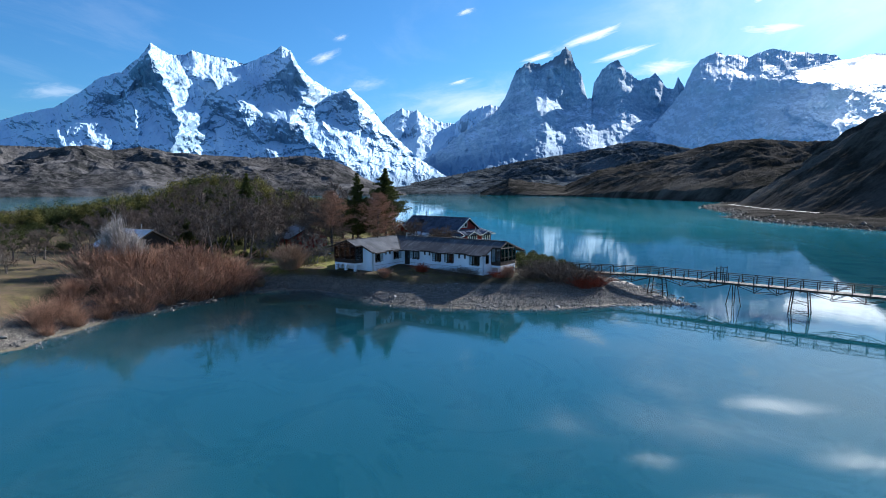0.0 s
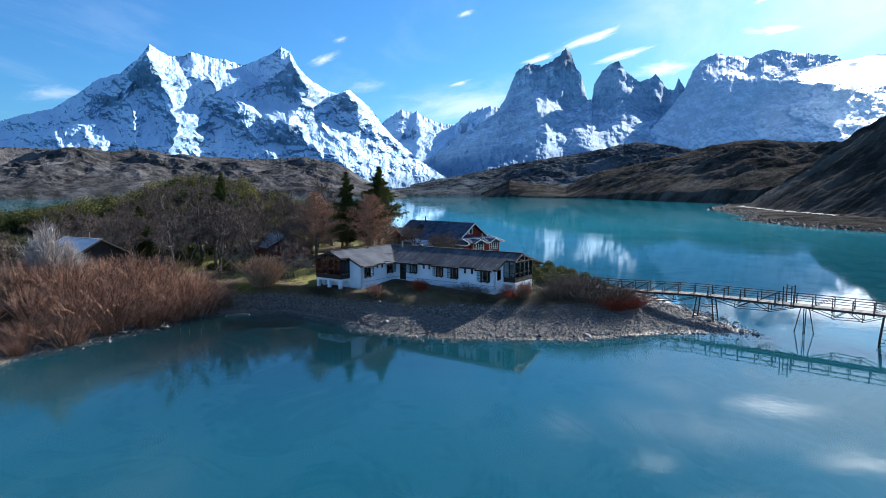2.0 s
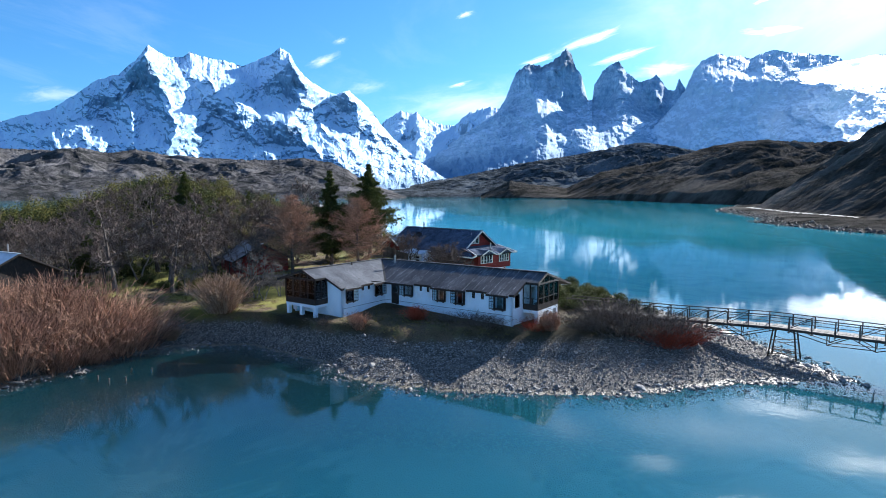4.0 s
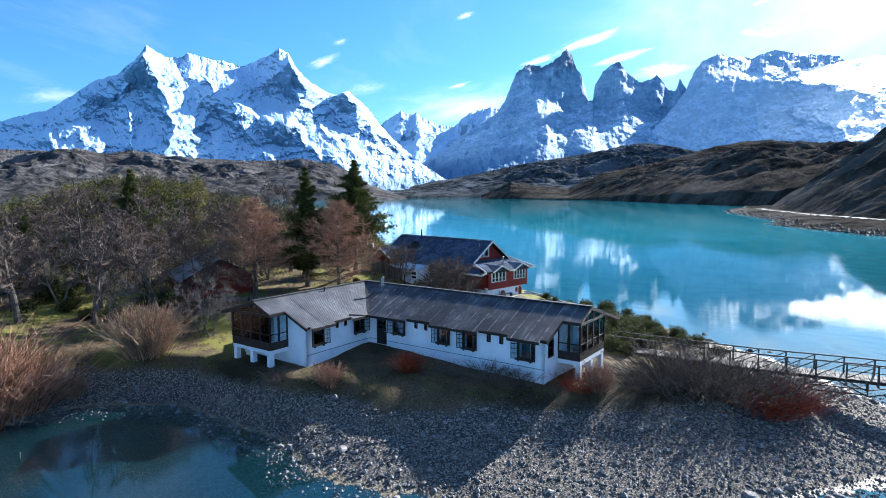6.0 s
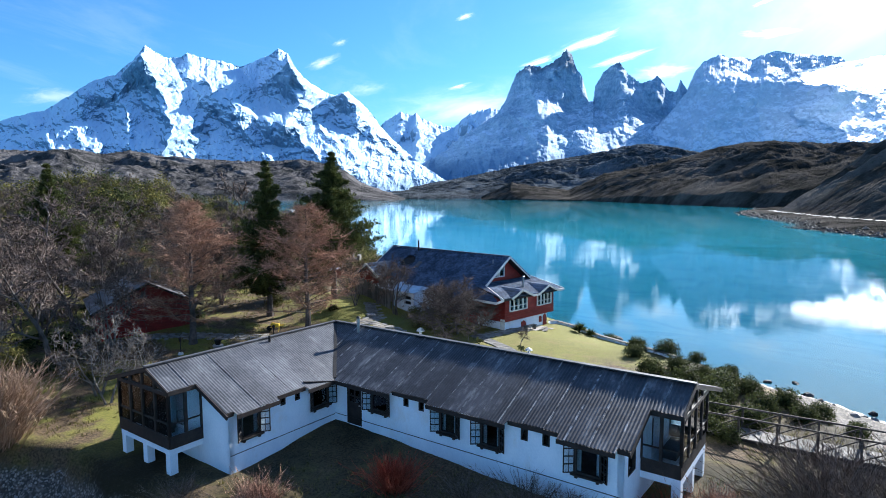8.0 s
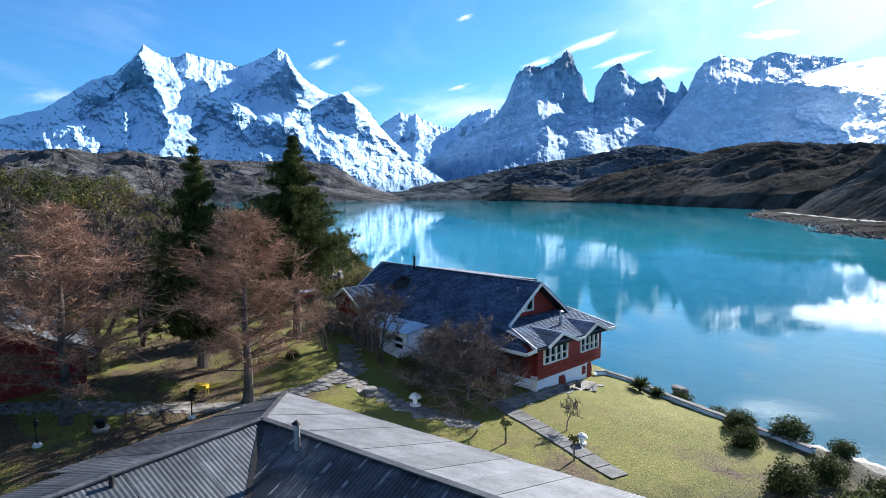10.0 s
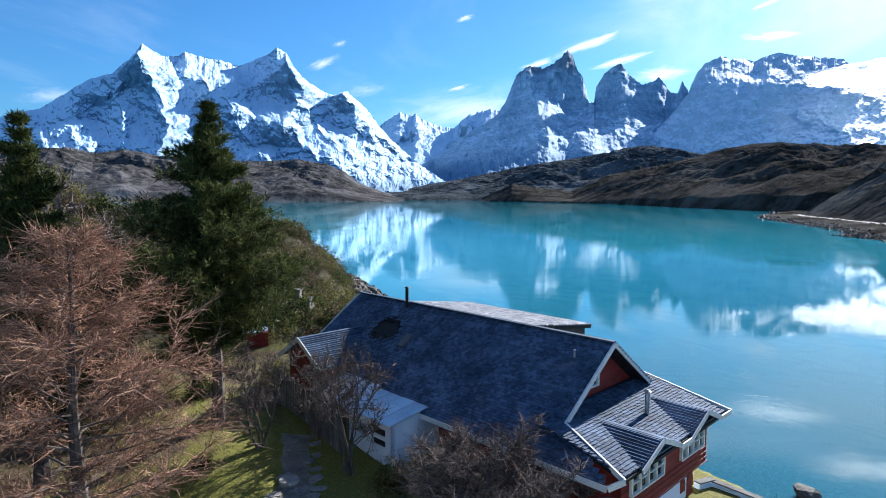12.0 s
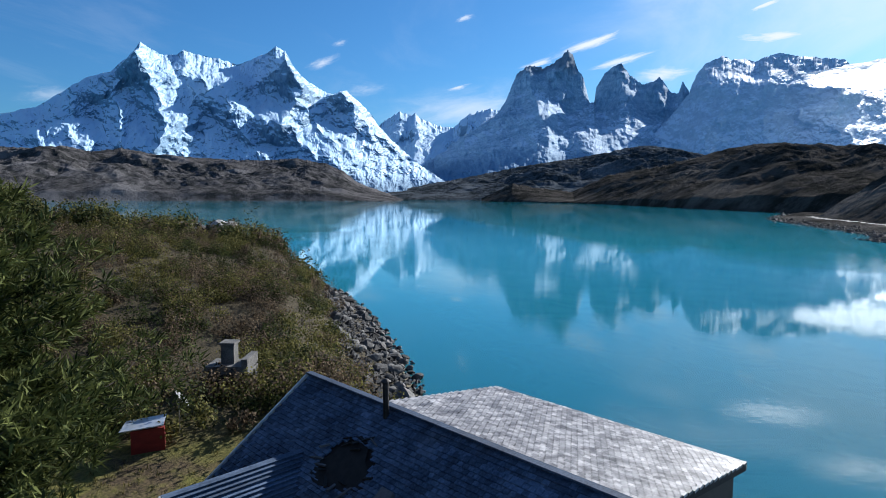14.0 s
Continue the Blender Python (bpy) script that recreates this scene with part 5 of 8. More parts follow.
for i in range(16):
    a, ww = rng.uniform(0, 6.28), rng.uniform(0.6, 1.25)
    c = lp(-1.6 + 0.6 * ww * math.cos(a), 10.6 + 0.85 * ww * math.sin(a)) + Vector((0, 0, 0.12))
    part("broken_batten", solid((box, c, (rng.uniform(0.25, 0.6), 0.08, 0.04), (rng.uniform(-1, 1), rng.uniform(-1, 1), rng.uniform(-0.3, 0.5)))), M_CHAR if i % 3 else M_SHEET, red)
# cross gable, white lean-to and low zinc roof on the garden side
cg = [Rr(-5.3, 12.3, 7.25), Rr(-1.7, 12.3, 7.25), Rr(-5.3, 10.5, 6.15), Rr(-3.25, 10.5, 6.15), Rr(-5.3, 14.1, 6.15), Rr(-3.25, 14.1, 6.15)]
part("cross_roof", solid((slab, [cg[2], cg[0], cg[1], cg[3]], (0, 0, 0.07))), M_SHINGLE, red)
part("cross_roof", solid((slab, [cg[4], cg[0], cg[1], cg[5]], (0, 0, 0.07))), M_SHINGLE, red)
for low_ in ((2, 3), (4, 5)):
    rows_ = []
    for j, f in enumerate(np.linspace(0.03, 0.97, 17).tolist()):
        lift = Vector((0, 0, 0.085 + 0.008 * (j % 2)))
        rows_.append((beam, Vector(cg[low_[0]]).lerp(Vector(cg[0]), f) + lift, Vector(cg[low_[1]]).lerp(Vector(cg[1]), f) + lift, 0.13, 0.02))
    tagged(part("roof_cladding", solid(*rows_), M_SHINGLE, red), kind="stuff")
for e_ in (cg[2], cg[4]):
    part("bargeboard", solid((beam, e_ - S_ * 0.04, cg[0] - S_ * 0.04, 0.05, 0.2)), M_CREAM, red)
part("cross_wall", solid((slab, [Rr(-4.9, 10.8, 4.2), Rr(-4.9, 13.8, 4.2), Rr(-4.9, 13.8, 6.3), Rr(-4.9, 12.3, 7.15), Rr(-4.9, 10.8, 6.3)], S_ * 0.15), (slab, [Rr(-4.9, 10.8, 4.2), Rr(-3.2, 10.8, 4.2), Rr(-3.2, 10.8, 6.2), Rr(-4.9, 10.8, 6.2)], R_ * 0.12)), M_RED, red)
lean = part("lean_to", wall(Rr, (-5.7, 7.9), (-5.7, 5.2), 3.2, 5.35, 0.12, [(1.5, 2.3, 4.75, 5.05), (1.5, 2.3, 4.35, 4.62), (0.3, 1.1, 4.5, 4.95)]), M_WHITE, red, "white lean-to with small louvred windows")
part("lean_to_end", wall(Rr, (-5.7, 5.2), (-3.3, 5.2), 3.2, 5.35, 0.12, [], lambda u: 5.35 + 0.12 * u), M_WHITE, lean)
part("lean_to_end", wall(Rr, (-3.3, 7.9), (-5.7, 7.9), 3.2, 5.35, 0.12, [], lambda u: 5.64 - 0.12 * u), M_WHITE, lean)
for z_ in (4.48, 4.9):
    part("window", solid((slab, [Rr(-5.62, 5.62, z_ - 0.14), Rr(-5.62, 6.38, z_ - 0.14), Rr(-5.62, 6.38, z_ + 0.14), Rr(-5.62, 5.62, z_ + 0.14)], S_ * 0.02)), M_CHAR, lean)
for i in range(4):
    r0 = 5.05 + i * 0.75
    part("roof_sheet", solid((slab, [Rr(-5.95, r0, 5.38), Rr(-3.6, r0, 5.7), Rr(-3.6, r0 + 0.73, 5.7), Rr(-5.95, r0 + 0.73, 5.38)], (0, 0, 0.04 + 0.01 * (i % 2)))), M_ZINC, lean, "pale zinc sheet")
for i in range(4):
    r0 = 8.1 + i * 0.75
    part("roof_sheet", solid((slab, [Rr(-5.6, r0, 5.25), Rr(-3.9, r0, 5.75), Rr(-3.9, r0 + 0.73, 5.75), Rr(-5.6, r0 + 0.73, 5.25)], (0, 0, 0.04 + 0.01 * (i % 2)))), M_ZINC, red, "pale zinc sheet")
part("store_wall", wall(Rr, (-5.3, 11.0), (-5.3, 8.0), 3.6, 5.3, 0.12, []), M_PLANK, red)

# shingles: those above the garden as single pieces, the others joined
sh_me = None


def shingles(origin, along, upv, rows, columns, keep, parent=red, single=0, row=0.13, col=0.165, mat=M_SHINGLE):
    """Overlapping shingles in rows up a slope from its lower corner; keep(u, v) tells which ones exist."""
    global sh_me
    rng_ = random.Random(7)
    along, upv = along.normalized(), upv.normalized()
    nrm = along.cross(upv)
    nrm = nrm if nrm.z > 0 else -nrm
    if sh_me is None:
        tmp = bmesh.new()
        box(tmp, (0, 0.09, 0.0), (0.156, 0.19, 0.032))
        bmesh.ops.transform(tmp, matrix=Matrix.Scale(U, 4), verts=tmp.verts)
        sh_me = bpy.data.meshes.new("shingle")
        tmp.to_mesh(sh_me)
        tmp.free()
        sh_me.materials.append(mat)
    verts, faces, made = [], [], 0
    org = ORG[parent.name]
    for j in reversed(range(rows)):
        for i in range(columns):
            u, v = (i + 0.5 * (j % 2)) * col, j * row
            if not keep(u, v):
                continue
            tilt = 0.19 + rng_.uniform(-0.04, 0.06)
            yv = (upv * math.cos(tilt) - nrm * math.sin(tilt) * 1.0).normalized()
            zv = along.cross(yv)
            zv = zv if zv.z > 0 else -zv
            c = origin + along * u + upv * v + nrm * (0.035 + rng_.uniform(0, 0.012))
            if made < single:
                ob = new("shingle", sh_me)
                ob.parent = parent
                rot = Matrix((along, yv, zv)).transposed().to_4x4()
                ob.matrix_basis = Matrix.Translation((c - org) * U) @ rot
                made += 1
                continue
            b0 = len(verts)
            w_ = 0.078 + rng_.uniform(-0.006, 0.003)
            for zz in (-0.014, 0.044):
                for sx, sy in ((-w_, -0.008), (w_, -0.008), (w_, 0.175), (-w_, 0.175)):
                    verts.append(c + along * sx + yv * (sy + rng_.uniform(-0.012, 0.012) * (sy < 0)) + zv * zz - org)
            faces += [tuple(b0 + q for q in f) for f in ((4, 5, 6, 7), (0, 1, 5, 4), (1, 2, 6, 5), (3, 0, 4, 7))]
    raw_part("shingles", verts, faces, mat, parent, "rows of split wood shingles", kind="stuff")


up_l = Vector(lp(0, 0) - lp(-1, 0))
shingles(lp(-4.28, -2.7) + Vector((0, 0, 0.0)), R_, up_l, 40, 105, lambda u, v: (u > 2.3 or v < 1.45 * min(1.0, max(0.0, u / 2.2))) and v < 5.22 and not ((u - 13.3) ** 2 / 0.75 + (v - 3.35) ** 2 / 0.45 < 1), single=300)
shingles(Rr(4.78, 11.05, RZ - 0.14 * 4.78), -R_, Vector(Rr(0, 0, 0.14) - Rr(1, 0, 0)), 37, 67, lambda u, v: v < 4.75 and u < 7.6, mat=M_SHINGLE_GLARE)
shingles(Rr(4.7, 3.4, RZ - RS * 4.7), -R_, Vector(Rr(0, 0, RS) - Rr(1, 0, 0)), 43, 24, lambda u, v: v < 5.7 and (v > 2.2 or u < 3.2))
shingles(Rr(-3.75, -3.05, wz(-3.05)), S_, Vector(Rr(0, 1, (WB - WF) / 3.3) - Rr(0, 0, 0)), 25, 46, lambda u, v: u < 7.5 and v < 3.2)

# ---- plants ----
def bark(name, dark, light, fine=20.0, vary=0.3):
    return grained(name, dark, light, 2.0, fine, 0.9, bump=0.012, vary=vary, spec=0.15)


def foliage(name, dark, light, gloss=0.55, through=0.35):
    """Leaves or needles: shade varies leaf by leaf and clump by clump, and a little light comes through."""
    m, k, geo = material(name)
    tone = k.math("ADD", k.math("MULTIPLY", geo.outputs["Random Per Island"], 0.6), k.math("MULTIPLY", k.noise(geo.outputs["Position"], 0.8, 3.0), 0.5))
    colour = k.mix(k.ramp(tone, 0.2, 0.9), [c * 0.8 for c in dark], [c * 0.85 for c in light])
    bsdf = k.add("ShaderNodeBsdfPrincipled", Base_Color=colour, Roughness=max(gloss, 0.75))
    k.put(bsdf.inputs["Specular IOR Level"], 0.08)
    k.add("ShaderNodeOutputMaterial", Surface=k.add("ShaderNodeMixShader", Fac=through, i1=bsdf, i2=k.add("ShaderNodeBsdfTranslucent", Color=colour)))
    return m


M_BARK = bark("grey_bark", (0.040, 0.034, 0.030), (0.20, 0.172, 0.15))
M_BARK_PALE = bark("pale_bark", (0.09, 0.082, 0.072), (0.26, 0.24, 0.215))
M_TWIG = foliage("bare_grey_brown_twigs", (0.044, 0.034, 0.029), (0.25, 0.195, 0.165), 0.9, 0.1)
M_TWIG_LIGHT = foliage("pale_twigs", (0.10, 0.082, 0.07), (0.36, 0.31, 0.265), 0.9, 0.1)
M_LARCH = foliage("rusty_larch_twigs", (0.15, 0.08, 0.05), (0.62, 0.38, 0.26), 0.9, 0.15)
M_WILLOW = foliage("orange_willow_rods", (0.06, 0.034, 0.024), (0.64, 0.385, 0.265), 0.8, 0.12)
M_POPLAR = foliage("pale_grey_poplar_twigs", (0.26, 0.23, 0.21), (0.76, 0.70, 0.65), 0.9, 0.2)
M_STRAW = foliage("straw_coloured_rods", (0.20, 0.125, 0.075), (0.56, 0.41, 0.29), 0.8, 0.2)
M_REDROD = foliage("red_rods", (0.22, 0.045, 0.025), (0.50, 0.14, 0.085), 0.8)
M_DARKROD = foliage("dark_brown_rods", (0.04, 0.03, 0.025), (0.25, 0.20, 0.165), 0.9, 0.05)
M_NEEDLE = foliage("dark_green_needles", (0.011, 0.020, 0.007), (0.135, 0.155, 0.044), 0.5, 0.15)
M_LEAF = foliage("olive_leaves", (0.035, 0.038, 0.011), (0.20, 0.185, 0.055), 0.5)
M_LEAF_DARK = foliage("dark_evergreen_leaves", (0.012, 0.02, 0.008), (0.085, 0.10, 0.032), 0.5)
M_SCRUB = foliage("heather_brown_scrub", (0.04, 0.03, 0.02), (0.22, 0.165, 0.105), 0.8)


class Soup:
    """Triangles and tubes gathered in arrays."""

    def __init__(self, seed):
        self.v, self.f, self.count, self.rng = [], [], 0, np.random.default_rng(seed)

    def put(self, verts, faces):
        self.v.append(verts)
        self.f += (np.asarray(faces) + self.count).tolist()
        self.count += len(verts)

    def cones(self, p, q, w):
        """Thin three-sided spikes from p to q."""
        p, q = np.atleast_2d(p), np.atleast_2d(q)
        d = q - p
        d = d / (np.linalg.norm(d, axis=1, keepdims=True) + 1e-9)
        a = np.cross(d, np.where(np.abs(d[:, 2:3]) < 0.9, [[0, 0, 1.0]], [[1.0, 0, 0]]))
        a /= np.linalg.norm(a, axis=1, keepdims=True) + 1e-9
        b = np.cross(d, a)
        w = np.broadcast_to(np.asarray(w, dtype=float).reshape(-1, 1), (len(p), 1))
        verts = np.stack([p + a * w, p + (-0.5 * a + 0.87 * b) * w, p + (-0.5 * a - 0.87 * b) * w, q], axis=1).reshape(-1, 3)
        base = np.arange(len(p))[:, None] * 4
        self.put(verts, np.concatenate([base + [0, 1, 3], base + [1, 2, 3], base + [2, 0, 3]]))

    def blades(self, p, q, w, facing=None):
        """Flat pointed leaves from p to q, turned at random or towards a side."""
        d = q - p
        side = np.cross(d, self.rng.normal(size=p.shape) if facing is None else facing)
        side = side / (np.linalg.norm(side, axis=1, keepdims=True) + 1e-9) * np.asarray(w).reshape(-1, 1)
        m = p + d * 0.45
        verts = np.stack([p, m + side, q, m - side], axis=1).reshape(-1, 3)
        base = np.arange(len(p))[:, None] * 4
        self.put(verts, base + [0, 1, 2, 3])

    def limb(self, pts, radii, n=5):
        pts = np.asarray(pts, dtype=float)
        rings = []
        for i, p in enumerate(pts):
            d = Vector(pts[min(i + 1, len(pts) - 1)] - pts[max(i - 1, 0)]).normalized()
            a = d.orthogonal().normalized()
            b = d.cross(a)
            rings.append([list(Vector(p) + (a * math.cos(2 * math.pi * k_ / n) + b * math.sin(2 * math.pi * k_ / n)) * radii[i]) for k_ in range(n)])
        verts = np.array(rings).reshape(-1, 3)
        faces = [(i * n + k_, i * n + (k_ + 1) % n, (i + 1) * n + (k_ + 1) % n, (i + 1) * n + k_) for i in range(len(pts) - 1) for k_ in range(n)]
        self.put(verts, faces)

    def part(self, name, mat, parent, label=""):
        return raw_part(name, np.concatenate(self.v), self.f, mat, parent, label)


def unit(v):
    return v / (np.linalg.norm(v) + 1e-9)


def bent(rng, p, d, length, steps, wobble, lift):
    """A branch's line: it wanders and turns up (lift > 0) or down."""
    pts = [np.array(p, dtype=float)]
    for _ in range(steps):
        d = unit(d + rng.normal(size=3) * wobble + np.array([0, 0, lift]))
        pts.append(pts[-1] + d * length / steps)
    return pts, d


def bare_tree(name, seed, h, label, bark_mat, twig_mat, spread=0.55, stems=1, first=0.22, arms=9, lean=(0, 0), fine=1.0, thin=1.0):
    """A leafless broad tree: bent trunk, limbs, branches and a haze of fine twigs."""
    ob = thing(name, 0, 0, 0, label, "tree", "bare trees on the headland")
    wood, hair, stem = Soup(seed), Soup(seed + 1), Soup(seed + 2)
    rng = wood.rng
    for s in range(stems):
        d0 = unit(np.array([lean[0] + rng.normal() * 0.25 * (stems > 1), lean[1] + rng.normal() * 0.25 * (stems > 1), 1.0]))
        trunk, _ = bent(rng, (rng.normal() * 0.1 * (stems > 1), rng.normal() * 0.1 * (stems > 1), -0.2), d0, h * 0.8, 7, 0.10, 0.05)
        r0 = h * 0.022 / math.sqrt(stems)
        stem.limb(trunk, [r0 * (1.35 if i == 0 else 1 - i * 0.125) for i in range(8)], 7)
        for i in range(arms):
            f = first + (1 - first) * (i + rng.random()) / arms
            k_ = min(6, int(f * 7))
            p = trunk[k_] + (trunk[k_ + 1] - trunk[k_]) * (f * 7 - k_)
            a = i * 2.4 + rng.random()
            up = 0.45 + 0.8 * f
            d = unit(np.array([math.cos(a), math.sin(a), up * (0.9 - 0.4 * spread)]))
            length = h * spread * (0.75 - 0.35 * f) * rng.uniform(0.8, 1.2)
            arm, end = bent(rng, p, d, length, 5, 0.22, 0.06)
            wood.limb(arm, [r0 * 0.5 * (1 - f * 0.5) * (1 - j * 0.17) for j in range(6)], 5)
            for j in range(7):
                g = 0.3 + 0.7 * (j + rng.random()) / 7
                q = arm[min(4, int(g * 5))] + (arm[min(5, int(g * 5) + 1)] - arm[min(4, int(g * 5))]) * (g * 5 % 1)
                d2 = unit(unit(arm[5] - arm[0]) * 0.7 + rng.normal(size=3) * 0.65 + np.array([0, 0, 0.25]))
                sub, _ = bent(rng, q, d2, length * 0.45 * rng.uniform(0.7, 1.2), 3, 0.25, 0.05)
                wood.limb(sub, [r0 * 0.30, r0 * 0.24, r0 * 0.17, r0 * 0.08], 3)
                m = int(8 * fine) + 1
                t = rng.random((m, 1)) * 2.9
                base = np.array([sub[int(x[0])] + (sub[int(x[0]) + 1] - sub[int(x[0])]) * (x[0] % 1) for x in t])
                dirs = unit(sub[3] - sub[0]) * 0.6 + rng.normal(size=(m, 3)) * 0.6 + np.array([0, 0, 0.2])
                dirs /= np.linalg.norm(dirs, axis=1, keepdims=True)
                tips = base + dirs * (length * 0.22 * rng.uniform(0.5, 1.3, (m, 1)))
                hair.cones(base, tips, 0.027 * thin * h / 8)
                for _ in range(2):
                    mid = base + (tips - base) * rng.uniform(0.3, 0.9, (m, 1))
                    d3 = dirs + rng.normal(size=(m, 3)) * 0.7
                    hair.cones(mid, mid + d3 * (length * 0.10 * rng.uniform(0.6, 1.5, (m, 1))), 0.019 * thin * h / 8)
    stem.part("trunk", bark_mat, ob)
    tagged(wood.part("branchwork", bark_mat, ob), kind="stuff")
    tagged(hair.part("crown", twig_mat, ob, "haze of fine bare twigs"), kind="stuff")
    return ob


def larch(name, seed, h, label):
    """A bare larch: straight trunk, level drooping branches thick with fine rusty twigs."""
    ob = thing(name, 0, 0, 0, label, "tree", "rusty larches")
    wood, hair, stem = Soup(seed), Soup(seed + 1), Soup(seed + 2)
    rng = wood.rng
    trunk = [np.array([0.05 * math.sin(i), 0.04 * math.cos(i * 1.7), -0.2 + (h + 0.2) * i / 9]) for i in range(10)]
    stem.limb(trunk, [h * 0.026 * (1 - i / 9.6) + (0.09 if i == 0 else 0) for i in range(10)], 8)
    for i in range(84):
        f = 0.16 + 0.83 * (i / 83) ** 0.85
        a = i * 2.39996 + rng.random() * 0.9
        reach = h * 0.50 * (1 - f) ** 0.72 * (0.62 + 0.38 * min(1, (f - 0.1) * 4)) * rng.choice((0.55, 0.8, 1.0, 1.15, 1.3)) * rng.uniform(0.85, 1.1) + 0.25
        p = np.array([0, 0, f * h])
        arm, _ = bent(rng, p, unit(np.array([math.cos(a), math.sin(a), 0.12 + 0.5 * f])), reach, 6, 0.15, 0.015)
        wood.limb(arm, [0.055 * (1 - f * 0.7) * (1 - j * 0.15) for j in range(7)], 4)
        P = np.array(arm)
        m = int(8 + reach * 13)
        g = (0.12 + 0.88 * rng.random(m) ** 0.75) * 5.95
        k_ = g.astype(int)
        base = P[k_] + (P[np.minimum(k_ + 1, 6)] - P[k_]) * (g % 1)[:, None]
        dirs = unit(P[6] - P[0]) * 0.55 + rng.normal(size=(m, 3)) * [0.62, 0.62, 0.34] + np.array([0, 0, 0.02])
        tips = base + dirs * rng.uniform(0.4, 1.0, (m, 1)) * (0.5 + reach * 0.14)
        hair.cones(base, tips, 0.011)
        for _ in range(9):
            mid = base + (tips - base) * rng.uniform(0.1, 1.0, (m, 1))
            hair.cones(mid, mid + (dirs * 0.45 + rng.normal(size=(m, 3)) * [0.42, 0.42, 0.36]) * rng.uniform(0.2, 0.55, (m, 1)), 0.0078)
    stem.part("trunk", M_BARK, ob)
    tagged(wood.part("branchwork", M_BARK, ob), kind="stuff")
    tagged(hair.part("crown", M_LARCH, ob, "rusty brown leafless crown"), kind="stuff")
    return ob


def conifer(name, seed, h, label, width=0.27, bare=0.16):
    """An evergreen with whorled, upturned branches clothed in tufts of needles."""
    ob = thing(name, 0, 0, 0, label, "tree", "dark conifers")
    wood, green, stem = Soup(seed), Soup(seed + 1), Soup(seed + 2)
    rng = wood.rng
    trunk = [np.array([0.05 * math.sin(i * 0.9), 0.05 * math.cos(i), -0.3 + (h + 0.2) * i / 10]) for i in range(11)]
    stem.limb(trunk, [h * 0.021 * (1 - i / 10.4) + (0.08 if i == 0 else 0) for i in range(11)], 8)
    tip = np.array([[0, 0, h * 0.97]])
    green.blades(np.repeat(tip, 14, 0), tip + rng.normal(size=(14, 3)) * [0.1, 0.1, 0.3], 0.03)
    tiers = 19
    girth = rng.uniform(0.78, 1.15, tiers)
    for i in range(tiers * 8):
        tier = i // 8
        f = bare + (0.985 - bare) * ((tier + rng.uniform(-0.16, 0.16)) / (tiers - 1)) ** 0.95 if tier else bare + 0.01 * rng.random()
        f = min(f, 0.985)
        a = i * 0.785 + tier * 0.4 + rng.random() * 0.5
        belly = min(1.0, (f - bare) / 0.16 + 0.45)
        reach = h * width * girth[tier] * (1 - f) ** 1.15 * belly * rng.choice((0.5, 0.8, 1.0, 1.25)) * rng.uniform(0.85, 1.15) + 0.10
        arm, _ = bent(rng, (0, 0, f * h), unit(np.array([math.cos(a), math.sin(a), 0.08 + 0.35 * f])), reach, 5, 0.10, 0.05)
        wood.limb(arm, [0.045 * (1 - f * 0.6) * (1 - j * 0.18) for j in range(6)], 4)
        P = np.array(arm)
        m = int(2 + reach * 17)
        g = (0.16 + 0.84 * rng.random(m) ** 0.7) * 4.98
        k_ = g.astype(int)
        base = P[k_] + (P[np.minimum(k_ + 1, 5)] - P[k_]) * (g % 1)[:, None]
        spread = rng.normal(size=(m, 3)) * [0.40, 0.40, 0.16] * (0.12 + 0.24 * reach)
        base = base + spread
        n_ = 26
        B = np.repeat(base, n_, 0) + rng.normal(size=(m * n_, 3)) * 0.05
        lead = unit(P[5] - P[0])
        D = lead * 0.5 + rng.normal(size=(m * n_, 3)) * 0.55 + np.array([0, 0, 0.28])
        D /= np.linalg.norm(D, axis=1, keepdims=True)
        green.blades(B, B + D * rng.uniform(0.15, 0.33, (m * n_, 1)), rng.uniform(0.012, 0.022, m * n_))
    stem.part("trunk", M_BARK, ob)
    tagged(wood.part("branchwork", M_BARK, ob), kind="stuff")
    tagged(green.part("crown", M_NEEDLE, ob, "dense dark green needle tufts"), kind="stuff")
    return ob


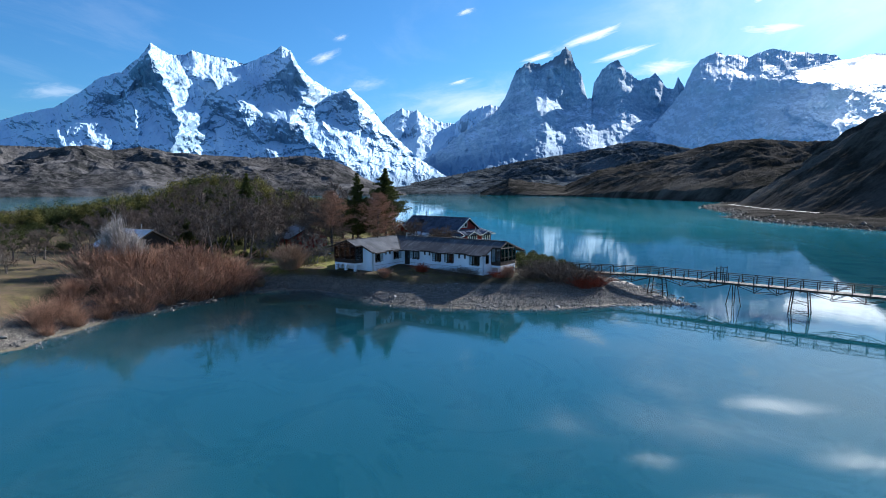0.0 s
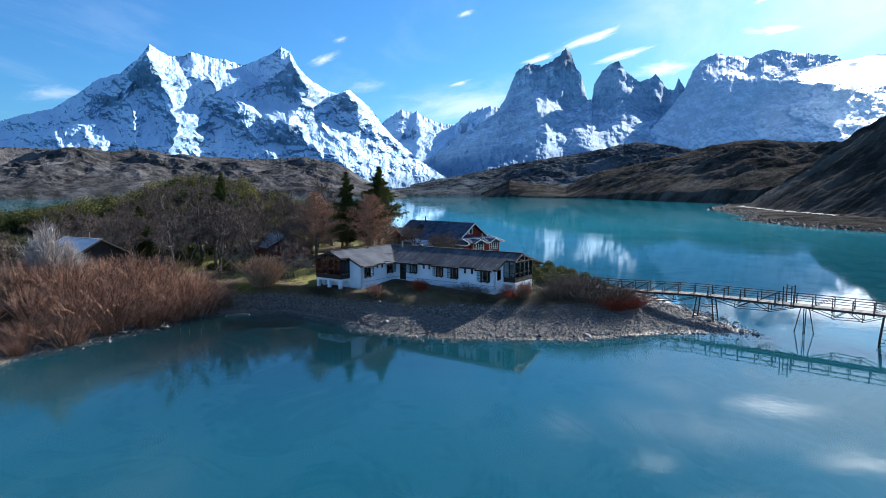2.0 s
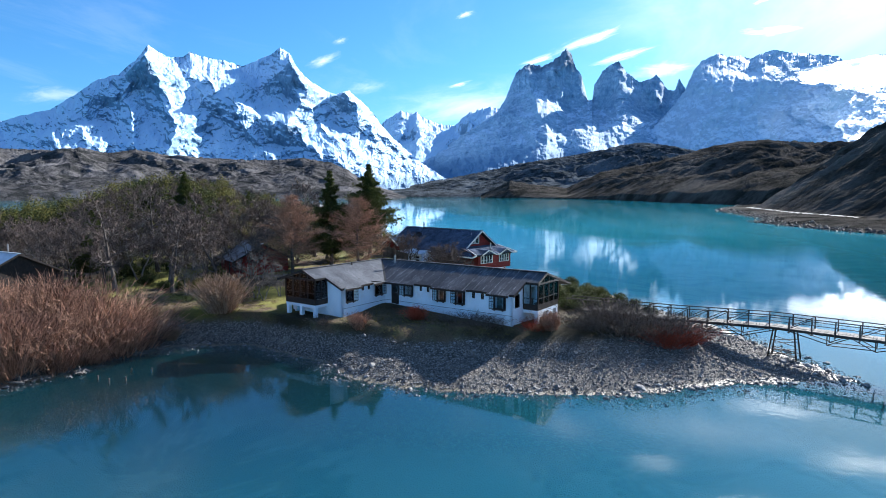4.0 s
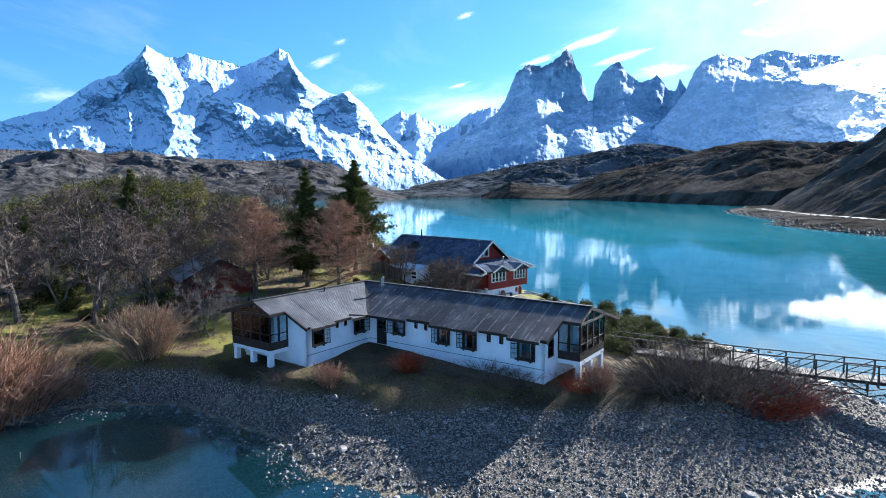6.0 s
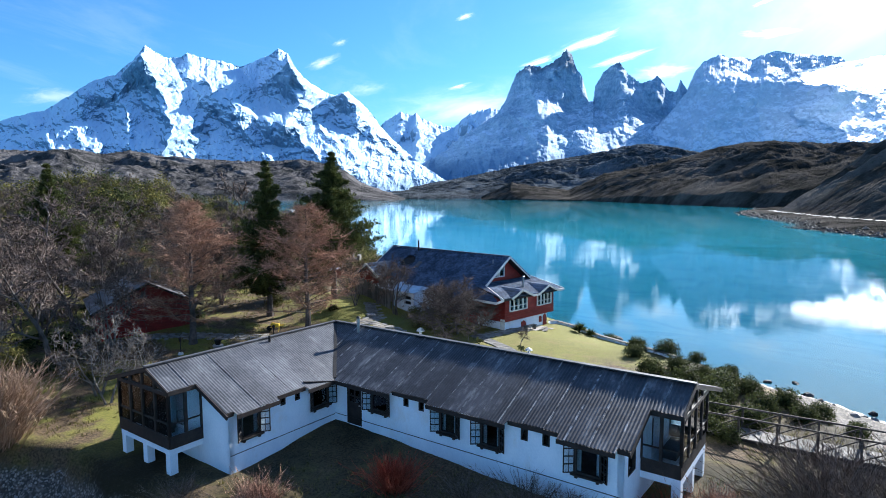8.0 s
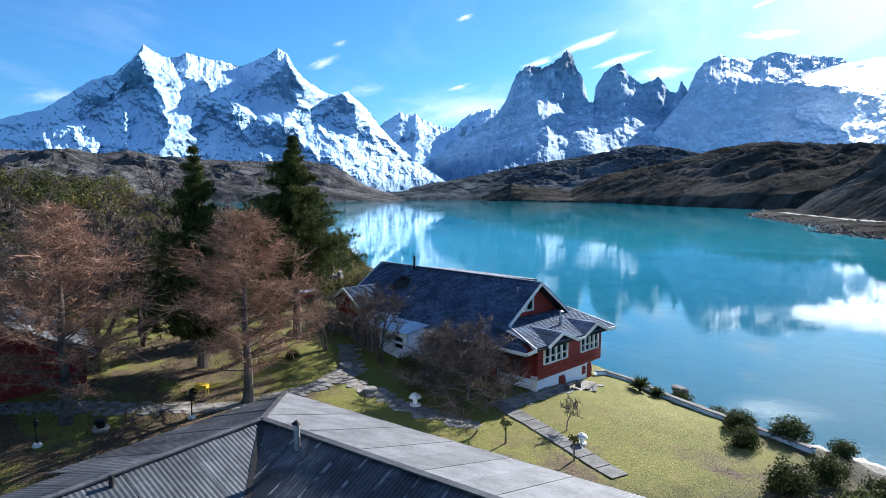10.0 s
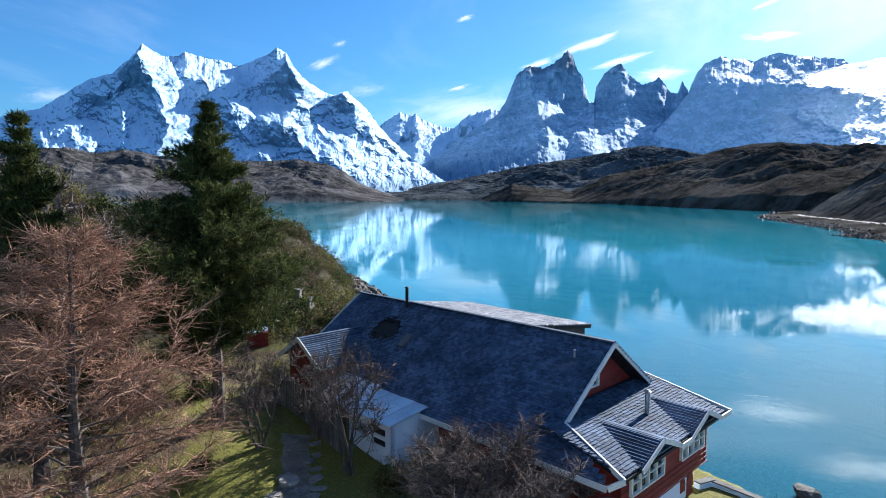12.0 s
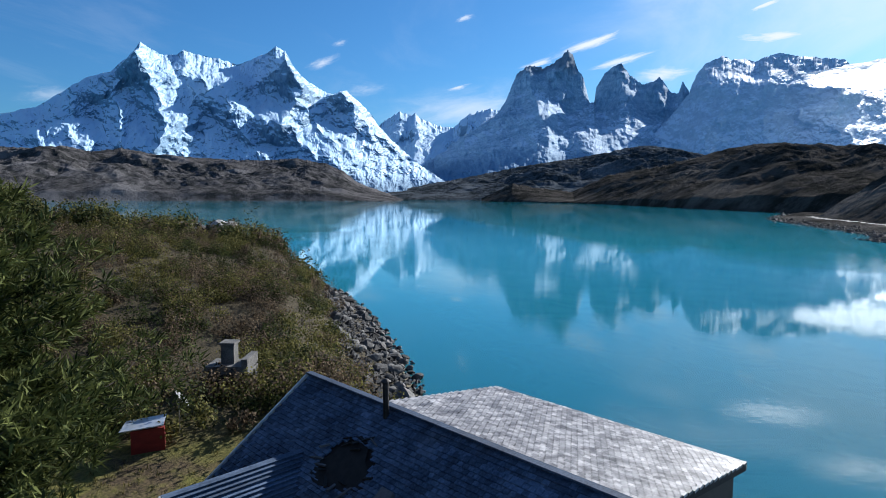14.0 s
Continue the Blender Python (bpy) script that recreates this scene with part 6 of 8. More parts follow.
def rod_bush(name, seed, h, mat, label, rods=300, flare=0.45, category="shrub", group="rod thickets", base=0.35):
    """A leafless thicket of many thin rods that fan out of the ground."""
    ob = thing(name, 0, 0, 0, label, category, group)
    s = Soup(seed)
    rng = s.rng
    foot = rng.normal(size=(rods, 3)) * [base, base, 0] + [0, 0, -0.15]
    out = foot * [1, 1, 0] * 1.1 + rng.normal(size=(rods, 3)) * [flare, flare, 0]
    tall = h * rng.uniform(0.55, 1.05, (rods, 1)) * (1 - 0.25 * np.clip(np.linalg.norm(out, axis=1, keepdims=True) / (flare * 2.5), 0, 1))
    knee = foot + out * tall / h * 0.9 + np.array([0, 0, 1]) * tall * 0.5
    tip = knee + out * tall / h * 1.3 + rng.normal(size=(rods, 3)) * [0.12, 0.12, 0.05] * h * 0.3 + np.array([0, 0, 1]) * tall * 0.5
    s.cones(foot, knee + (tip - knee) * 0.15, 0.014 * h / 3 + 0.005)
    s.cones(knee, tip, 0.010 * h / 3 + 0.003)
    for _ in range(5):
        t = rng.uniform(0.05, 0.95, (rods, 1))
        p = knee + (tip - knee) * t
        d = (tip - knee) * 0.35 + rng.normal(size=(rods, 3)) * 0.13 * h * 0.6
        s.cones(p, p + d * rng.uniform(0.4, 1.0, (rods, 1)), 0.009 * h / 3 + 0.003)
    for _ in range(2):
        t = rng.uniform(0.1, 1.0, (rods, 1))
        p = foot + (knee - foot) * t
        d = (knee - foot) * 0.35 + rng.normal(size=(rods, 3)) * 0.12 * h
        s.cones(p, p + d * rng.uniform(0.4, 1.0, (rods, 1)), 0.005 * h / 3 + 0.003)
    s.part("brush", mat, ob)
    return ob


def unit_rows(v):
    return v / (np.linalg.norm(v, axis=1, keepdims=True) + 1e-9)


def leaf_mass(s, c, size, count, leaf, flat=0.8, stalks=True):
    """A ragged mound of leaves at c: clumps on the outside of an uneven dome."""
    rng = s.rng
    lumps = max(5, int(count / 45))
    dirs = rng.normal(size=(lumps, 3))
    dirs[:, 2] = np.abs(dirs[:, 2]) * 0.9 + 0.05
    dirs /= np.linalg.norm(dirs, axis=1, keepdims=True)
    centres = np.array(c) + dirs * np.array(size) * rng.uniform(0.45, 0.95, (lumps, 1))
    pick = rng.integers(0, lumps, count)
    ball = rng.normal(size=(count, 3))
    ball /= np.linalg.norm(ball, axis=1, keepdims=True)
    p = centres[pick] + ball * np.array(size) * rng.uniform(0.16, 0.34, (count, 1))
    out = unit_rows(ball + dirs[pick] * 0.7 + rng.normal(size=(count, 3)) * 0.35)
    d = unit_rows(np.cross(out, rng.normal(size=(count, 3))) + out * 0.35)
    s.blades(p, p + d * leaf * rng.uniform(0.6, 1.4, (count, 1)), leaf * rng.uniform(0.28, 0.5, count), out)
    if stalks:
        s.cones(np.repeat(np.array([c]), lumps, 0) + rng.normal(size=(lumps, 3)) * [0.1, 0.1, 0], centres, 0.015)


def leaf_bush(name, seed, size, mat, label, count=900, leaf=0.11, group="evergreen bushes"):
    ob = thing(name, 0, 0, 0, label, "bush", group)
    s = Soup(seed)
    leaf_mass(s, (0, 0, 0.05), size, count, leaf)
    s.part("leaves", mat, ob)
    return ob


def planted(ob, x, y, scale=1.0, turn=0.0, first=False, sink=0.05, tall=1.0, label=""):
    """Stands a plant, or a copy of it, on the ground at a place of the plan."""
    m = Matrix.Translation(Vector((x, y, gh(x, y) - sink)) * U) @ pose(0, 0, 0, 0, 0, turn) @ Matrix.Diagonal((scale, scale, scale * tall, 1))
    if first:
        ob.matrix_world = m
        made = ob
    else:
        made = copy_thing(ob, Matrix.Translation(Vector((x, y, gh(x, y) - sink)) * U) @ pose(0, 0, 0, 0, 0, turn))
        made.scale = (scale, scale, scale * tall)
    if label:
        tagged(made, label)
    return made


# conifers
pine = conifer("conifer", 11, 12.6, "tall dark green conifer beside the red house", 0.50, 0.27)
planted(pine, -9.5, 103.9, 1.0, 20, True)
spruce = conifer("conifer", 14, 12.4, "slim dark green conifer among bare trees", 0.35, 0.14)
planted(spruce, -14.0, 100.1, 1.0, 0, True)
planted(spruce, -35.2, 105.7, 1.0, 140, tall=1.0, label="dark conifer rising out of the bare wood")
planted(spruce, -40.5, 92.0, 0.55, 80, tall=0.8, label="small dark conifer at the edge of the wood")
planted(spruce, -12.3, 108.5, 0.62, 200, tall=0.9)
planted(pine, -52, 112, 0.6, 60, tall=0.8)

# larches round the lawn
la = larch("larch", 21, 9.4, "bare rusty-brown larch on the lawn")
planted(la, -9.9, 95.7, 1.0, 30, True)
planted(la, -17.2, 93.0, 1.03, 130)

# bare wood
kinds = [
    bare_tree("bare_tree", 31, 9.0, "leafless grey-brown tree in the wood", M_BARK, M_TWIG, 0.52, fine=1.0),
    bare_tree("bare_tree", 37, 10.0, "tall leafless tree with upswept limbs", M_BARK, M_TWIG, 0.42, first=0.3, arms=10),
    bare_tree("bare_tree", 43, 8.0, "leafless tree with several stems", M_BARK, M_TWIG, 0.5, stems=3, first=0.25, arms=5),
    bare_tree("bare_tree", 47, 7.0, "leafless tree with pale bark", M_BARK_PALE, M_TWIG_LIGHT, 0.6, stems=2, first=0.25, arms=6, fine=0.55),
]
SPOTS = [(-22.5, 97.5), (-27.5, 103.0), (-20.9, 89.4), (-24.5, 89.0), (-28.3, 86.2), (-36.9, 88.7), (-31.0, 91.5), (-33.5, 84.6), (-42, 86), (-26, 110), (-31, 98), (-19.5, 104.5), (-24, 106)]
for i, (x, y) in enumerate(SPOTS):
    planted(kinds[i % 3], x, y, 0.95 if i < 6 else 1.1, 67 * i, first=i < 3)
planted(kinds[3], -17.6, 83.4, 0.62, 10, True, label="small leafless tree with pale bark near the lodge")
planted(kinds[3], -19.0, 84.6, 0.7, 200)
planted(kinds[3], -16.6, 85.2, 0.55, 100)
planted(kinds[3], -26.0, 84.5, 0.7, 290)
rng = random.Random(77)
taken = [*SPOTS, (-10.3, 97), (-17.2, 93), (-22.5, 97.5), (-9.5, 103.9), (-14, 100.1), (-35.2, 105.7), (-40, 82), (-44, 84), (-22.5, 95.5), (-17.6, 83.4), (-19, 84.6)]
placed = 0
while placed < 96:
    x, y = rng.uniform(-58, -15), rng.uniform(84, 150)
    if y < 86 + max(0, (x + 40) * 0.5) or (x > -27 and 86 < y < 103) or (x > -42 and y > 114) or (x < -30 and y < 88) or x / (y + 3) < -0.80:
        continue
    if min(math.hypot(x - a, y - b) for a, b in taken) < 2.7:
        continue
    taken.append((x, y))
    big_ = 1.12 if x > -36 else 0.8
    if y > 128:
        big_ *= 0.7
    planted(kinds[rng.choice((0, 1, 2, 0, 1, 3))], x, y, big_ * rng.uniform(0.8, 1.12), rng.uniform(0, 360))
    placed += 1
# low trees along the western shore wood
for i in range(16):
    x, y = rng.uniform(-66, -44), rng.uniform(62, 84)
    planted(kinds[i % 4], x, y, rng.uniform(0.5, 0.72), rng.uniform(0, 360))
# the leaning dark tree over the lawn and the round tree before the red house
leaner = bare_tree("bare_tree", 53, 8.5, "dark tree leaning over the lawn", M_BARK, M_TWIG, 0.55, lean=(0.55, 0.15), first=0.4)
planted(leaner, -21.0, 101.5, 1.0, 0, True)
dome = bare_tree("bare_tree", 59, 4.9, "low round-crowned leafless tree before the red house", M_BARK, M_TWIG, 0.98, stems=1, first=0.16, arms=30, fine=3.2, thin=0.95)
planted(dome, 1.2, 97.0, 1.0, 0, True, tall=0.74)
vase = bare_tree("bare_tree", 61, 5.4, "vase-shaped leafless tree by the white lean-to", M_BARK, M_TWIG, 0.5, stems=4, first=0.25, arms=5, fine=1.1, thin=0.75)
planted(vase, -3.9, 101.8, 1.0, 40, True)
planted(vase, -7.4, 102.6, 0.85, 160)
planted(vase, -5.6, 103.8, 0.75, 290)

# willow thickets on the western shore
willow = [rod_bush("willow_thicket", 71 + i, 4.3, M_WILLOW, "dense thicket of orange-brown leafless willow rods", 520, 0.6, base=0.7) for i in range(3)]
for i, (x, y, s) in enumerate([(-34.6, 59.5, 0.85), (-31.2, 66.5, 1.0), (-28.6, 70.0, 1.05), (-33.5, 63.5, 0.95), (-30.8, 69.0, 1.1), (-27.0, 72.8, 1.0), (-33.2, 67.2, 1.1), (-29.0, 73.2, 1.05), (-36.5, 62.5, 1.0), (-35.8, 66.5, 1.0), (-31.8, 72.2, 1.1), (-25.8, 74.4, 0.75), (-38.5, 59.0, 0.8), (-37.0, 55.0, 0.6), (-34.6, 70.5, 1.0), (-39.5, 65.0, 1.0), (-35.3, 50, 0.42), (-35.0, 53.6, 0.5), (-34.3, 57.4, 0.5), (-32.4, 61.2, 0.6), (-30.9, 64.6, 0.55), (-29.0, 68.0, 0.6), (-27.4, 70.6, 0.55), (-36.8, 51.5, 0.6), (-38.5, 47.0, 0.5), (-40.5, 44.0, 0.6)]):
    planted(willow[i % 3], x, y, s * (0.8, 1.1, 0.95, 1.15)[i % 4] * (0.85 if x < -33 else 1.0), 40 * i, first=i < 3, tall=1.1)
straw = rod_bush("willow_bush", 81, 3.9, M_STRAW, "straw-coloured leafless willow bush on the bank", 950, 0.42, base=0.45)
planted(straw, -20.2, 78.6, 1.0, 0, True)
planted(straw, -23.8, 76.0, 0.36, 60)
poplar = rod_bush("poplar", 83, 7.6, M_POPLAR, "narrow pale leafless poplar", 520, 0.2, "tree", "pale poplars", 0.26)
for i, (x, y) in enumerate([(-38.6, 68.5), (-39.9, 69.5), (-37.6, 70.2), (-41.0, 70.6), (-39.0, 71.2)]):
    planted(poplar, x, y, 1.0 - 0.12 * i, 90 * i, first=i == 0)
# bushes before the lodge
for x, y, mat, h, label, nm in ((-6.6, 73.4, M_WILLOW, 1.6, "small amber rod bush before the lodge", "amber_bush"), (-1.7, 74.2, M_REDROD, 1.5, "small red-stemmed bush before the lodge", "red_bush"), (9.4, 71.8, M_WILLOW, 1.9, "rusty rod bush by the sun room", "rusty_bush")):
    planted(rod_bush(nm, int(90 + x), h, mat, label, 560, 0.13, group="bushes before the lodge", base=0.2), x, y, 1.0, 0, True)
dark = rod_bush("dark_thicket", 95, 2.2, M_DARKROD, "dark brown leafless thicket above the beach", 300, 0.62, group="dark thickets", base=0.6)
for i, (x, y, s) in enumerate([(13.6, 73.0, 0.85), (15.6, 72.4, 1.0), (17.6, 72.3, 1.0), (19.8, 72.2, 0.9), (14.8, 74.6, 0.8), (12.0, 72.2, 0.6), (3.2, 73.0, 0.55), (4.6, 72.2, 0.5), (-9.8, 74.0, 0.35), (1.0, 73.6, 0.4)]):
    planted(dark, x, y, s * (1.2 if x > 13 else 1.0), 50 * i, first=i == 0, tall=1.15)
rust = rod_bush("rusty_thicket", 97, 1.9, M_REDROD, "rust-red leafless thicket at the foot of the bridge", 330, 0.5, group="dark thickets", base=0.5)
planted(rust, 20.6, 71.8, 1.0, 0, True)
planted(rust, 18.7, 71.0, 0.9, 90)
planted(rust, 8.2, 71.9, 0.6, 45)

# evergreen bushes
ever = leaf_bush("evergreen_bush", 101, (0.9, 0.9, 1.1), M_LEAF_DARK, "rounded dark evergreen bush", 2600, 0.10)
oliv = leaf_bush("olive_bush", 103, (1.2, 1.2, 1.4), M_LEAF, "olive-green bush", 2600, 0.11)
planted(ever, 13.9, 101.2, 0.75, 0, True, label="round clipped evergreen bush on the lawn")
planted(ever, 15.4, 100.0, 0.85, 60, label="round clipped evergreen bush on the lawn")
planted(oliv, -1.6, 98.2, 0.8, 0, True, label="yellowish bush under the round tree")
for i, (x, y, s) in enumerate([(-9.0, 101.0, 0.5), (-2.2, 101.0, 0.7), (-24, 87.4, 0.9), (-27, 88.5, 1.0), (-30, 88.0, 0.9), (-21.6, 87.2, 0.7), (-33, 90, 1.0), (-14.5, 103.6, 0.8), (-19.5, 99.0, 0.8), (-20.4, 97.8, 0.9), (-11.5, 107.5, 0.9), (-8.7, 109.5, 0.8)]):
    planted((ever, oliv)[i % 2], x, y, s, 70 * i)
for i, (x, y, s) in enumerate([(12.5, 80.5, 0.9), (13.6, 82.0, 1.0), (15.2, 81.2, 0.9), (14.6, 83.8, 1.0), (16.8, 83.0, 0.85), (18.4, 82.0, 0.7), (12.8, 84.6, 0.9), (17.5, 85.5, 0.8), (20.5, 81.0, 0.6), (16.0, 88.0, 0.7), (22.5, 80.0, 0.5), (14.0, 94.8, 0.8), (15.6, 93.4, 0.9), (13.2, 92.6, 0.7), (17.2, 92.0, 0.6), (14.2, 86.2, 1.0), (15.6, 85.0, 1.1), (13.0, 88.6, 0.9), (15.0, 89.6, 0.8), (18.6, 84.0, 0.8), (19.8, 83.0, 0.7), (16.4, 86.6, 0.9), (17.8, 88.6, 0.6), (21.5, 82.4, 0.5), (13.4, 79.4, 0.7)]):
    planted(ever, x, y, s * 1.15, 40 * i)

# scrub that covers the headland, joined
for nm, mat, seed, many, label in (("olive_scrub", M_LEAF, 111, 760, "olive-green scrub covering the headland"), ("brown_scrub", M_SCRUB, 113, 700, "brown heathery scrub covering the headland"), ("dark_scrub", M_LEAF_DARK, 115, 560, "dark green scrub covering the headland")):
    s = Soup(seed)
    r = s.rng
    done = 0
    while done < many:
        x, y = r.uniform(-130, 0), r.uniform(106, 236)
        if r.random() < 0.8:
            x, y = r.uniform(-52, -4), r.uniform(112, 185)
        d = float(shore_distance(np.array([x]), np.array([y]))[0])
        if d < 4.5 or math.hypot(x + 33.0, y - 175.5) < 5.5 or (x > -16 and y < 116) or (x > -24 and y < 112) or y > 245 + x * 0.6 + 100:
            continue
        if fbm(np.array([x / 5.5]), np.array([y / 5.5]), 3, 0.5, seed)[0] < 0.03:
            continue
        near = y < 165 and x > -45
        size = r.uniform(0.6, 1.35) * (1.0 + 1.0 * r.random() ** 3) * (1.0 if near else 1.5)
        leaf_mass(s, (x * U / U, y, gh(x, y)), (size, size, size * r.uniform(0.8, 1.35)), int(130 + 170 * size) if near else 130, 0.13 if near else 0.3, stalks=False)
        done += 1
    v = np.concatenate(s.v) * U
    raw(nm, v, s.f, mat, label, "scrub", "stuff")
# evergreen canopy at the back of the wood, joined
for nm, mat, seed, many, label in (("evergreen_canopy", M_LEAF, 131, 190, "olive-green evergreen canopy behind the bare wood"), ("dark_undergrowth", M_LEAF_DARK, 133, 330, "dark evergreen undergrowth beneath the bare trees")):
    s = Soup(seed)
    r = s.rng
    done = 0
    while done < many:
        x, y = r.uniform(-105, -22), r.uniform(84, 168)
        behind = mat is M_LEAF or r.random() < 0.35
        if behind and (y < 112 - (x + 22) * 0.1 or x > -40):
            continue
        if not behind and (y > 118 or x > -24 or y < 87 or (x > -28 and y > 93)):
            continue
        if x / (y + 3) < -0.85 or (abs(x + 42) < 5 and abs(y - 82.5) < 5):
            continue
        size = r.uniform(1.7, 3.0) if behind else r.uniform(0.7, 1.5)
        leaf_mass(s, (x, y, gh(x, y) + size * 0.25), (size, size, size * r.uniform(1.2, 1.7) if behind else size), 900 if behind else 340, 0.28 if behind else 0.17, stalks=False)
        done += 1
    raw(nm, np.concatenate(s.v) * U, s.f, mat, label, "scrub", "stuff")
# dry grass tufts along banks and under the trees, joined
s = Soup(121)
r = s.rng
many = 9000
x, y = r.uniform(-40, 24, many * 3), r.uniform(70, 125, many * 3)
d, z = shore_distance(x, y), ground_height(x, y)
ok = (d > 3) & (z > 1.9) & (fbm(x / 4, y / 4, 3, 0.5, 5) > 0.0) & ~((x > -9) & (y > 86))
lx, ly = (x + 5) * 0.8155 - (y - 80.3) * 0.5787, (x + 5) * 0.5787 + (y - 80.3) * 0.8155
ok &= ~((lx > -8.5) & (lx < 15.5) & (ly > -7.5) & (ly < 8.8) & ((ly > -0.2) | (lx < 0.2)))
x, y, z = x[ok][:many], y[ok][:many], z[ok][:many]
base = np.repeat(np.stack([x, y, z - 0.02], -1), 5, 0) + r.normal(size=(len(x) * 5, 3)) * [0.05, 0.05, 0]
s.blades(base, base + r.normal(size=base.shape) * [0.08, 0.08, 0.04] + [0, 0, 0.16], 0.012)
raw("dry_grass", np.concatenate(s.v) * U, s.f, foliage("dry_grass_blades", (0.06, 0.06, 0.015), (0.22, 0.19, 0.075), 0.8), "dry yellow-green grass tufts", "grass", "stuff")

# ---- footbridge ----
M_BRIDGE = grained("dark_bridge_timber", (0.035, 0.030, 0.026), (0.12, 0.105, 0.09), 2.0, 25.0, 0.85, bump=0.006, vary=0.4)
M_RUST = grained("rusty_angle_iron", (0.03, 0.022, 0.018), (0.11, 0.075, 0.055), 3.0, 30.0, 0.7, 0.4, 0.004, vary=0.3)
bridge = thing("footbridge", 27.7, 72, 2.6, "long timber footbridge with plank deck on slender piers", "bridge")
WAY = [Vector((12.7, 80.9, 2.45)), Vector((20.4, 75.9, 2.5)), Vector((27.7, 72.0, 2.62)), Vector((46.0, 56.4, 2.62)), Vector((66.0, 39.4, 2.62))]
lengths = [(b - a).length for a, b in zip(WAY, WAY[1:])]


def along_way(s):
    for a, b, ln in zip(WAY, WAY[1:], lengths):
        if s <= ln or b is WAY[-1]:
            return a + (b - a) * (s / ln), (b - a).normalized()
        s -= ln


total = sum(lengths)
tmp = bmesh.new()
box(tmp, (0, 0, 0), (0.215, 1.45, 0.05))
bmesh.ops.transform(tmp, matrix=Matrix.Scale(U, 4), verts=tmp.verts)
plank_me = bpy.data.meshes.new("plank")
tmp.to_mesh(plank_me)
tmp.free()
plank_me.materials.append(M_PLANK)
s, rng = 0.1, random.Random(3)
while s < total - 0.2:
    c, d = along_way(s)
    ob = new("plank", plank_me)
    ob.parent = bridge
    ob.matrix_basis = Matrix.Translation((c - ORG[bridge.name] + Vector((0, 0, rng.uniform(-0.008, 0.008)))) * U) @ pose(0, 0, 0, 0, 0, math.degrees(math.atan2(d.y, d.x)) + rng.uniform(-1, 1))
    s += 0.24
for a, b in zip(WAY, WAY[1:]):
    side = Vector((0, 0, 1)).cross((b - a).normalized())
    for off in (-0.55, 0.55):
        part("stringer", solid((beam, a + side * off + Vector((0, 0, -0.12)), b + side * off + Vector((0, 0, -0.12)), 0.12, 0.18)), M_BRIDGE, bridge)
step, i = 1.55, 0
s = 0.2
while s < total - 0.1:
    c, d = along_way(s)
    c2, d2 = along_way(min(s + step, total - 0.05))
    side, side2 = Vector((0, 0, 1)).cross(d), Vector((0, 0, 1)).cross(d2)
    for sg in (-1, 1):
        foot, head = c + side * (sg * 0.74), c + side * (sg * 0.74) + Vector((0, 0, 1.0))
        part("post", solid((box, (foot + head) / 2 - Vector((0, 0, 0.1)), (0.09, 0.09, 1.22), d)), M_BRIDGE, bridge)
        nxt = c2 + side2 * (sg * 0.74)
        for hgt, wd in ((0.98, 0.075),) if s < 13 else ((0.98, 0.075), (0.52, 0.05)):
            part("rail", solid((beam, foot + Vector((0, 0, hgt)), nxt + Vector((0, 0, hgt)), 0.05, wd)), M_BRIDGE, bridge)
        if i % 2 == 0:
            part("brace", solid((beam, foot + side * (sg * 0.5) + Vector((0, 0, -0.05)), head - Vector((0, 0, 0.1)), 0.05, 0.05)), M_BRIDGE, bridge)
        if s < 13 or i % 3 == 0:
            part("brace", solid((beam, foot + Vector((0, 0, 0.05)), nxt + Vector((0, 0, 0.95)), 0.04, 0.05)), M_BRIDGE, bridge)
    part("cross_beam", solid((beam, c - side * 1.0 + Vector((0, 0, -0.24)), c + side * 1.0 + Vector((0, 0, -0.24)), 0.1, 0.1)), M_BRIDGE, bridge)
    s += step
    i += 1
# hung trusses between the piers
PIERS = [9.0, 18.4, 27.4, 34.2, 43.0, 51.5]
for a_, b_ in zip(PIERS, PIERS[1:]):
    (pa, da), (pb, db) = along_way(a_), along_way(b_)
    side = Vector((0, 0, 1)).cross(da)
    for off in (-0.6, 0.6):
        q1, q2 = pa + (pb - pa) * 0.33 + side * off - Vector((0, 0, 0.8)), pa + (pb - pa) * 0.67 + side * off - Vector((0, 0, 0.8))
        for x, y in ((pa + side * off, q1), (q1, q2), (q2, pb + side * off), (q1, q1 + Vector((0, 0, 0.7))), (q2, q2 + Vector((0, 0, 0.7))), (q1, pa + (pb - pa) * 0.5 + side * off - Vector((0, 0, 0.1))), (q2, pa + (pb - pa) * 0.5 + side * off - Vector((0, 0, 0.1)))):
            part("truss_bar", solid((beam, x - Vector((0, 0, 0.12)), y - Vector((0, 0, 0.02)), 0.05, 0.06)), M_RUST, bridge)
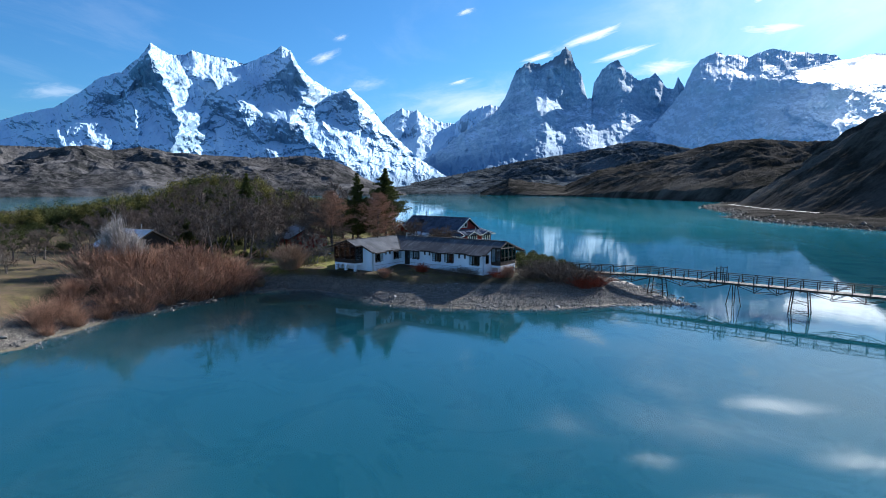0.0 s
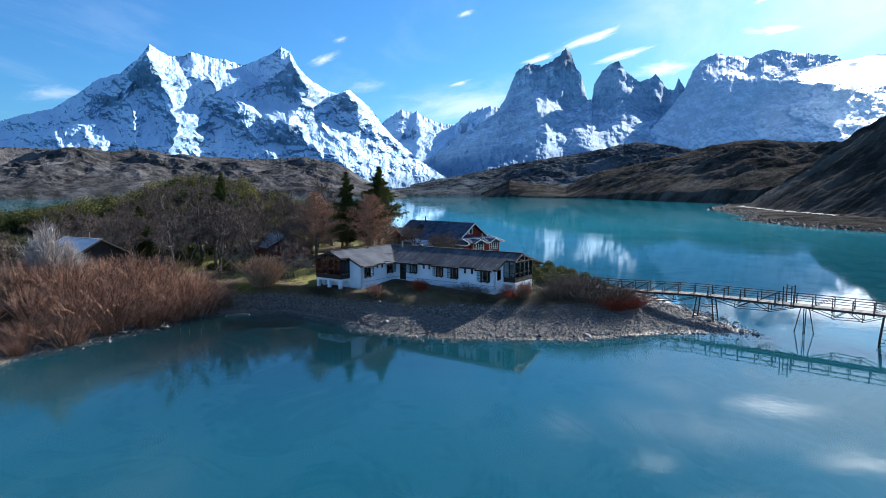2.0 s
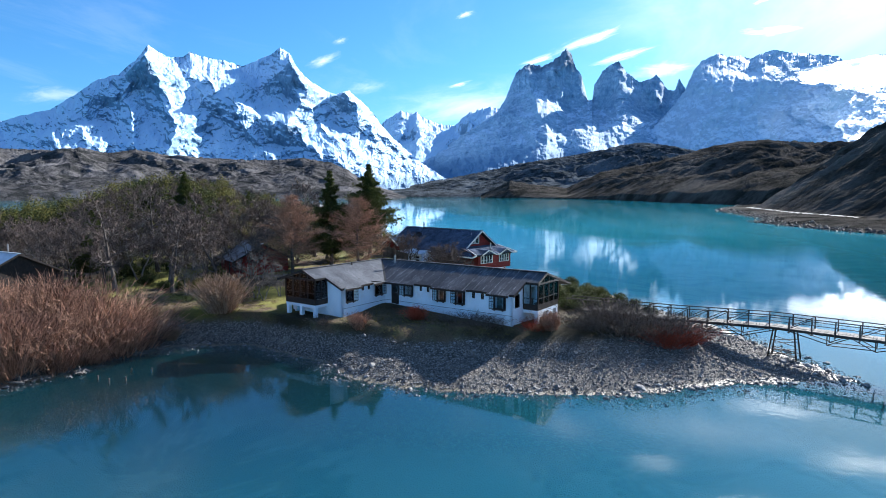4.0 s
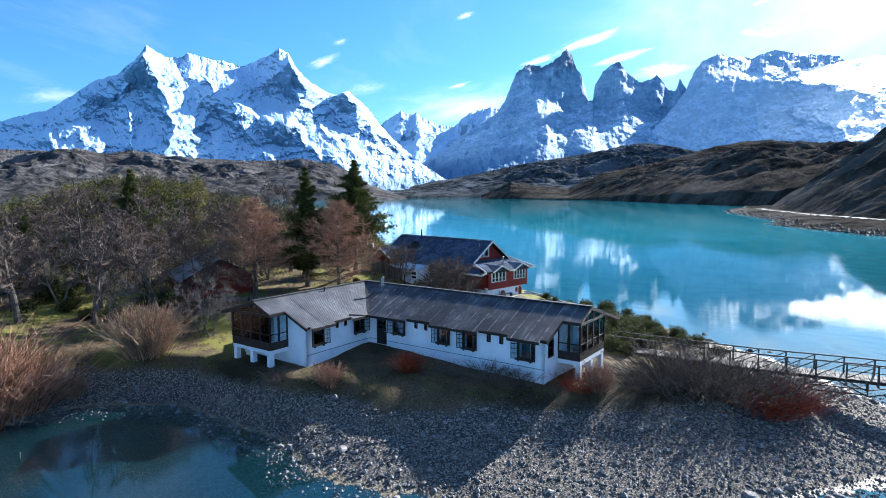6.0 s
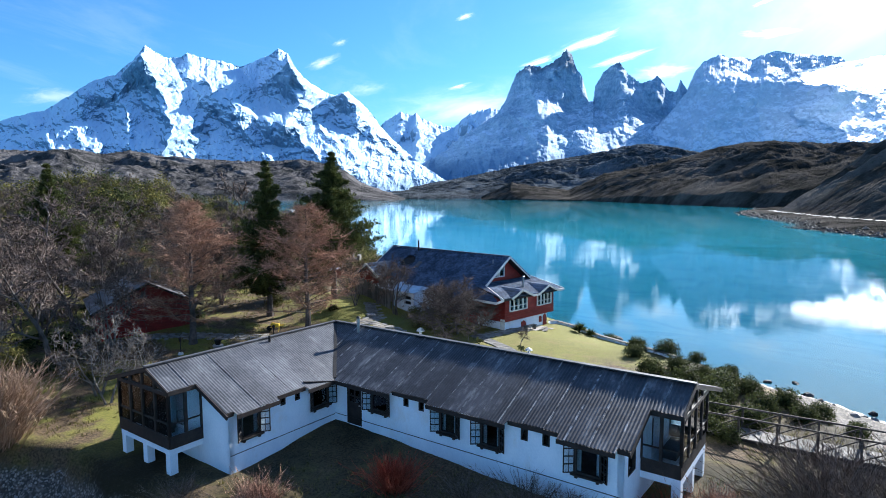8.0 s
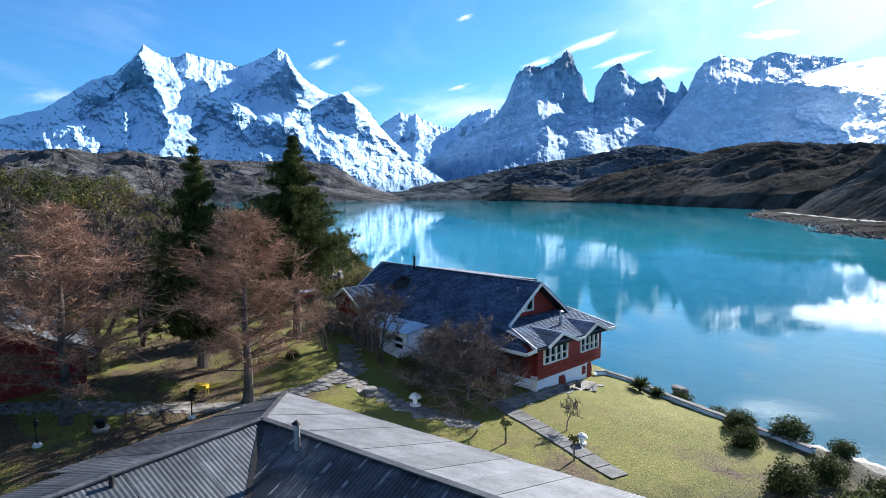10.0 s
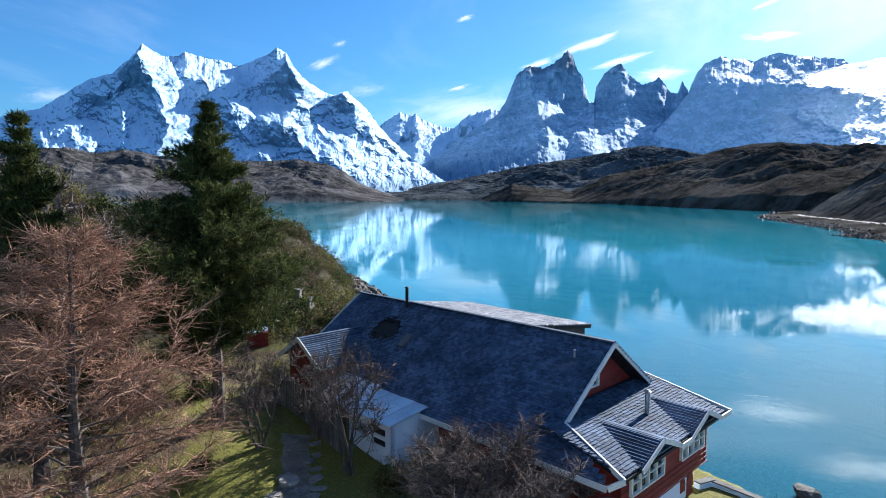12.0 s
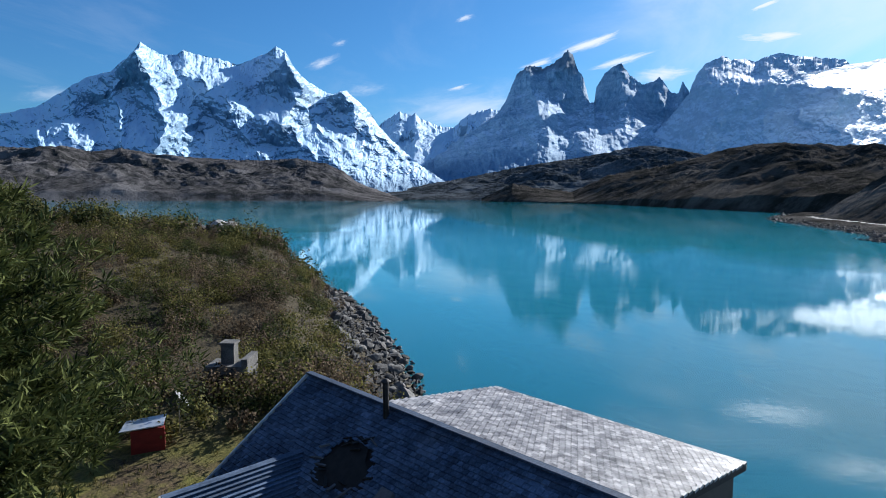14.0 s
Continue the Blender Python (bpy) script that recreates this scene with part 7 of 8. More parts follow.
for j, at_ in enumerate(PIERS):
    c, d = along_way(at_)
    side = Vector((0, 0, 1)).cross(d)
    bed = gh(c.x, c.y) - 0.4
    if j in (0, 2):
        foot = Vector((c.x, c.y, bed))
        for sg in (-1, 1):
            part("pier_leg", solid((beam, c + d * (0.35 * sg) - Vector((0, 0, 0.25)), foot + d * (0.9 * sg), 0.08, 0.08)), M_RUST, bridge)
            part("pier_leg", solid((beam, c + side * (0.6 * sg) - Vector((0, 0, 0.25)), foot + side * (0.3 * sg), 0.08, 0.08)), M_RUST, bridge)
        continue
    for da in (-0.75, 0.75):
        for sg in (-0.6, 0.6):
            top_, low = c + d * da + side * sg - Vector((0, 0, 0.2)), Vector((c.x, c.y, bed)) + d * (da * 1.45) + side * (sg * 1.4)
            part("pier_leg", solid((beam, top_, low, 0.09, 0.09)), M_RUST, bridge)
            for f in (0.3, 0.62):
                part("pier_tie", solid((beam, top_ + (low - top_) * f, c - d * da + side * sg - Vector((0, 0, 0.2)) + (Vector((c.x, c.y, bed)) - d * (da * 1.45) + side * (sg * 1.4) - (c - d * da + side * sg - Vector((0, 0, 0.2)))) * (f + 0.12), 0.045, 0.045)), M_RUST, bridge)
c, d = along_way(26.0)
side = Vector((0, 0, 1)).cross(d)
for sg in (-1, 1):
    for da in (-0.35, 0.35):
        part("gate_post", solid((beam, c + side * (0.8 * sg) + d * da - Vector((0, 0, 0.3)), c + side * (0.8 * sg) + d * da + Vector((0, 0, 1.75)), 0.08, 0.08)), M_BRIDGE, bridge, "tall gate post")
    part("gate_bar", solid((beam, c + side * (0.8 * sg) - d * 0.35 + Vector((0, 0, 1.6)), c + side * (0.8 * sg) + d * 0.35 + Vector((0, 0, 1.6)), 0.05, 0.05)), M_BRIDGE, bridge)

# ---- stones ----
M_ROCK = grained("grey_shore_rock", (0.11, 0.107, 0.103), (0.47, 0.45, 0.425), 1.6, 14.0, 0.85, bump=0.03, vary=0.5)
M_ROCK_DARK = grained("dark_shore_rock", (0.022, 0.022, 0.022), (0.16, 0.152, 0.14), 1.2, 10.0, 0.8, bump=0.04, vary=0.85)
M_PALE_STONE = grained("pale_path_stone", (0.17, 0.16, 0.145), (0.36, 0.34, 0.31), 2.0, 20.0, 0.9, bump=0.01, vary=0.3)


def rock_mesh(name, seed, flat, mat, sub=2):
    bm = bmesh.new()
    bmesh.ops.create_icosphere(bm, subdivisions=sub, radius=0.5)
    r = np.random.default_rng(seed)
    cuts = r.normal(size=(9, 3))
    cuts /= np.linalg.norm(cuts, axis=1, keepdims=True)
    for v in bm.verts:
        for c in cuts:
            over = v.co.dot(Vector(c)) - 0.33
            if over > 0:
                v.co -= Vector(c) * over * 0.85
        v.co *= 1 + 0.10 * noise.noise(v.co * 3 + Vector((seed, 0, 0)))
        v.co.z *= flat
    bmesh.ops.transform(bm, matrix=Matrix.Scale(U, 4), verts=bm.verts)
    me = bpy.data.meshes.new(name)
    bm.to_mesh(me)
    bm.free()
    me.materials.append(mat)
    return me


BOULDERS = [rock_mesh("boulder", 200 + i, 0.55 + 0.12 * i, M_ROCK) for i in range(3)]
DARK = [rock_mesh("boulder", 210 + i, 0.6 + 0.12 * i, M_ROCK_DARK) for i in range(3)]


def boulder(x, y, size, k_, rng_, sink=0.25, dark=False, label=""):
    ob = new("boulder", (DARK if dark else BOULDERS)[k_ % 3])
    z = max(gh(x, y), -0.2) + size * (0.3 - sink)
    ob.matrix_world = Matrix.Translation(Vector((x, y, z)) * U) @ pose(0, 0, 0, rng_.uniform(-15, 15), rng_.uniform(-15, 15), rng_.uniform(0, 360)) @ Matrix.Diagonal((size * rng_.uniform(0.8, 1.4), size, size * rng_.uniform(0.8, 1.1), 1))
    return tagged(ob, label or ("dark angular boulder on the lake shore" if dark else "grey rounded boulder at the waterline"), "rock", "dark shore boulders" if dark else "beach boulders")


def along_shore(first, last, f):
    pts = [Vector(p) for p in SHORE[first:last + 1]]
    lens = [(b - a).length for a, b in zip(pts, pts[1:])]
    s = f * sum(lens)
    for a, b, ln in zip(pts, pts[1:], lens):
        if s <= ln:
            d = (b - a) / ln
            return a + d * s, Vector((-d.y, d.x))
        s -= ln
    return pts[-1], Vector((0, 1))


rng = random.Random(9)
for i in range(96):
    p, inn = along_shore(9, 18, rng.random() ** 0.9)
    off = rng.gauss(0.25, 0.55)
    boulder(p.x + inn.x * off, p.y + inn.y * off, rng.choice((0.22, 0.3, 0.3, 0.4, 0.55)) * rng.uniform(0.8, 1.2), i, rng)
for i in range(25):
    p, inn = along_shore(18, 21, rng.random())
    boulder(p.x + inn.x * rng.gauss(0.8, 1.2), p.y + inn.y * rng.gauss(0.4, 0.9), rng.uniform(0.25, 0.7), i, rng)
for i in range(50):
    p, inn = along_shore(20, 27, rng.random())
    boulder(p.x + inn.x * rng.gauss(-0.2, 1.0), p.y + inn.y * rng.gauss(-0.2, 1.0), rng.uniform(0.25, 0.8), i, rng, dark=True)
boulder(16.2, 107.2, 1.3, 1, rng, 0.1, True, "large dark boulder standing in the lake")
def north_rock(i):
    p, inn = along_shore(27, 33, rng.random())
    off = rng.uniform(-1.2, 6.5) if i % 2 else abs(rng.gauss(0.0, 2.2)) - 1.0
    return p.x + inn.x * off, p.y + inn.y * off, rng.choice((0.4, 0.5, 0.6, 0.8, 1.1, 1.5)) * rng.uniform(0.8, 1.2) * (0.7 if off < 0 else 1)


for i in range(70):
    boulder(*north_rock(i), i, rng, 0.15, dark=True)
# the many others there, joined
verts, faces = [], []
shapes = [(np.array([v.co for v in me.vertices]), [tuple(f.vertices) for f in me.polygons]) for me in DARK]
for i in range(420):
    x, y, size = north_rock(i)
    v, f = shapes[i % 3]
    a = rng.uniform(0, 6.28)
    v = v @ np.array([[math.cos(a), math.sin(a), 0], [-math.sin(a), math.cos(a), 0], [0, 0, 1]]) * size * 0.9 + np.array([x, y, max(gh(x, y), -0.2) + size * 0.12]) * U
    faces += [tuple(q + len(verts) for q in one) for one in f]
    verts += v.tolist()
raw("shore_boulders", verts, faces, M_ROCK_DARK, "dark broken boulders along the rocky shore", "rocks", "stuff")
for i in range(18):
    boulder(-33.4 + rng.gauss(0, 2.2), 176.5 + rng.gauss(0, 1.5), rng.uniform(1.4, 3.4), i, rng, -0.05, i % 3 == 0, "craggy rock outcrop on the headland")
for i in range(36):
    p, inn = along_shore(1, 6, rng.random())
    boulder(p.x + inn.x * rng.gauss(0.6, 1.1), p.y + inn.y * rng.gauss(0.6, 1.1), rng.uniform(0.25, 0.6), i, rng)
# shingle of the beach, joined
r = np.random.default_rng(12)
many = 42000
x, y = r.uniform(-36, 31, many * 4), r.uniform(46, 80, many * 4)
d, z = shore_distance(x, y), ground_height(x, y)
ok = (d > -2.5) & (z < 1.75) & (d < 8)
x, y, z = x[ok][:many], y[ok][:many], z[ok][:many]
size = r.gamma(1.4, 0.022, len(x)) + 0.016
octa = np.array([(1, 0, 0), (0, 1, 0), (-1, 0, 0), (0, -1, 0), (0, 0, 0.7), (0, 0, -0.5)], dtype=float)
turn = r.uniform(0, 6.28, len(x))
pts = octa[None] * r.uniform(0.65, 1.3, (len(x), 6, 1)) * size[:, None, None]
rot = np.stack([pts[..., 0] * np.cos(turn)[:, None] - pts[..., 1] * np.sin(turn)[:, None], pts[..., 0] * np.sin(turn)[:, None] + pts[..., 1] * np.cos(turn)[:, None], pts[..., 2]], -1)
pts = rot + np.stack([x, y, z + size * 0.25], -1)[:, None, :]
tri = np.array([(0, 1, 4), (1, 2, 4), (2, 3, 4), (3, 0, 4), (1, 0, 5), (2, 1, 5), (3, 2, 5), (0, 3, 5)])
raw("shingle_beach", pts.reshape(-1, 3) * U, (np.arange(len(x))[:, None, None] * 6 + tri[None]).reshape(-1, 3), M_ROCK, "loose grey stones covering the beach", "stones", "stuff")
many = 9000
x, y = r.uniform(-42, 8, many * 6), r.uniform(112, 192, many * 6)
d, z = shore_distance(x, y), ground_height(x, y)
ok = (d > -0.8) & (d < 5.5)
x, y, z = x[ok][:many], y[ok][:many], z[ok][:many]
size = r.gamma(1.6, 0.065, len(x)) + 0.04
pts = octa[None] * r.uniform(0.65, 1.3, (len(x), 6, 1)) * size[:, None, None] + np.stack([x, y, z + size * 0.2], -1)[:, None, :]
raw("scree", pts.reshape(-1, 3) * U, (np.arange(len(x))[:, None, None] * 6 + tri[None]).reshape(-1, 3), M_ROCK_DARK, "dark broken rock along the far shore", "stones", "stuff")

# ---- cabins in the wood ----
def cabin(name, cx, cy, turn, lx, ly, z_wall, z_ridge, wall_mat, roof_mat, label):
    """A small gabled cabin: four walls, a door, windows, two roof slopes of sheets, barge boards."""
    g = gh(cx, cy)
    ob = thing(name, cx, cy, g, label, "house")
    t = radians(turn)
    ex, ey = Vector((math.cos(t), math.sin(t), 0)), Vector((-math.sin(t), math.cos(t), 0))
    at_ = lambda x_, y_, z_: Vector((cx, cy, 0)) + ex * x_ + ey * y_ + Vector((0, 0, z_))  # noqa: E731
    hx, hy = lx / 2, ly / 2
    part("wall", wall(at_, (-hx, -hy), (hx, -hy), g - 0.4, z_wall, 0.15, [(0.8, 1.6, g + 0.9, z_wall - 0.3), (lx / 2, lx / 2 + 0.85, g, g + 1.8)]), wall_mat, ob)
    part("wall", wall(at_, (hx, -hy), (hx, hy), g - 0.4, z_wall, 0.15, [], lambda u: z_wall + (z_ridge - z_wall) * (1 - abs(u - hy) / hy)), wall_mat, ob)
    part("wall", wall(at_, (hx, hy), (-hx, hy), g - 0.4, z_wall, 0.15, []), wall_mat, ob)
    part("wall", wall(at_, (-hx, hy), (-hx, -hy), g - 0.4, z_wall, 0.15, [], lambda u: z_wall + (z_ridge - z_wall) * (1 - abs(u - hy) / hy)), wall_mat, ob)
    win = part("window", solid((box, at_(-hx + 1.2, -hy + 0.02, (g + 0.6 + z_wall) / 2), (0.8, 0.06, 0.06), ex), (box, at_(-hx + 1.2, -hy + 0.02, (g + 0.6 + z_wall) / 2), (0.06, 0.06, z_wall - g - 1.2), ex)), M_CREAM, ob)
    pane("pane", [at_(-hx + a, -hy + 0.08, b) for a, b in ((0.8, g + 0.9), (1.6, g + 0.9), (1.6, z_wall - 0.3), (0.8, z_wall - 0.3))], ey * 0.01, win)
    part("door", solid((box, at_(0.42, -hy + 0.08, g + 0.9), (0.85, 0.05, 1.8), ex)), M_TAR, ob)
    pitch = (z_ridge - z_wall) / hy
    n_ = max(3, int((lx + 0.8) / 0.95))
    for sg in (-1, 1):
        for j in range(n_):
            x0, x1 = -hx - 0.4 + (lx + 0.8) * j / n_, -hx - 0.4 + (lx + 0.8) * (j + 1) / n_ - 0.01
            lift = 0.05 + 0.012 * (j % 2)
            pts = [at_(x0, sg * (hy + 0.5), z_wall - 0.5 * pitch + lift), at_(x1, sg * (hy + 0.5), z_wall - 0.5 * pitch + lift), at_(x1, 0, z_ridge + lift), at_(x0, 0, z_ridge + lift)]
            part("roof_sheet", solid((slab, pts, (0, 0, 0.03))), roof_mat, ob)
        for x0 in (-hx - 0.42, hx + 0.42):
            part("bargeboard", solid((beam, at_(x0, sg * (hy + 0.5), z_wall - 0.5 * pitch), at_(x0, 0, z_ridge), 0.05, 0.16)), M_TAR, ob)
    part("ridge_cap", solid((beam, at_(-hx - 0.45, 0, z_ridge + 0.1), at_(hx + 0.45, 0, z_ridge + 0.1), 0.25, 0.04)), roof_mat, ob)
    part("flue", solid((tube, at_(0.6, 0.6, z_ridge - 0.4), at_(0.6, 0.6, z_ridge + 0.8), 0.07, 0.07, 8)), M_STEEL, ob)
    return ob


cabin("cabin", -43.8, 82.5, -30, 7.6, 8.0, 5.6, 7.7, M_TAR, M_ZINC, "low cabin under a pale zinc gable roof behind the willows")
cabin("cabin", -23.4, 98.2, -55, 6.6, 6.4, 5.6, 7.3, M_RED, M_TIN_GREY, "red boarded cabin half hidden by bare trees")
far = gh(-56, 151)
cabin("far_house", -56, 151, 10, 3.2, 2.2, far + 1.1, far + 1.8, M_WHITE, M_ZINC, "small pale-roofed house on the headland")

# ---- garden ----
M_CONCRETE = grained("rough_concrete", (0.06, 0.058, 0.054), (0.19, 0.185, 0.172), 1.5, 16.0, 0.9, bump=0.015, stain=(0.10, 0.10, 0.09), vary=0.1)
M_YELLOW = grained("yellow_paint", (0.55, 0.36, 0.02), (0.75, 0.52, 0.04), 4.0, 30.0, 0.5, bump=0.003)
M_LEAD = grained("black_iron", (0.01, 0.01, 0.01), (0.04, 0.04, 0.04), 4.0, 30.0, 0.5, 0.5, 0.003)

wall_line = [(9.1, 102.9), (9.9, 103.4), (11.4, 102.3), (12.9, 99.9), (13.8, 97.2), (14.8, 94.3), (15.9, 91.8)]
low_wall = thing("garden_wall", 11.4, 102.3, 1.6, "low whitewashed wall curving above the lake", "wall")
for (ax, ay), (bx, by) in zip(wall_line, wall_line[1:]):
    za, zb = gh(ax, ay), gh(bx, by)
    d = Vector((by - ay, ax - bx, 0)).normalized() * 0.24
    bm = bmesh.new()
    lo = [Vector((ax, ay, za - 0.9)), Vector((bx, by, zb - 0.9)), Vector((bx, by, zb + 0.22)), Vector((ax, ay, za + 0.22))]
    slab(bm, lo, d)
    bmesh.ops.recalc_face_normals(bm, faces=bm.faces)
    part("wall_length", bm, M_WHITE, low_wall)
    part("coping", solid((beam, Vector((ax, ay, za + 0.24)) + d / 2, Vector((bx, by, zb + 0.24)) + d / 2, 0.3, 0.05)), M_CONCRETE, low_wall)


M_EARTH = grained("trodden_earth", (0.10, 0.088, 0.07), (0.27, 0.245, 0.205), 1.6, 18.0, 0.95, bump=0.012, stain=(0.12, 0.12, 0.05), vary=0.05)


def paving(name, line, width, step, label, mat, seed, jitter=0.25):
    """A path of separate flat stones laid on the ground."""
    g0 = line[0]
    ob = thing(name, g0[0], g0[1], gh(*g0), label, "path", kind="structure")
    rg = random.Random(seed)
    metas = []
    for k_ in range(4):
        n_ = rg.choice((5, 6, 7))
        bm = bmesh.new()
        ring = [Vector((math.cos(2 * math.pi * i / n_) * rg.uniform(0.8, 1.1), math.sin(2 * math.pi * i / n_) * rg.uniform(0.8, 1.1), 0)) * 0.24 for i in range(n_)]
        slab(bm, ring, (0, 0, 0.05))
        bmesh.ops.recalc_face_normals(bm, faces=bm.faces)
        bmesh.ops.transform(bm, matrix=Matrix.Scale(U, 4), verts=bm.verts)
        me = bpy.data.meshes.new("flagstone")
        bm.to_mesh(me)
        bm.free()
        me.materials.append(mat)
        metas.append(me)
    bed = bmesh.new()
    rows = []
    for i, ((ax, ay), (bx, by)) in enumerate(zip(line, line[1:])):
        ln = math.hypot(bx - ax, by - ay)
        for q in np.arange(0, ln, 0.3).tolist() + ([ln] if i == len(line) - 2 else []):
            cx, cy = ax + (bx - ax) * q / ln, ay + (by - ay) * q / ln
            wide = [o * (width * 0.62 + rg.uniform(-0.16, 0.16)) for o in (-1, -0.5, 0, 0.5, 1)]
            spots = [(cx - (by - ay) / ln * o, cy + (bx - ax) / ln * o) for o in wide]
            rows.append([bed.verts.new((x_, y_, gh(x_, y_) + (0.012 if 0 < k_ < 4 else -0.03))) for k_, (x_, y_) in enumerate(spots)])
    for r0, r1 in zip(rows, rows[1:]):
        for k_ in range(4):
            bed.faces.new((r0[k_], r1[k_], r1[k_ + 1], r0[k_ + 1]))
    bmesh.ops.recalc_face_normals(bed, faces=bed.faces)
    part("path_bed", bed, M_EARTH, ob, "trodden gravelly earth", True)
    made = 0
    for (ax, ay), (bx, by) in zip(line, line[1:]):
        ln = math.hypot(bx - ax, by - ay)
        nx, ny = -(by - ay) / ln, (bx - ax) / ln
        s_ = 0.0
        while s_ < ln:
            o = -width / 2
            while o <= width / 2:
                x_, y_ = ax + (bx - ax) * s_ / ln + nx * o + rg.uniform(-1, 1) * 0.16, ay + (by - ay) * s_ / ln + ny * o + rg.uniform(-1, 1) * 0.16
                if rg.random() < 0.14:
                    o += step
                    continue
                st = new("flagstone", rg.choice(metas))
                st.parent = ob
                st.matrix_basis = Matrix.Translation((Vector((x_, y_, gh(x_, y_) - 0.022)) - ORG[ob.name]) * U) @ pose(0, 0, 0, 0, 0, rg.uniform(0, 360)) @ Matrix.Diagonal((rg.uniform(0.7, 1.4), rg.uniform(0.65, 1.25), 1, 1))
                o += step
                made += 1
            s_ += step
    return ob


paving("stone_path", [(8.6, 100.9), (6.2, 98.9), (3.0, 96.2)], 1.0, 0.44, "flagstone path to the red house", M_PALE_STONE, 1)
paving("stone_path", [(-21.5, 94.5), (-15.5, 94.6), (-10.5, 95.2), (-7.0, 97.6), (-5.6, 100.6), (-6.4, 103.8)], 1.3, 0.46, "worn flagstone path across the lawn", M_PALE_STONE, 2)
paving("stone_path", [(-5.6, 98.8), (-2.6, 96.0), (1.5, 93.4)], 1.0, 0.46, "worn flagstone path across the lawn", M_PALE_STONE, 4)
slabs = thing("concrete_path", 3.0, 96.2, gh(3.0, 96.2), "dark concrete path over the lawn", "path", kind="structure")
for i in range(9):
    f0, f1 = i / 9, (i + 1) / 9 - 0.006
    pts = []
    for f, o in ((f0, -0.45), (f1, -0.45), (f1, 0.45), (f0, 0.45)):
        x_, y_ = 2.4 + 4.4 * f + o * 0.85, 96.6 - 7.2 * f + o * 0.52
        pts.append(Vector((x_, y_, gh(x_, y_) + 0.02)))
    part("slab", solid((slab, pts, (0, 0, 0.03))), M_CONCRETE, slabs)


def garden_lamp(x, y):
    ob = thing("garden_lamp", x, y, gh(x, y), "short garden lamp on a white foot", "lamp", "garden lamps")
    b = Vector((x, y, gh(x, y)))
    part("foot", solid((tube, b, b + Vector((0, 0, 0.15)), 0.2, 0.14, 10)), M_CREAM, ob)
    part("post", solid((tube, b + Vector((0, 0, 0.15)), b + Vector((0, 0, 0.85)), 0.035, 0.03, 8)), M_LEAD, ob)
    part("lantern", solid((tube, b + Vector((0, 0, 0.85)), b + Vector((0, 0, 1.1)), 0.07, 0.11, 8), (tube, b + Vector((0, 0, 1.1)), b + Vector((0, 0, 1.2)), 0.13, 0.02, 8)), M_LEAD, ob)


garden_lamp(-11.8, 93.6)
garden_lamp(-17.2, 91.0)


def toadstool(x, y, s):
    ob = thing("garden_ornament", x, y, gh(x, y), "white stone toadstool ornament", "ornament", "white garden ornaments")
    b = Vector((x, y, gh(x, y)))
    part("stem", solid((tube, b, b + Vector((0, 0, 0.5 * s)), 0.16 * s, 0.1 * s, 10)), M_CREAM, ob)
    part("cap", solid((tube, b + Vector((0, 0, 0.45 * s)), b + Vector((0, 0, 0.6 * s)), 0.36 * s, 0.26 * s, 12), (tube, b + Vector((0, 0, 0.6 * s)), b + Vector((0, 0, 0.72 * s)), 0.26 * s, 0.05 * s, 12)), M_CREAM, ob)
    part("base", solid((tube, b - Vector((0, 0, 0.05)), b + Vector((0, 0, 0.08)), 0.34 * s, 0.3 * s, 10)), M_CREAM, ob)


toadstool(-1.6, 95.9, 0.9)
toadstool(5.9, 92.2, 0.7)


def urn(x, y, label, pot):
    ob = thing("planter", x, y, gh(x, y), label, "planter", "white garden ornaments")
    b = Vector((x, y, gh(x, y)))
    part("bowl", solid((tube, b, b + Vector((0, 0, 0.12)), 0.3, 0.36, 12), (tube, b + Vector((0, 0, 0.12)), b + Vector((0, 0, 0.2)), 0.36, 0.34, 12)), M_PALE_STONE, ob)
    if pot:
        part("pot", solid((tube, b + Vector((0, 0, 0.2)), b + Vector((0, 0, 0.55)), 0.16, 0.26, 10)), M_LEAD, ob, "black pot")


urn(-15.2, 92.2, "pale stone ring planter with a black pot", True)
urn(-4.0, 97.2, "pale stone bowl on the lawn", False)
urn(-5.9, 100.9, "pale stone bowl on the lawn", False)
yb = thing("flower_barrow", -12.6, 96.6, gh(-12.6, 96.6), "yellow ornamental flower barrow with a black wheel", "planter")
b = Vector((-12.6, 96.6, gh(-12.6, 96.6)))
part("tray", solid((slab, [b + Vector(v) for v in ((-0.25, -0.2, 0.42), (0.35, -0.2, 0.36), (0.35, 0.2, 0.36), (-0.25, 0.2, 0.42))], (0, 0, 0.2))), M_YELLOW, yb)
part("wheel", solid((tube, b + Vector((-0.4, -0.04, 0.2)), b + Vector((-0.4, 0.04, 0.2)), 0.2, 0.2, 14)), M_LEAD, yb)
for sg in (-1, 1):
    part("handle", solid((beam, b + Vector((-0.35, 0.12 * sg, 0.26)), b + Vector((0.75, 0.22 * sg, 0.5)), 0.04, 0.04)), M_YELLOW, yb)
    part("leg", solid((beam, b + Vector((0.3, 0.17 * sg, 0.36)), b + Vector((0.3, 0.17 * sg, 0.0)), 0.04, 0.04)), M_YELLOW, yb)


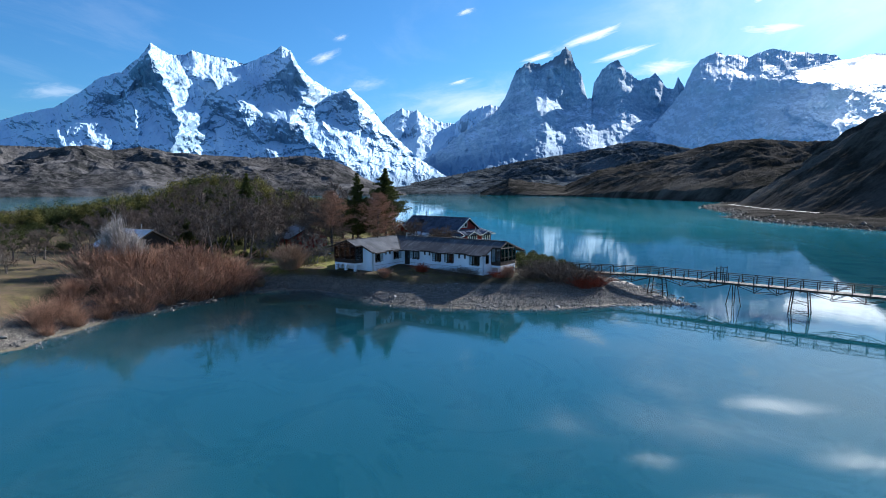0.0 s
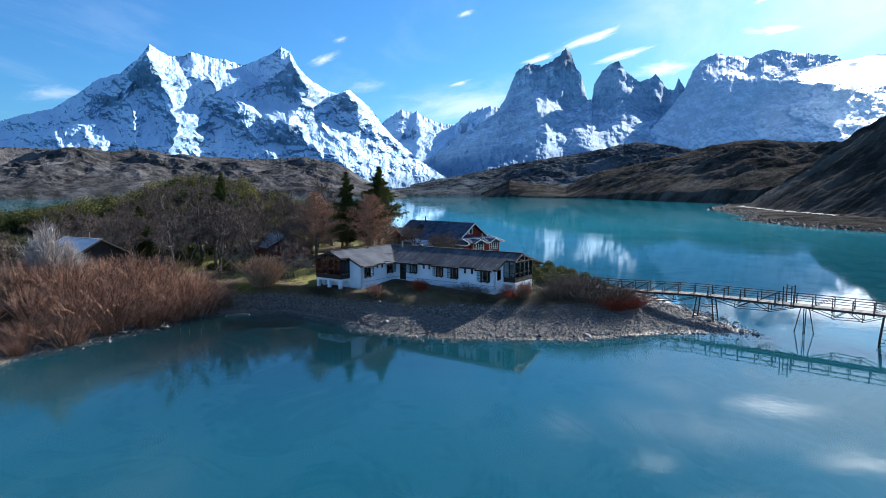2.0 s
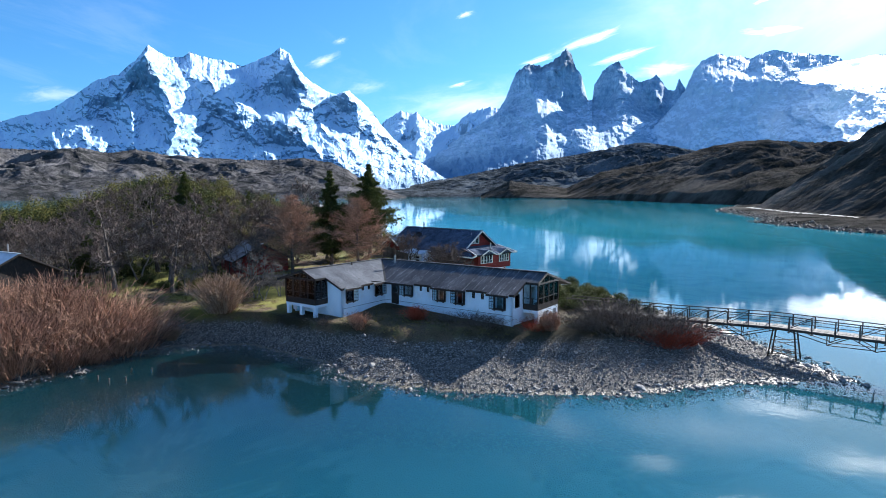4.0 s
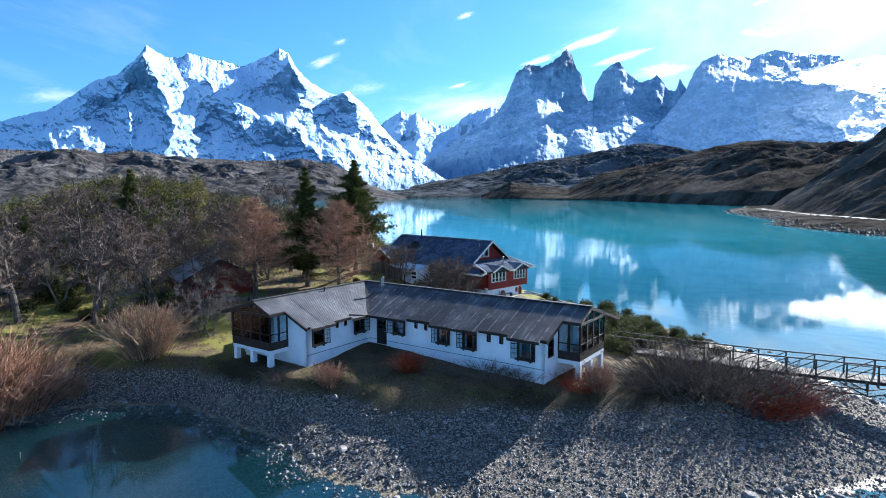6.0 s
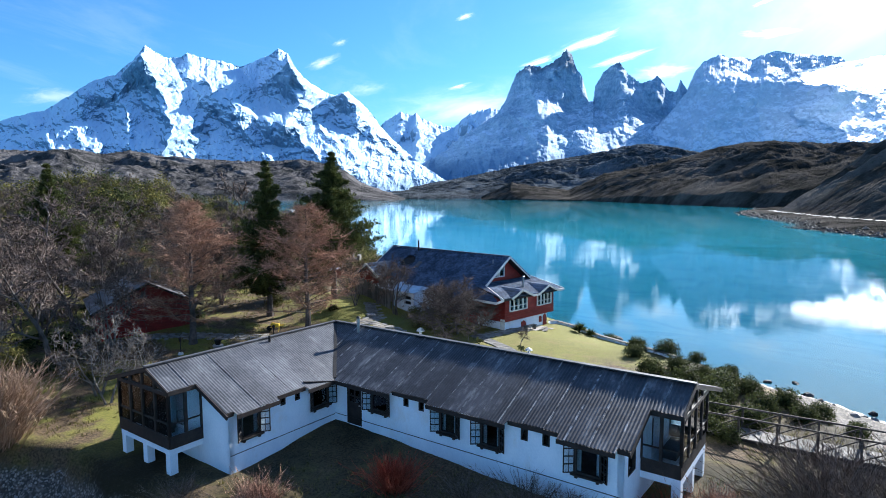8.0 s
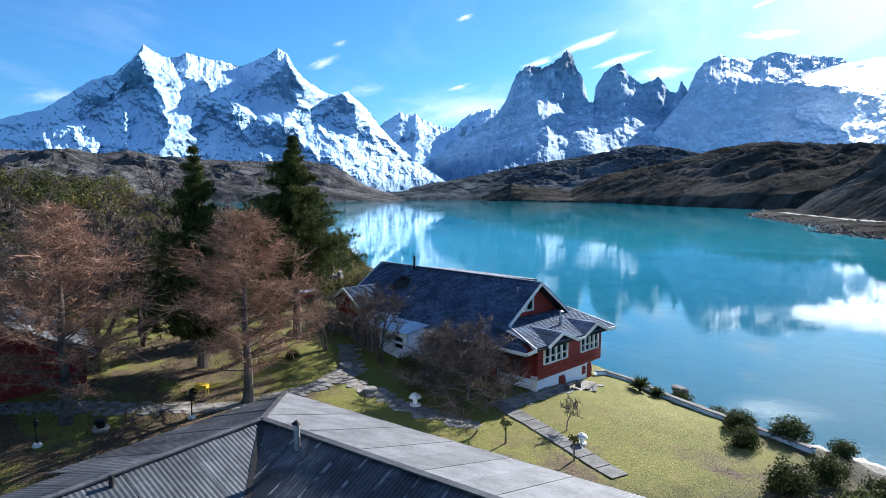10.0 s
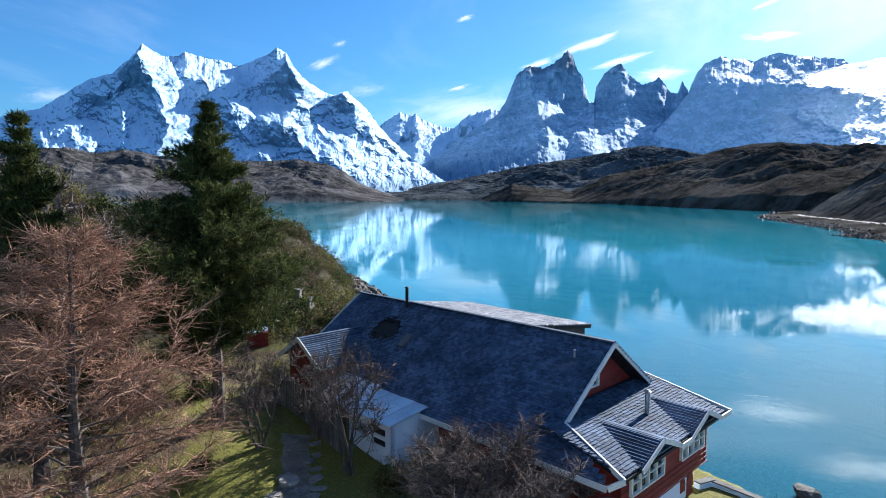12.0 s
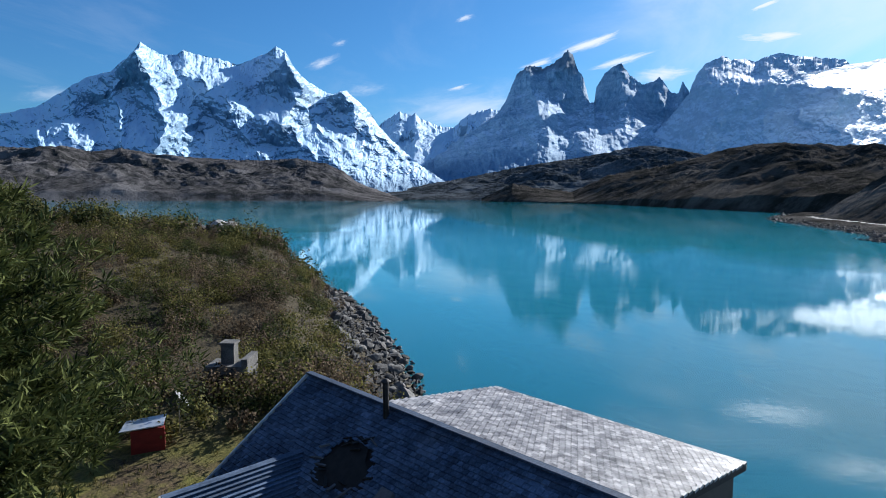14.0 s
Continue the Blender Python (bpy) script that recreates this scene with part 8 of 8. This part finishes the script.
def bench(x, y, turn):
    ob = thing("garden_bench", x, y, gh(x, y), "weathered wooden bench by the plinth", "bench")
    b = Vector((x, y, gh(x, y)))
    ex = Vector((math.cos(radians(turn)), math.sin(radians(turn)), 0))
    ey = Vector((-ex.y, ex.x, 0))
    for j in range(3):
        part("slat", solid((box, b + ey * (0.12 * (j - 1)) + Vector((0, 0, 0.36)), (1.2, 0.1, 0.04), ex)), M_PLANK, ob)
    for sx in (-0.5, 0.5):
        part("leg", solid((box, b + ex * sx + Vector((0, 0, 0.17)), (0.08, 0.34, 0.34), ex)), M_PLANK, ob)


bench(7.0, 99.3, 40)
pile = thing("plank_pile", 8.0, 100.0, gh(8.0, 100.0), "loose pale planks lying by the house", "planks")
for j in range(5):
    c = Vector((7.9 + 0.12 * j, 100.0 - 0.06 * j, gh(8.0, 100.0) + 0.04 + 0.045 * (j % 3)))
    part("plank", solid((box, c, (1.1, 0.2, 0.04), (0.8 - 0.15 * j, 0.5 + 0.1 * j, 0.04))), M_PALE_STONE if j % 2 else M_PLANK, pile)

# plank fence beside the lean-to
fence = thing("plank_fence", -3.8, 104.3, 4.0, "tall grey plank fence beside the lean-to", "fence")
for j in range(34):
    r_ = 7.4 + j * 0.15
    p = Rr(-6.5, r_, 0)
    g = gh(p.x, p.y)
    hgt = 1.55 + 0.12 * math.sin(j * 2.3)
    part("slat", solid((box, p + Vector((0, 0, g + hgt / 2 - 0.1)), (0.13, 0.035, hgt), R_)), M_PLANK, fence)
for z_ in (0.4, 1.2):
    part("rail", solid((beam, Rr(-6.45, 7.3, gh(*Rr(-6.45, 7.3, 0).xy) + z_), Rr(-6.45, 12.5, gh(*Rr(-6.45, 12.5, 0).xy) + z_), 0.05, 0.08)), M_PLANK, fence)

# spiky plants, small clipped trees
def spiky(name, seed, label, count=170, reach=0.75, mat=M_LEAF_DARK):
    ob = thing(name, 0, 0, 0, label, "plant", "garden plants")
    s = Soup(seed)
    d = s.rng.normal(size=(count, 3))
    d[:, 2] = np.abs(d[:, 2]) + 0.15
    d /= np.linalg.norm(d, axis=1, keepdims=True)
    s.blades(np.zeros((count, 3)) + [0, 0, 0.25], d * reach * s.rng.uniform(0.7, 1.1, (count, 1)) + [0, 0, 0.25], 0.03)
    s.limb([(0, 0, -0.1), (0, 0, 0.3)], [0.08, 0.07])
    s.part("leaves", mat, ob)
    return ob


yuc = spiky("spiky_plant", 131, "spiky sword-leaved plant on the lawn")
planted(yuc, 11.3, 100.9, 1.1, 0, True)
planted(yuc, 12.1, 100.2, 0.8, 50)
mini = bare_tree("small_tree", 133, 1.9, "small bent garden tree on the lawn", M_BARK, M_TWIG, 0.6, lean=(0.2, 0.1), first=0.45, arms=10, fine=0.8)
planted(mini, 5.4, 93.4, 1.0, 0, True)


def standard(seed, label):
    ob = thing("clipped_tree", 0, 0, 0, label, "tree", "small clipped trees")
    s = Soup(seed)
    s.limb([(0, 0, -0.1), (0.02, 0, 0.4), (0, 0.02, 0.85)], [0.05, 0.04, 0.03])
    s.part("trunk", M_BARK, ob)
    s = Soup(seed + 1)
    leaf_mass(s, (0, 0, 0.85), (0.3, 0.3, 0.3), 420, 0.06)
    s.part("crown", M_LEAF_DARK, ob)
    return ob


std = standard(141, "small clipped standard tree on the lawn")
planted(std, 2.5, 91.8, 1.0, 0, True)
planted(std, 5.2, 90.6, 1.0, 60)
planted(std, 1.9, 95.0, 0.8, 10)

# outdoor oven, red hut with a dish on the slope behind
oven = thing("outdoor_oven", -10.8, 121.6, gh(-10.8, 121.6) - 0.25, "rough concrete outdoor oven with a chimney", "oven")
b = Vector((-10.8, 121.6, gh(-10.8, 121.6) - 0.25))
part("hearth", solid((box, b + Vector((0, 0, 0.55)), (1.7, 1.3, 1.3)), (box, b + Vector((0.95, 0, 0.75)), (0.3, 1.5, 1.9)), (box, b + Vector((0, 0.05, 1.25)), (1.8, 1.4, 0.14))), M_CONCRETE, oven)
part("opening", solid((box, b + Vector((-0.1, -0.655, 0.6)), (1.0, 0.03, 0.75))), M_CHAR, oven)
part("chimney", solid((box, b + Vector((0.0, 0.1, 1.75)), (0.6, 0.6, 1.0)), (box, b + Vector((0.0, 0.1, 2.27)), (0.72, 0.72, 0.1))), M_CONCRETE, oven)
hut = thing("tool_hut", -11.6, 115.6, gh(-11.6, 115.6), "small red hut with a white sheet roof", "hut")
b = Vector((-11.6, 115.6, gh(-11.6, 115.6)))
part("body", solid((box, b + Vector((0, 0, 0.35)), (1.1, 0.8, 0.9), (0.9, 0.4, 0))), M_RED, hut)
part("roof", solid((slab, [b + Vector(v) for v in ((-0.7, -0.7, 0.78), (0.7, -0.3, 0.92), (0.4, 0.6, 0.98), (-0.9, 0.2, 0.84))], (0, 0, 0.04))), M_ZINC, hut)
dish = thing("satellite_dish", -11.0, 116.8, gh(-11.0, 116.8), "grey satellite dish on a pole", "dish")
b = Vector((-11.0, 116.8, gh(-11.0, 116.8)))
part("pole", solid((tube, b - Vector((0, 0, 0.1)), b + Vector((0, 0, 1.1)), 0.03, 0.03, 8)), M_STEEL, dish)
part("reflector", solid((tube, b + Vector((0.0, 0, 1.15)), b + Vector((0.12, 0.05, 1.25)), 0.1, 0.38, 14)), M_STEEL, dish)
for i, (x, y) in enumerate([(-22.4, 65.7), (-23.1, 67.8), (-23.4, 65.3), (-21.6, 67.9), (-24.6, 66.0)]):
    st = thing("stake", x, y, -0.4, "old timber stake standing in the shallows", "stake", "stakes in the water")
    part("stake", solid((tube, (x, y, -0.9), (x + 0.03, y, 0.32), 0.06, 0.045, 7)), M_BRIDGE, st)
for i, (x, y, ln, a) in enumerate([(-26.8, 67.5, 1.8, 50), (-25.2, 72.4, 1.5, 20), (-29.4, 64.9, 1.4, 80), (-24.2, 74.6, 1.2, 0)]):
    dw = thing("driftwood", x, y, 0.1, "bleached driftwood stump on the shore", "driftwood", "driftwood")
    s = Soup(150 + i)
    for j in range(7):
        p0 = np.array([s.rng.normal() * 0.2, s.rng.normal() * 0.2, 0.0])
        line, _ = bent(s.rng, p0, unit(s.rng.normal(size=3) * [1, 1, 0.5] + [0, 0, 0.5]), ln * s.rng.uniform(0.3, 0.7), 4, 0.3, 0.0)
        s.limb(line, [0.1, 0.09, 0.07, 0.05, 0.02], 5)
    s.part("roots", M_BARK_PALE, dw)

many = 2600
y = r.uniform(220, 640, many)
x = hill_toe(y) + r.normal(size=many) * 3.0 + 2.0
z = near_hill(x, y)
size = r.gamma(1.6, 0.22, many) + 0.15
pts = octa[None] * r.uniform(0.65, 1.3, (many, 6, 1)) * size[:, None, None] + np.stack([x, y, np.maximum(z, -0.2) + size * 0.2], -1)[:, None, :]
raw("shore_rocks", pts.reshape(-1, 3), (np.arange(many)[:, None, None] * 6 + tri[None]).reshape(-1, 3), M_ROCK_DARK, "dark rocks along the shore below the hill", "stones", "stuff")
# ---- road on the far shore, white cloud over the eastern ridge ----
ys_ = np.linspace(330, 545, 120)
mid = hill_foot(ys_) - 7.0
rv = np.stack([np.stack([mid + o, ys_, near_hill(mid + o, ys_) + 0.35], -1) for o in (-1.7, 1.7)], 1).reshape(-1, 3)
raw("road", rv, grid_faces(120, 2)[:, ::-1], M_PALE_STONE, "pale gravel road along the lake shore", "road", "structure")

M_CLOUD, k, geo = material("cloud_white")
k.add("ShaderNodeOutputMaterial", Surface=k.add("ShaderNodeMixShader", Fac=0.75, i1=k.add("ShaderNodeBsdfDiffuse", Color=(0.97, 0.97, 0.98)), i2=k.add("ShaderNodeBsdfTranslucent", Color=(0.97, 0.97, 0.98))))
az, el = np.meshgrid(np.radians(np.linspace(29.0, 48, 190)), np.linspace(-1.25, 1.25, 60), indexing="ij")
f = (np.degrees(az) - 29.6) / 9.5
half = (0.006 + 0.021 * np.clip(f, 0, 1.2) ** 0.6)
mid = 0.158 - 0.002 * f
up_ = el * half
rr = 3900 - 130 * np.sqrt(np.clip(1 - (el / 1.25) ** 2, 0, 1)) + 45 * fbm(np.degrees(az) * 0.9, el * 1.3, 5, 0.6, 61)
inside = (np.abs(el) + 0.30 * fbm(np.degrees(az) * 0.8, el * 0.8 + 3, 5, 0.62, 63) < 0.95) & (f > 0.03 + 0.1 * fbm(el * 2, az * 30, 3, 0.5, 65))
verts = np.stack([EYE.x + rr * np.sin(az), EYE.y + rr * np.cos(az), EYE.z + 3900 * (mid + up_)], -1).reshape(-1, 3)
quads = grid_faces(190, 60)
quads = quads[inside.ravel()[quads].all(axis=1)]
raw("cloud", verts, quads, M_CLOUD, "bright white cloud bank over the eastern ridge", "cloud", "structure", True)
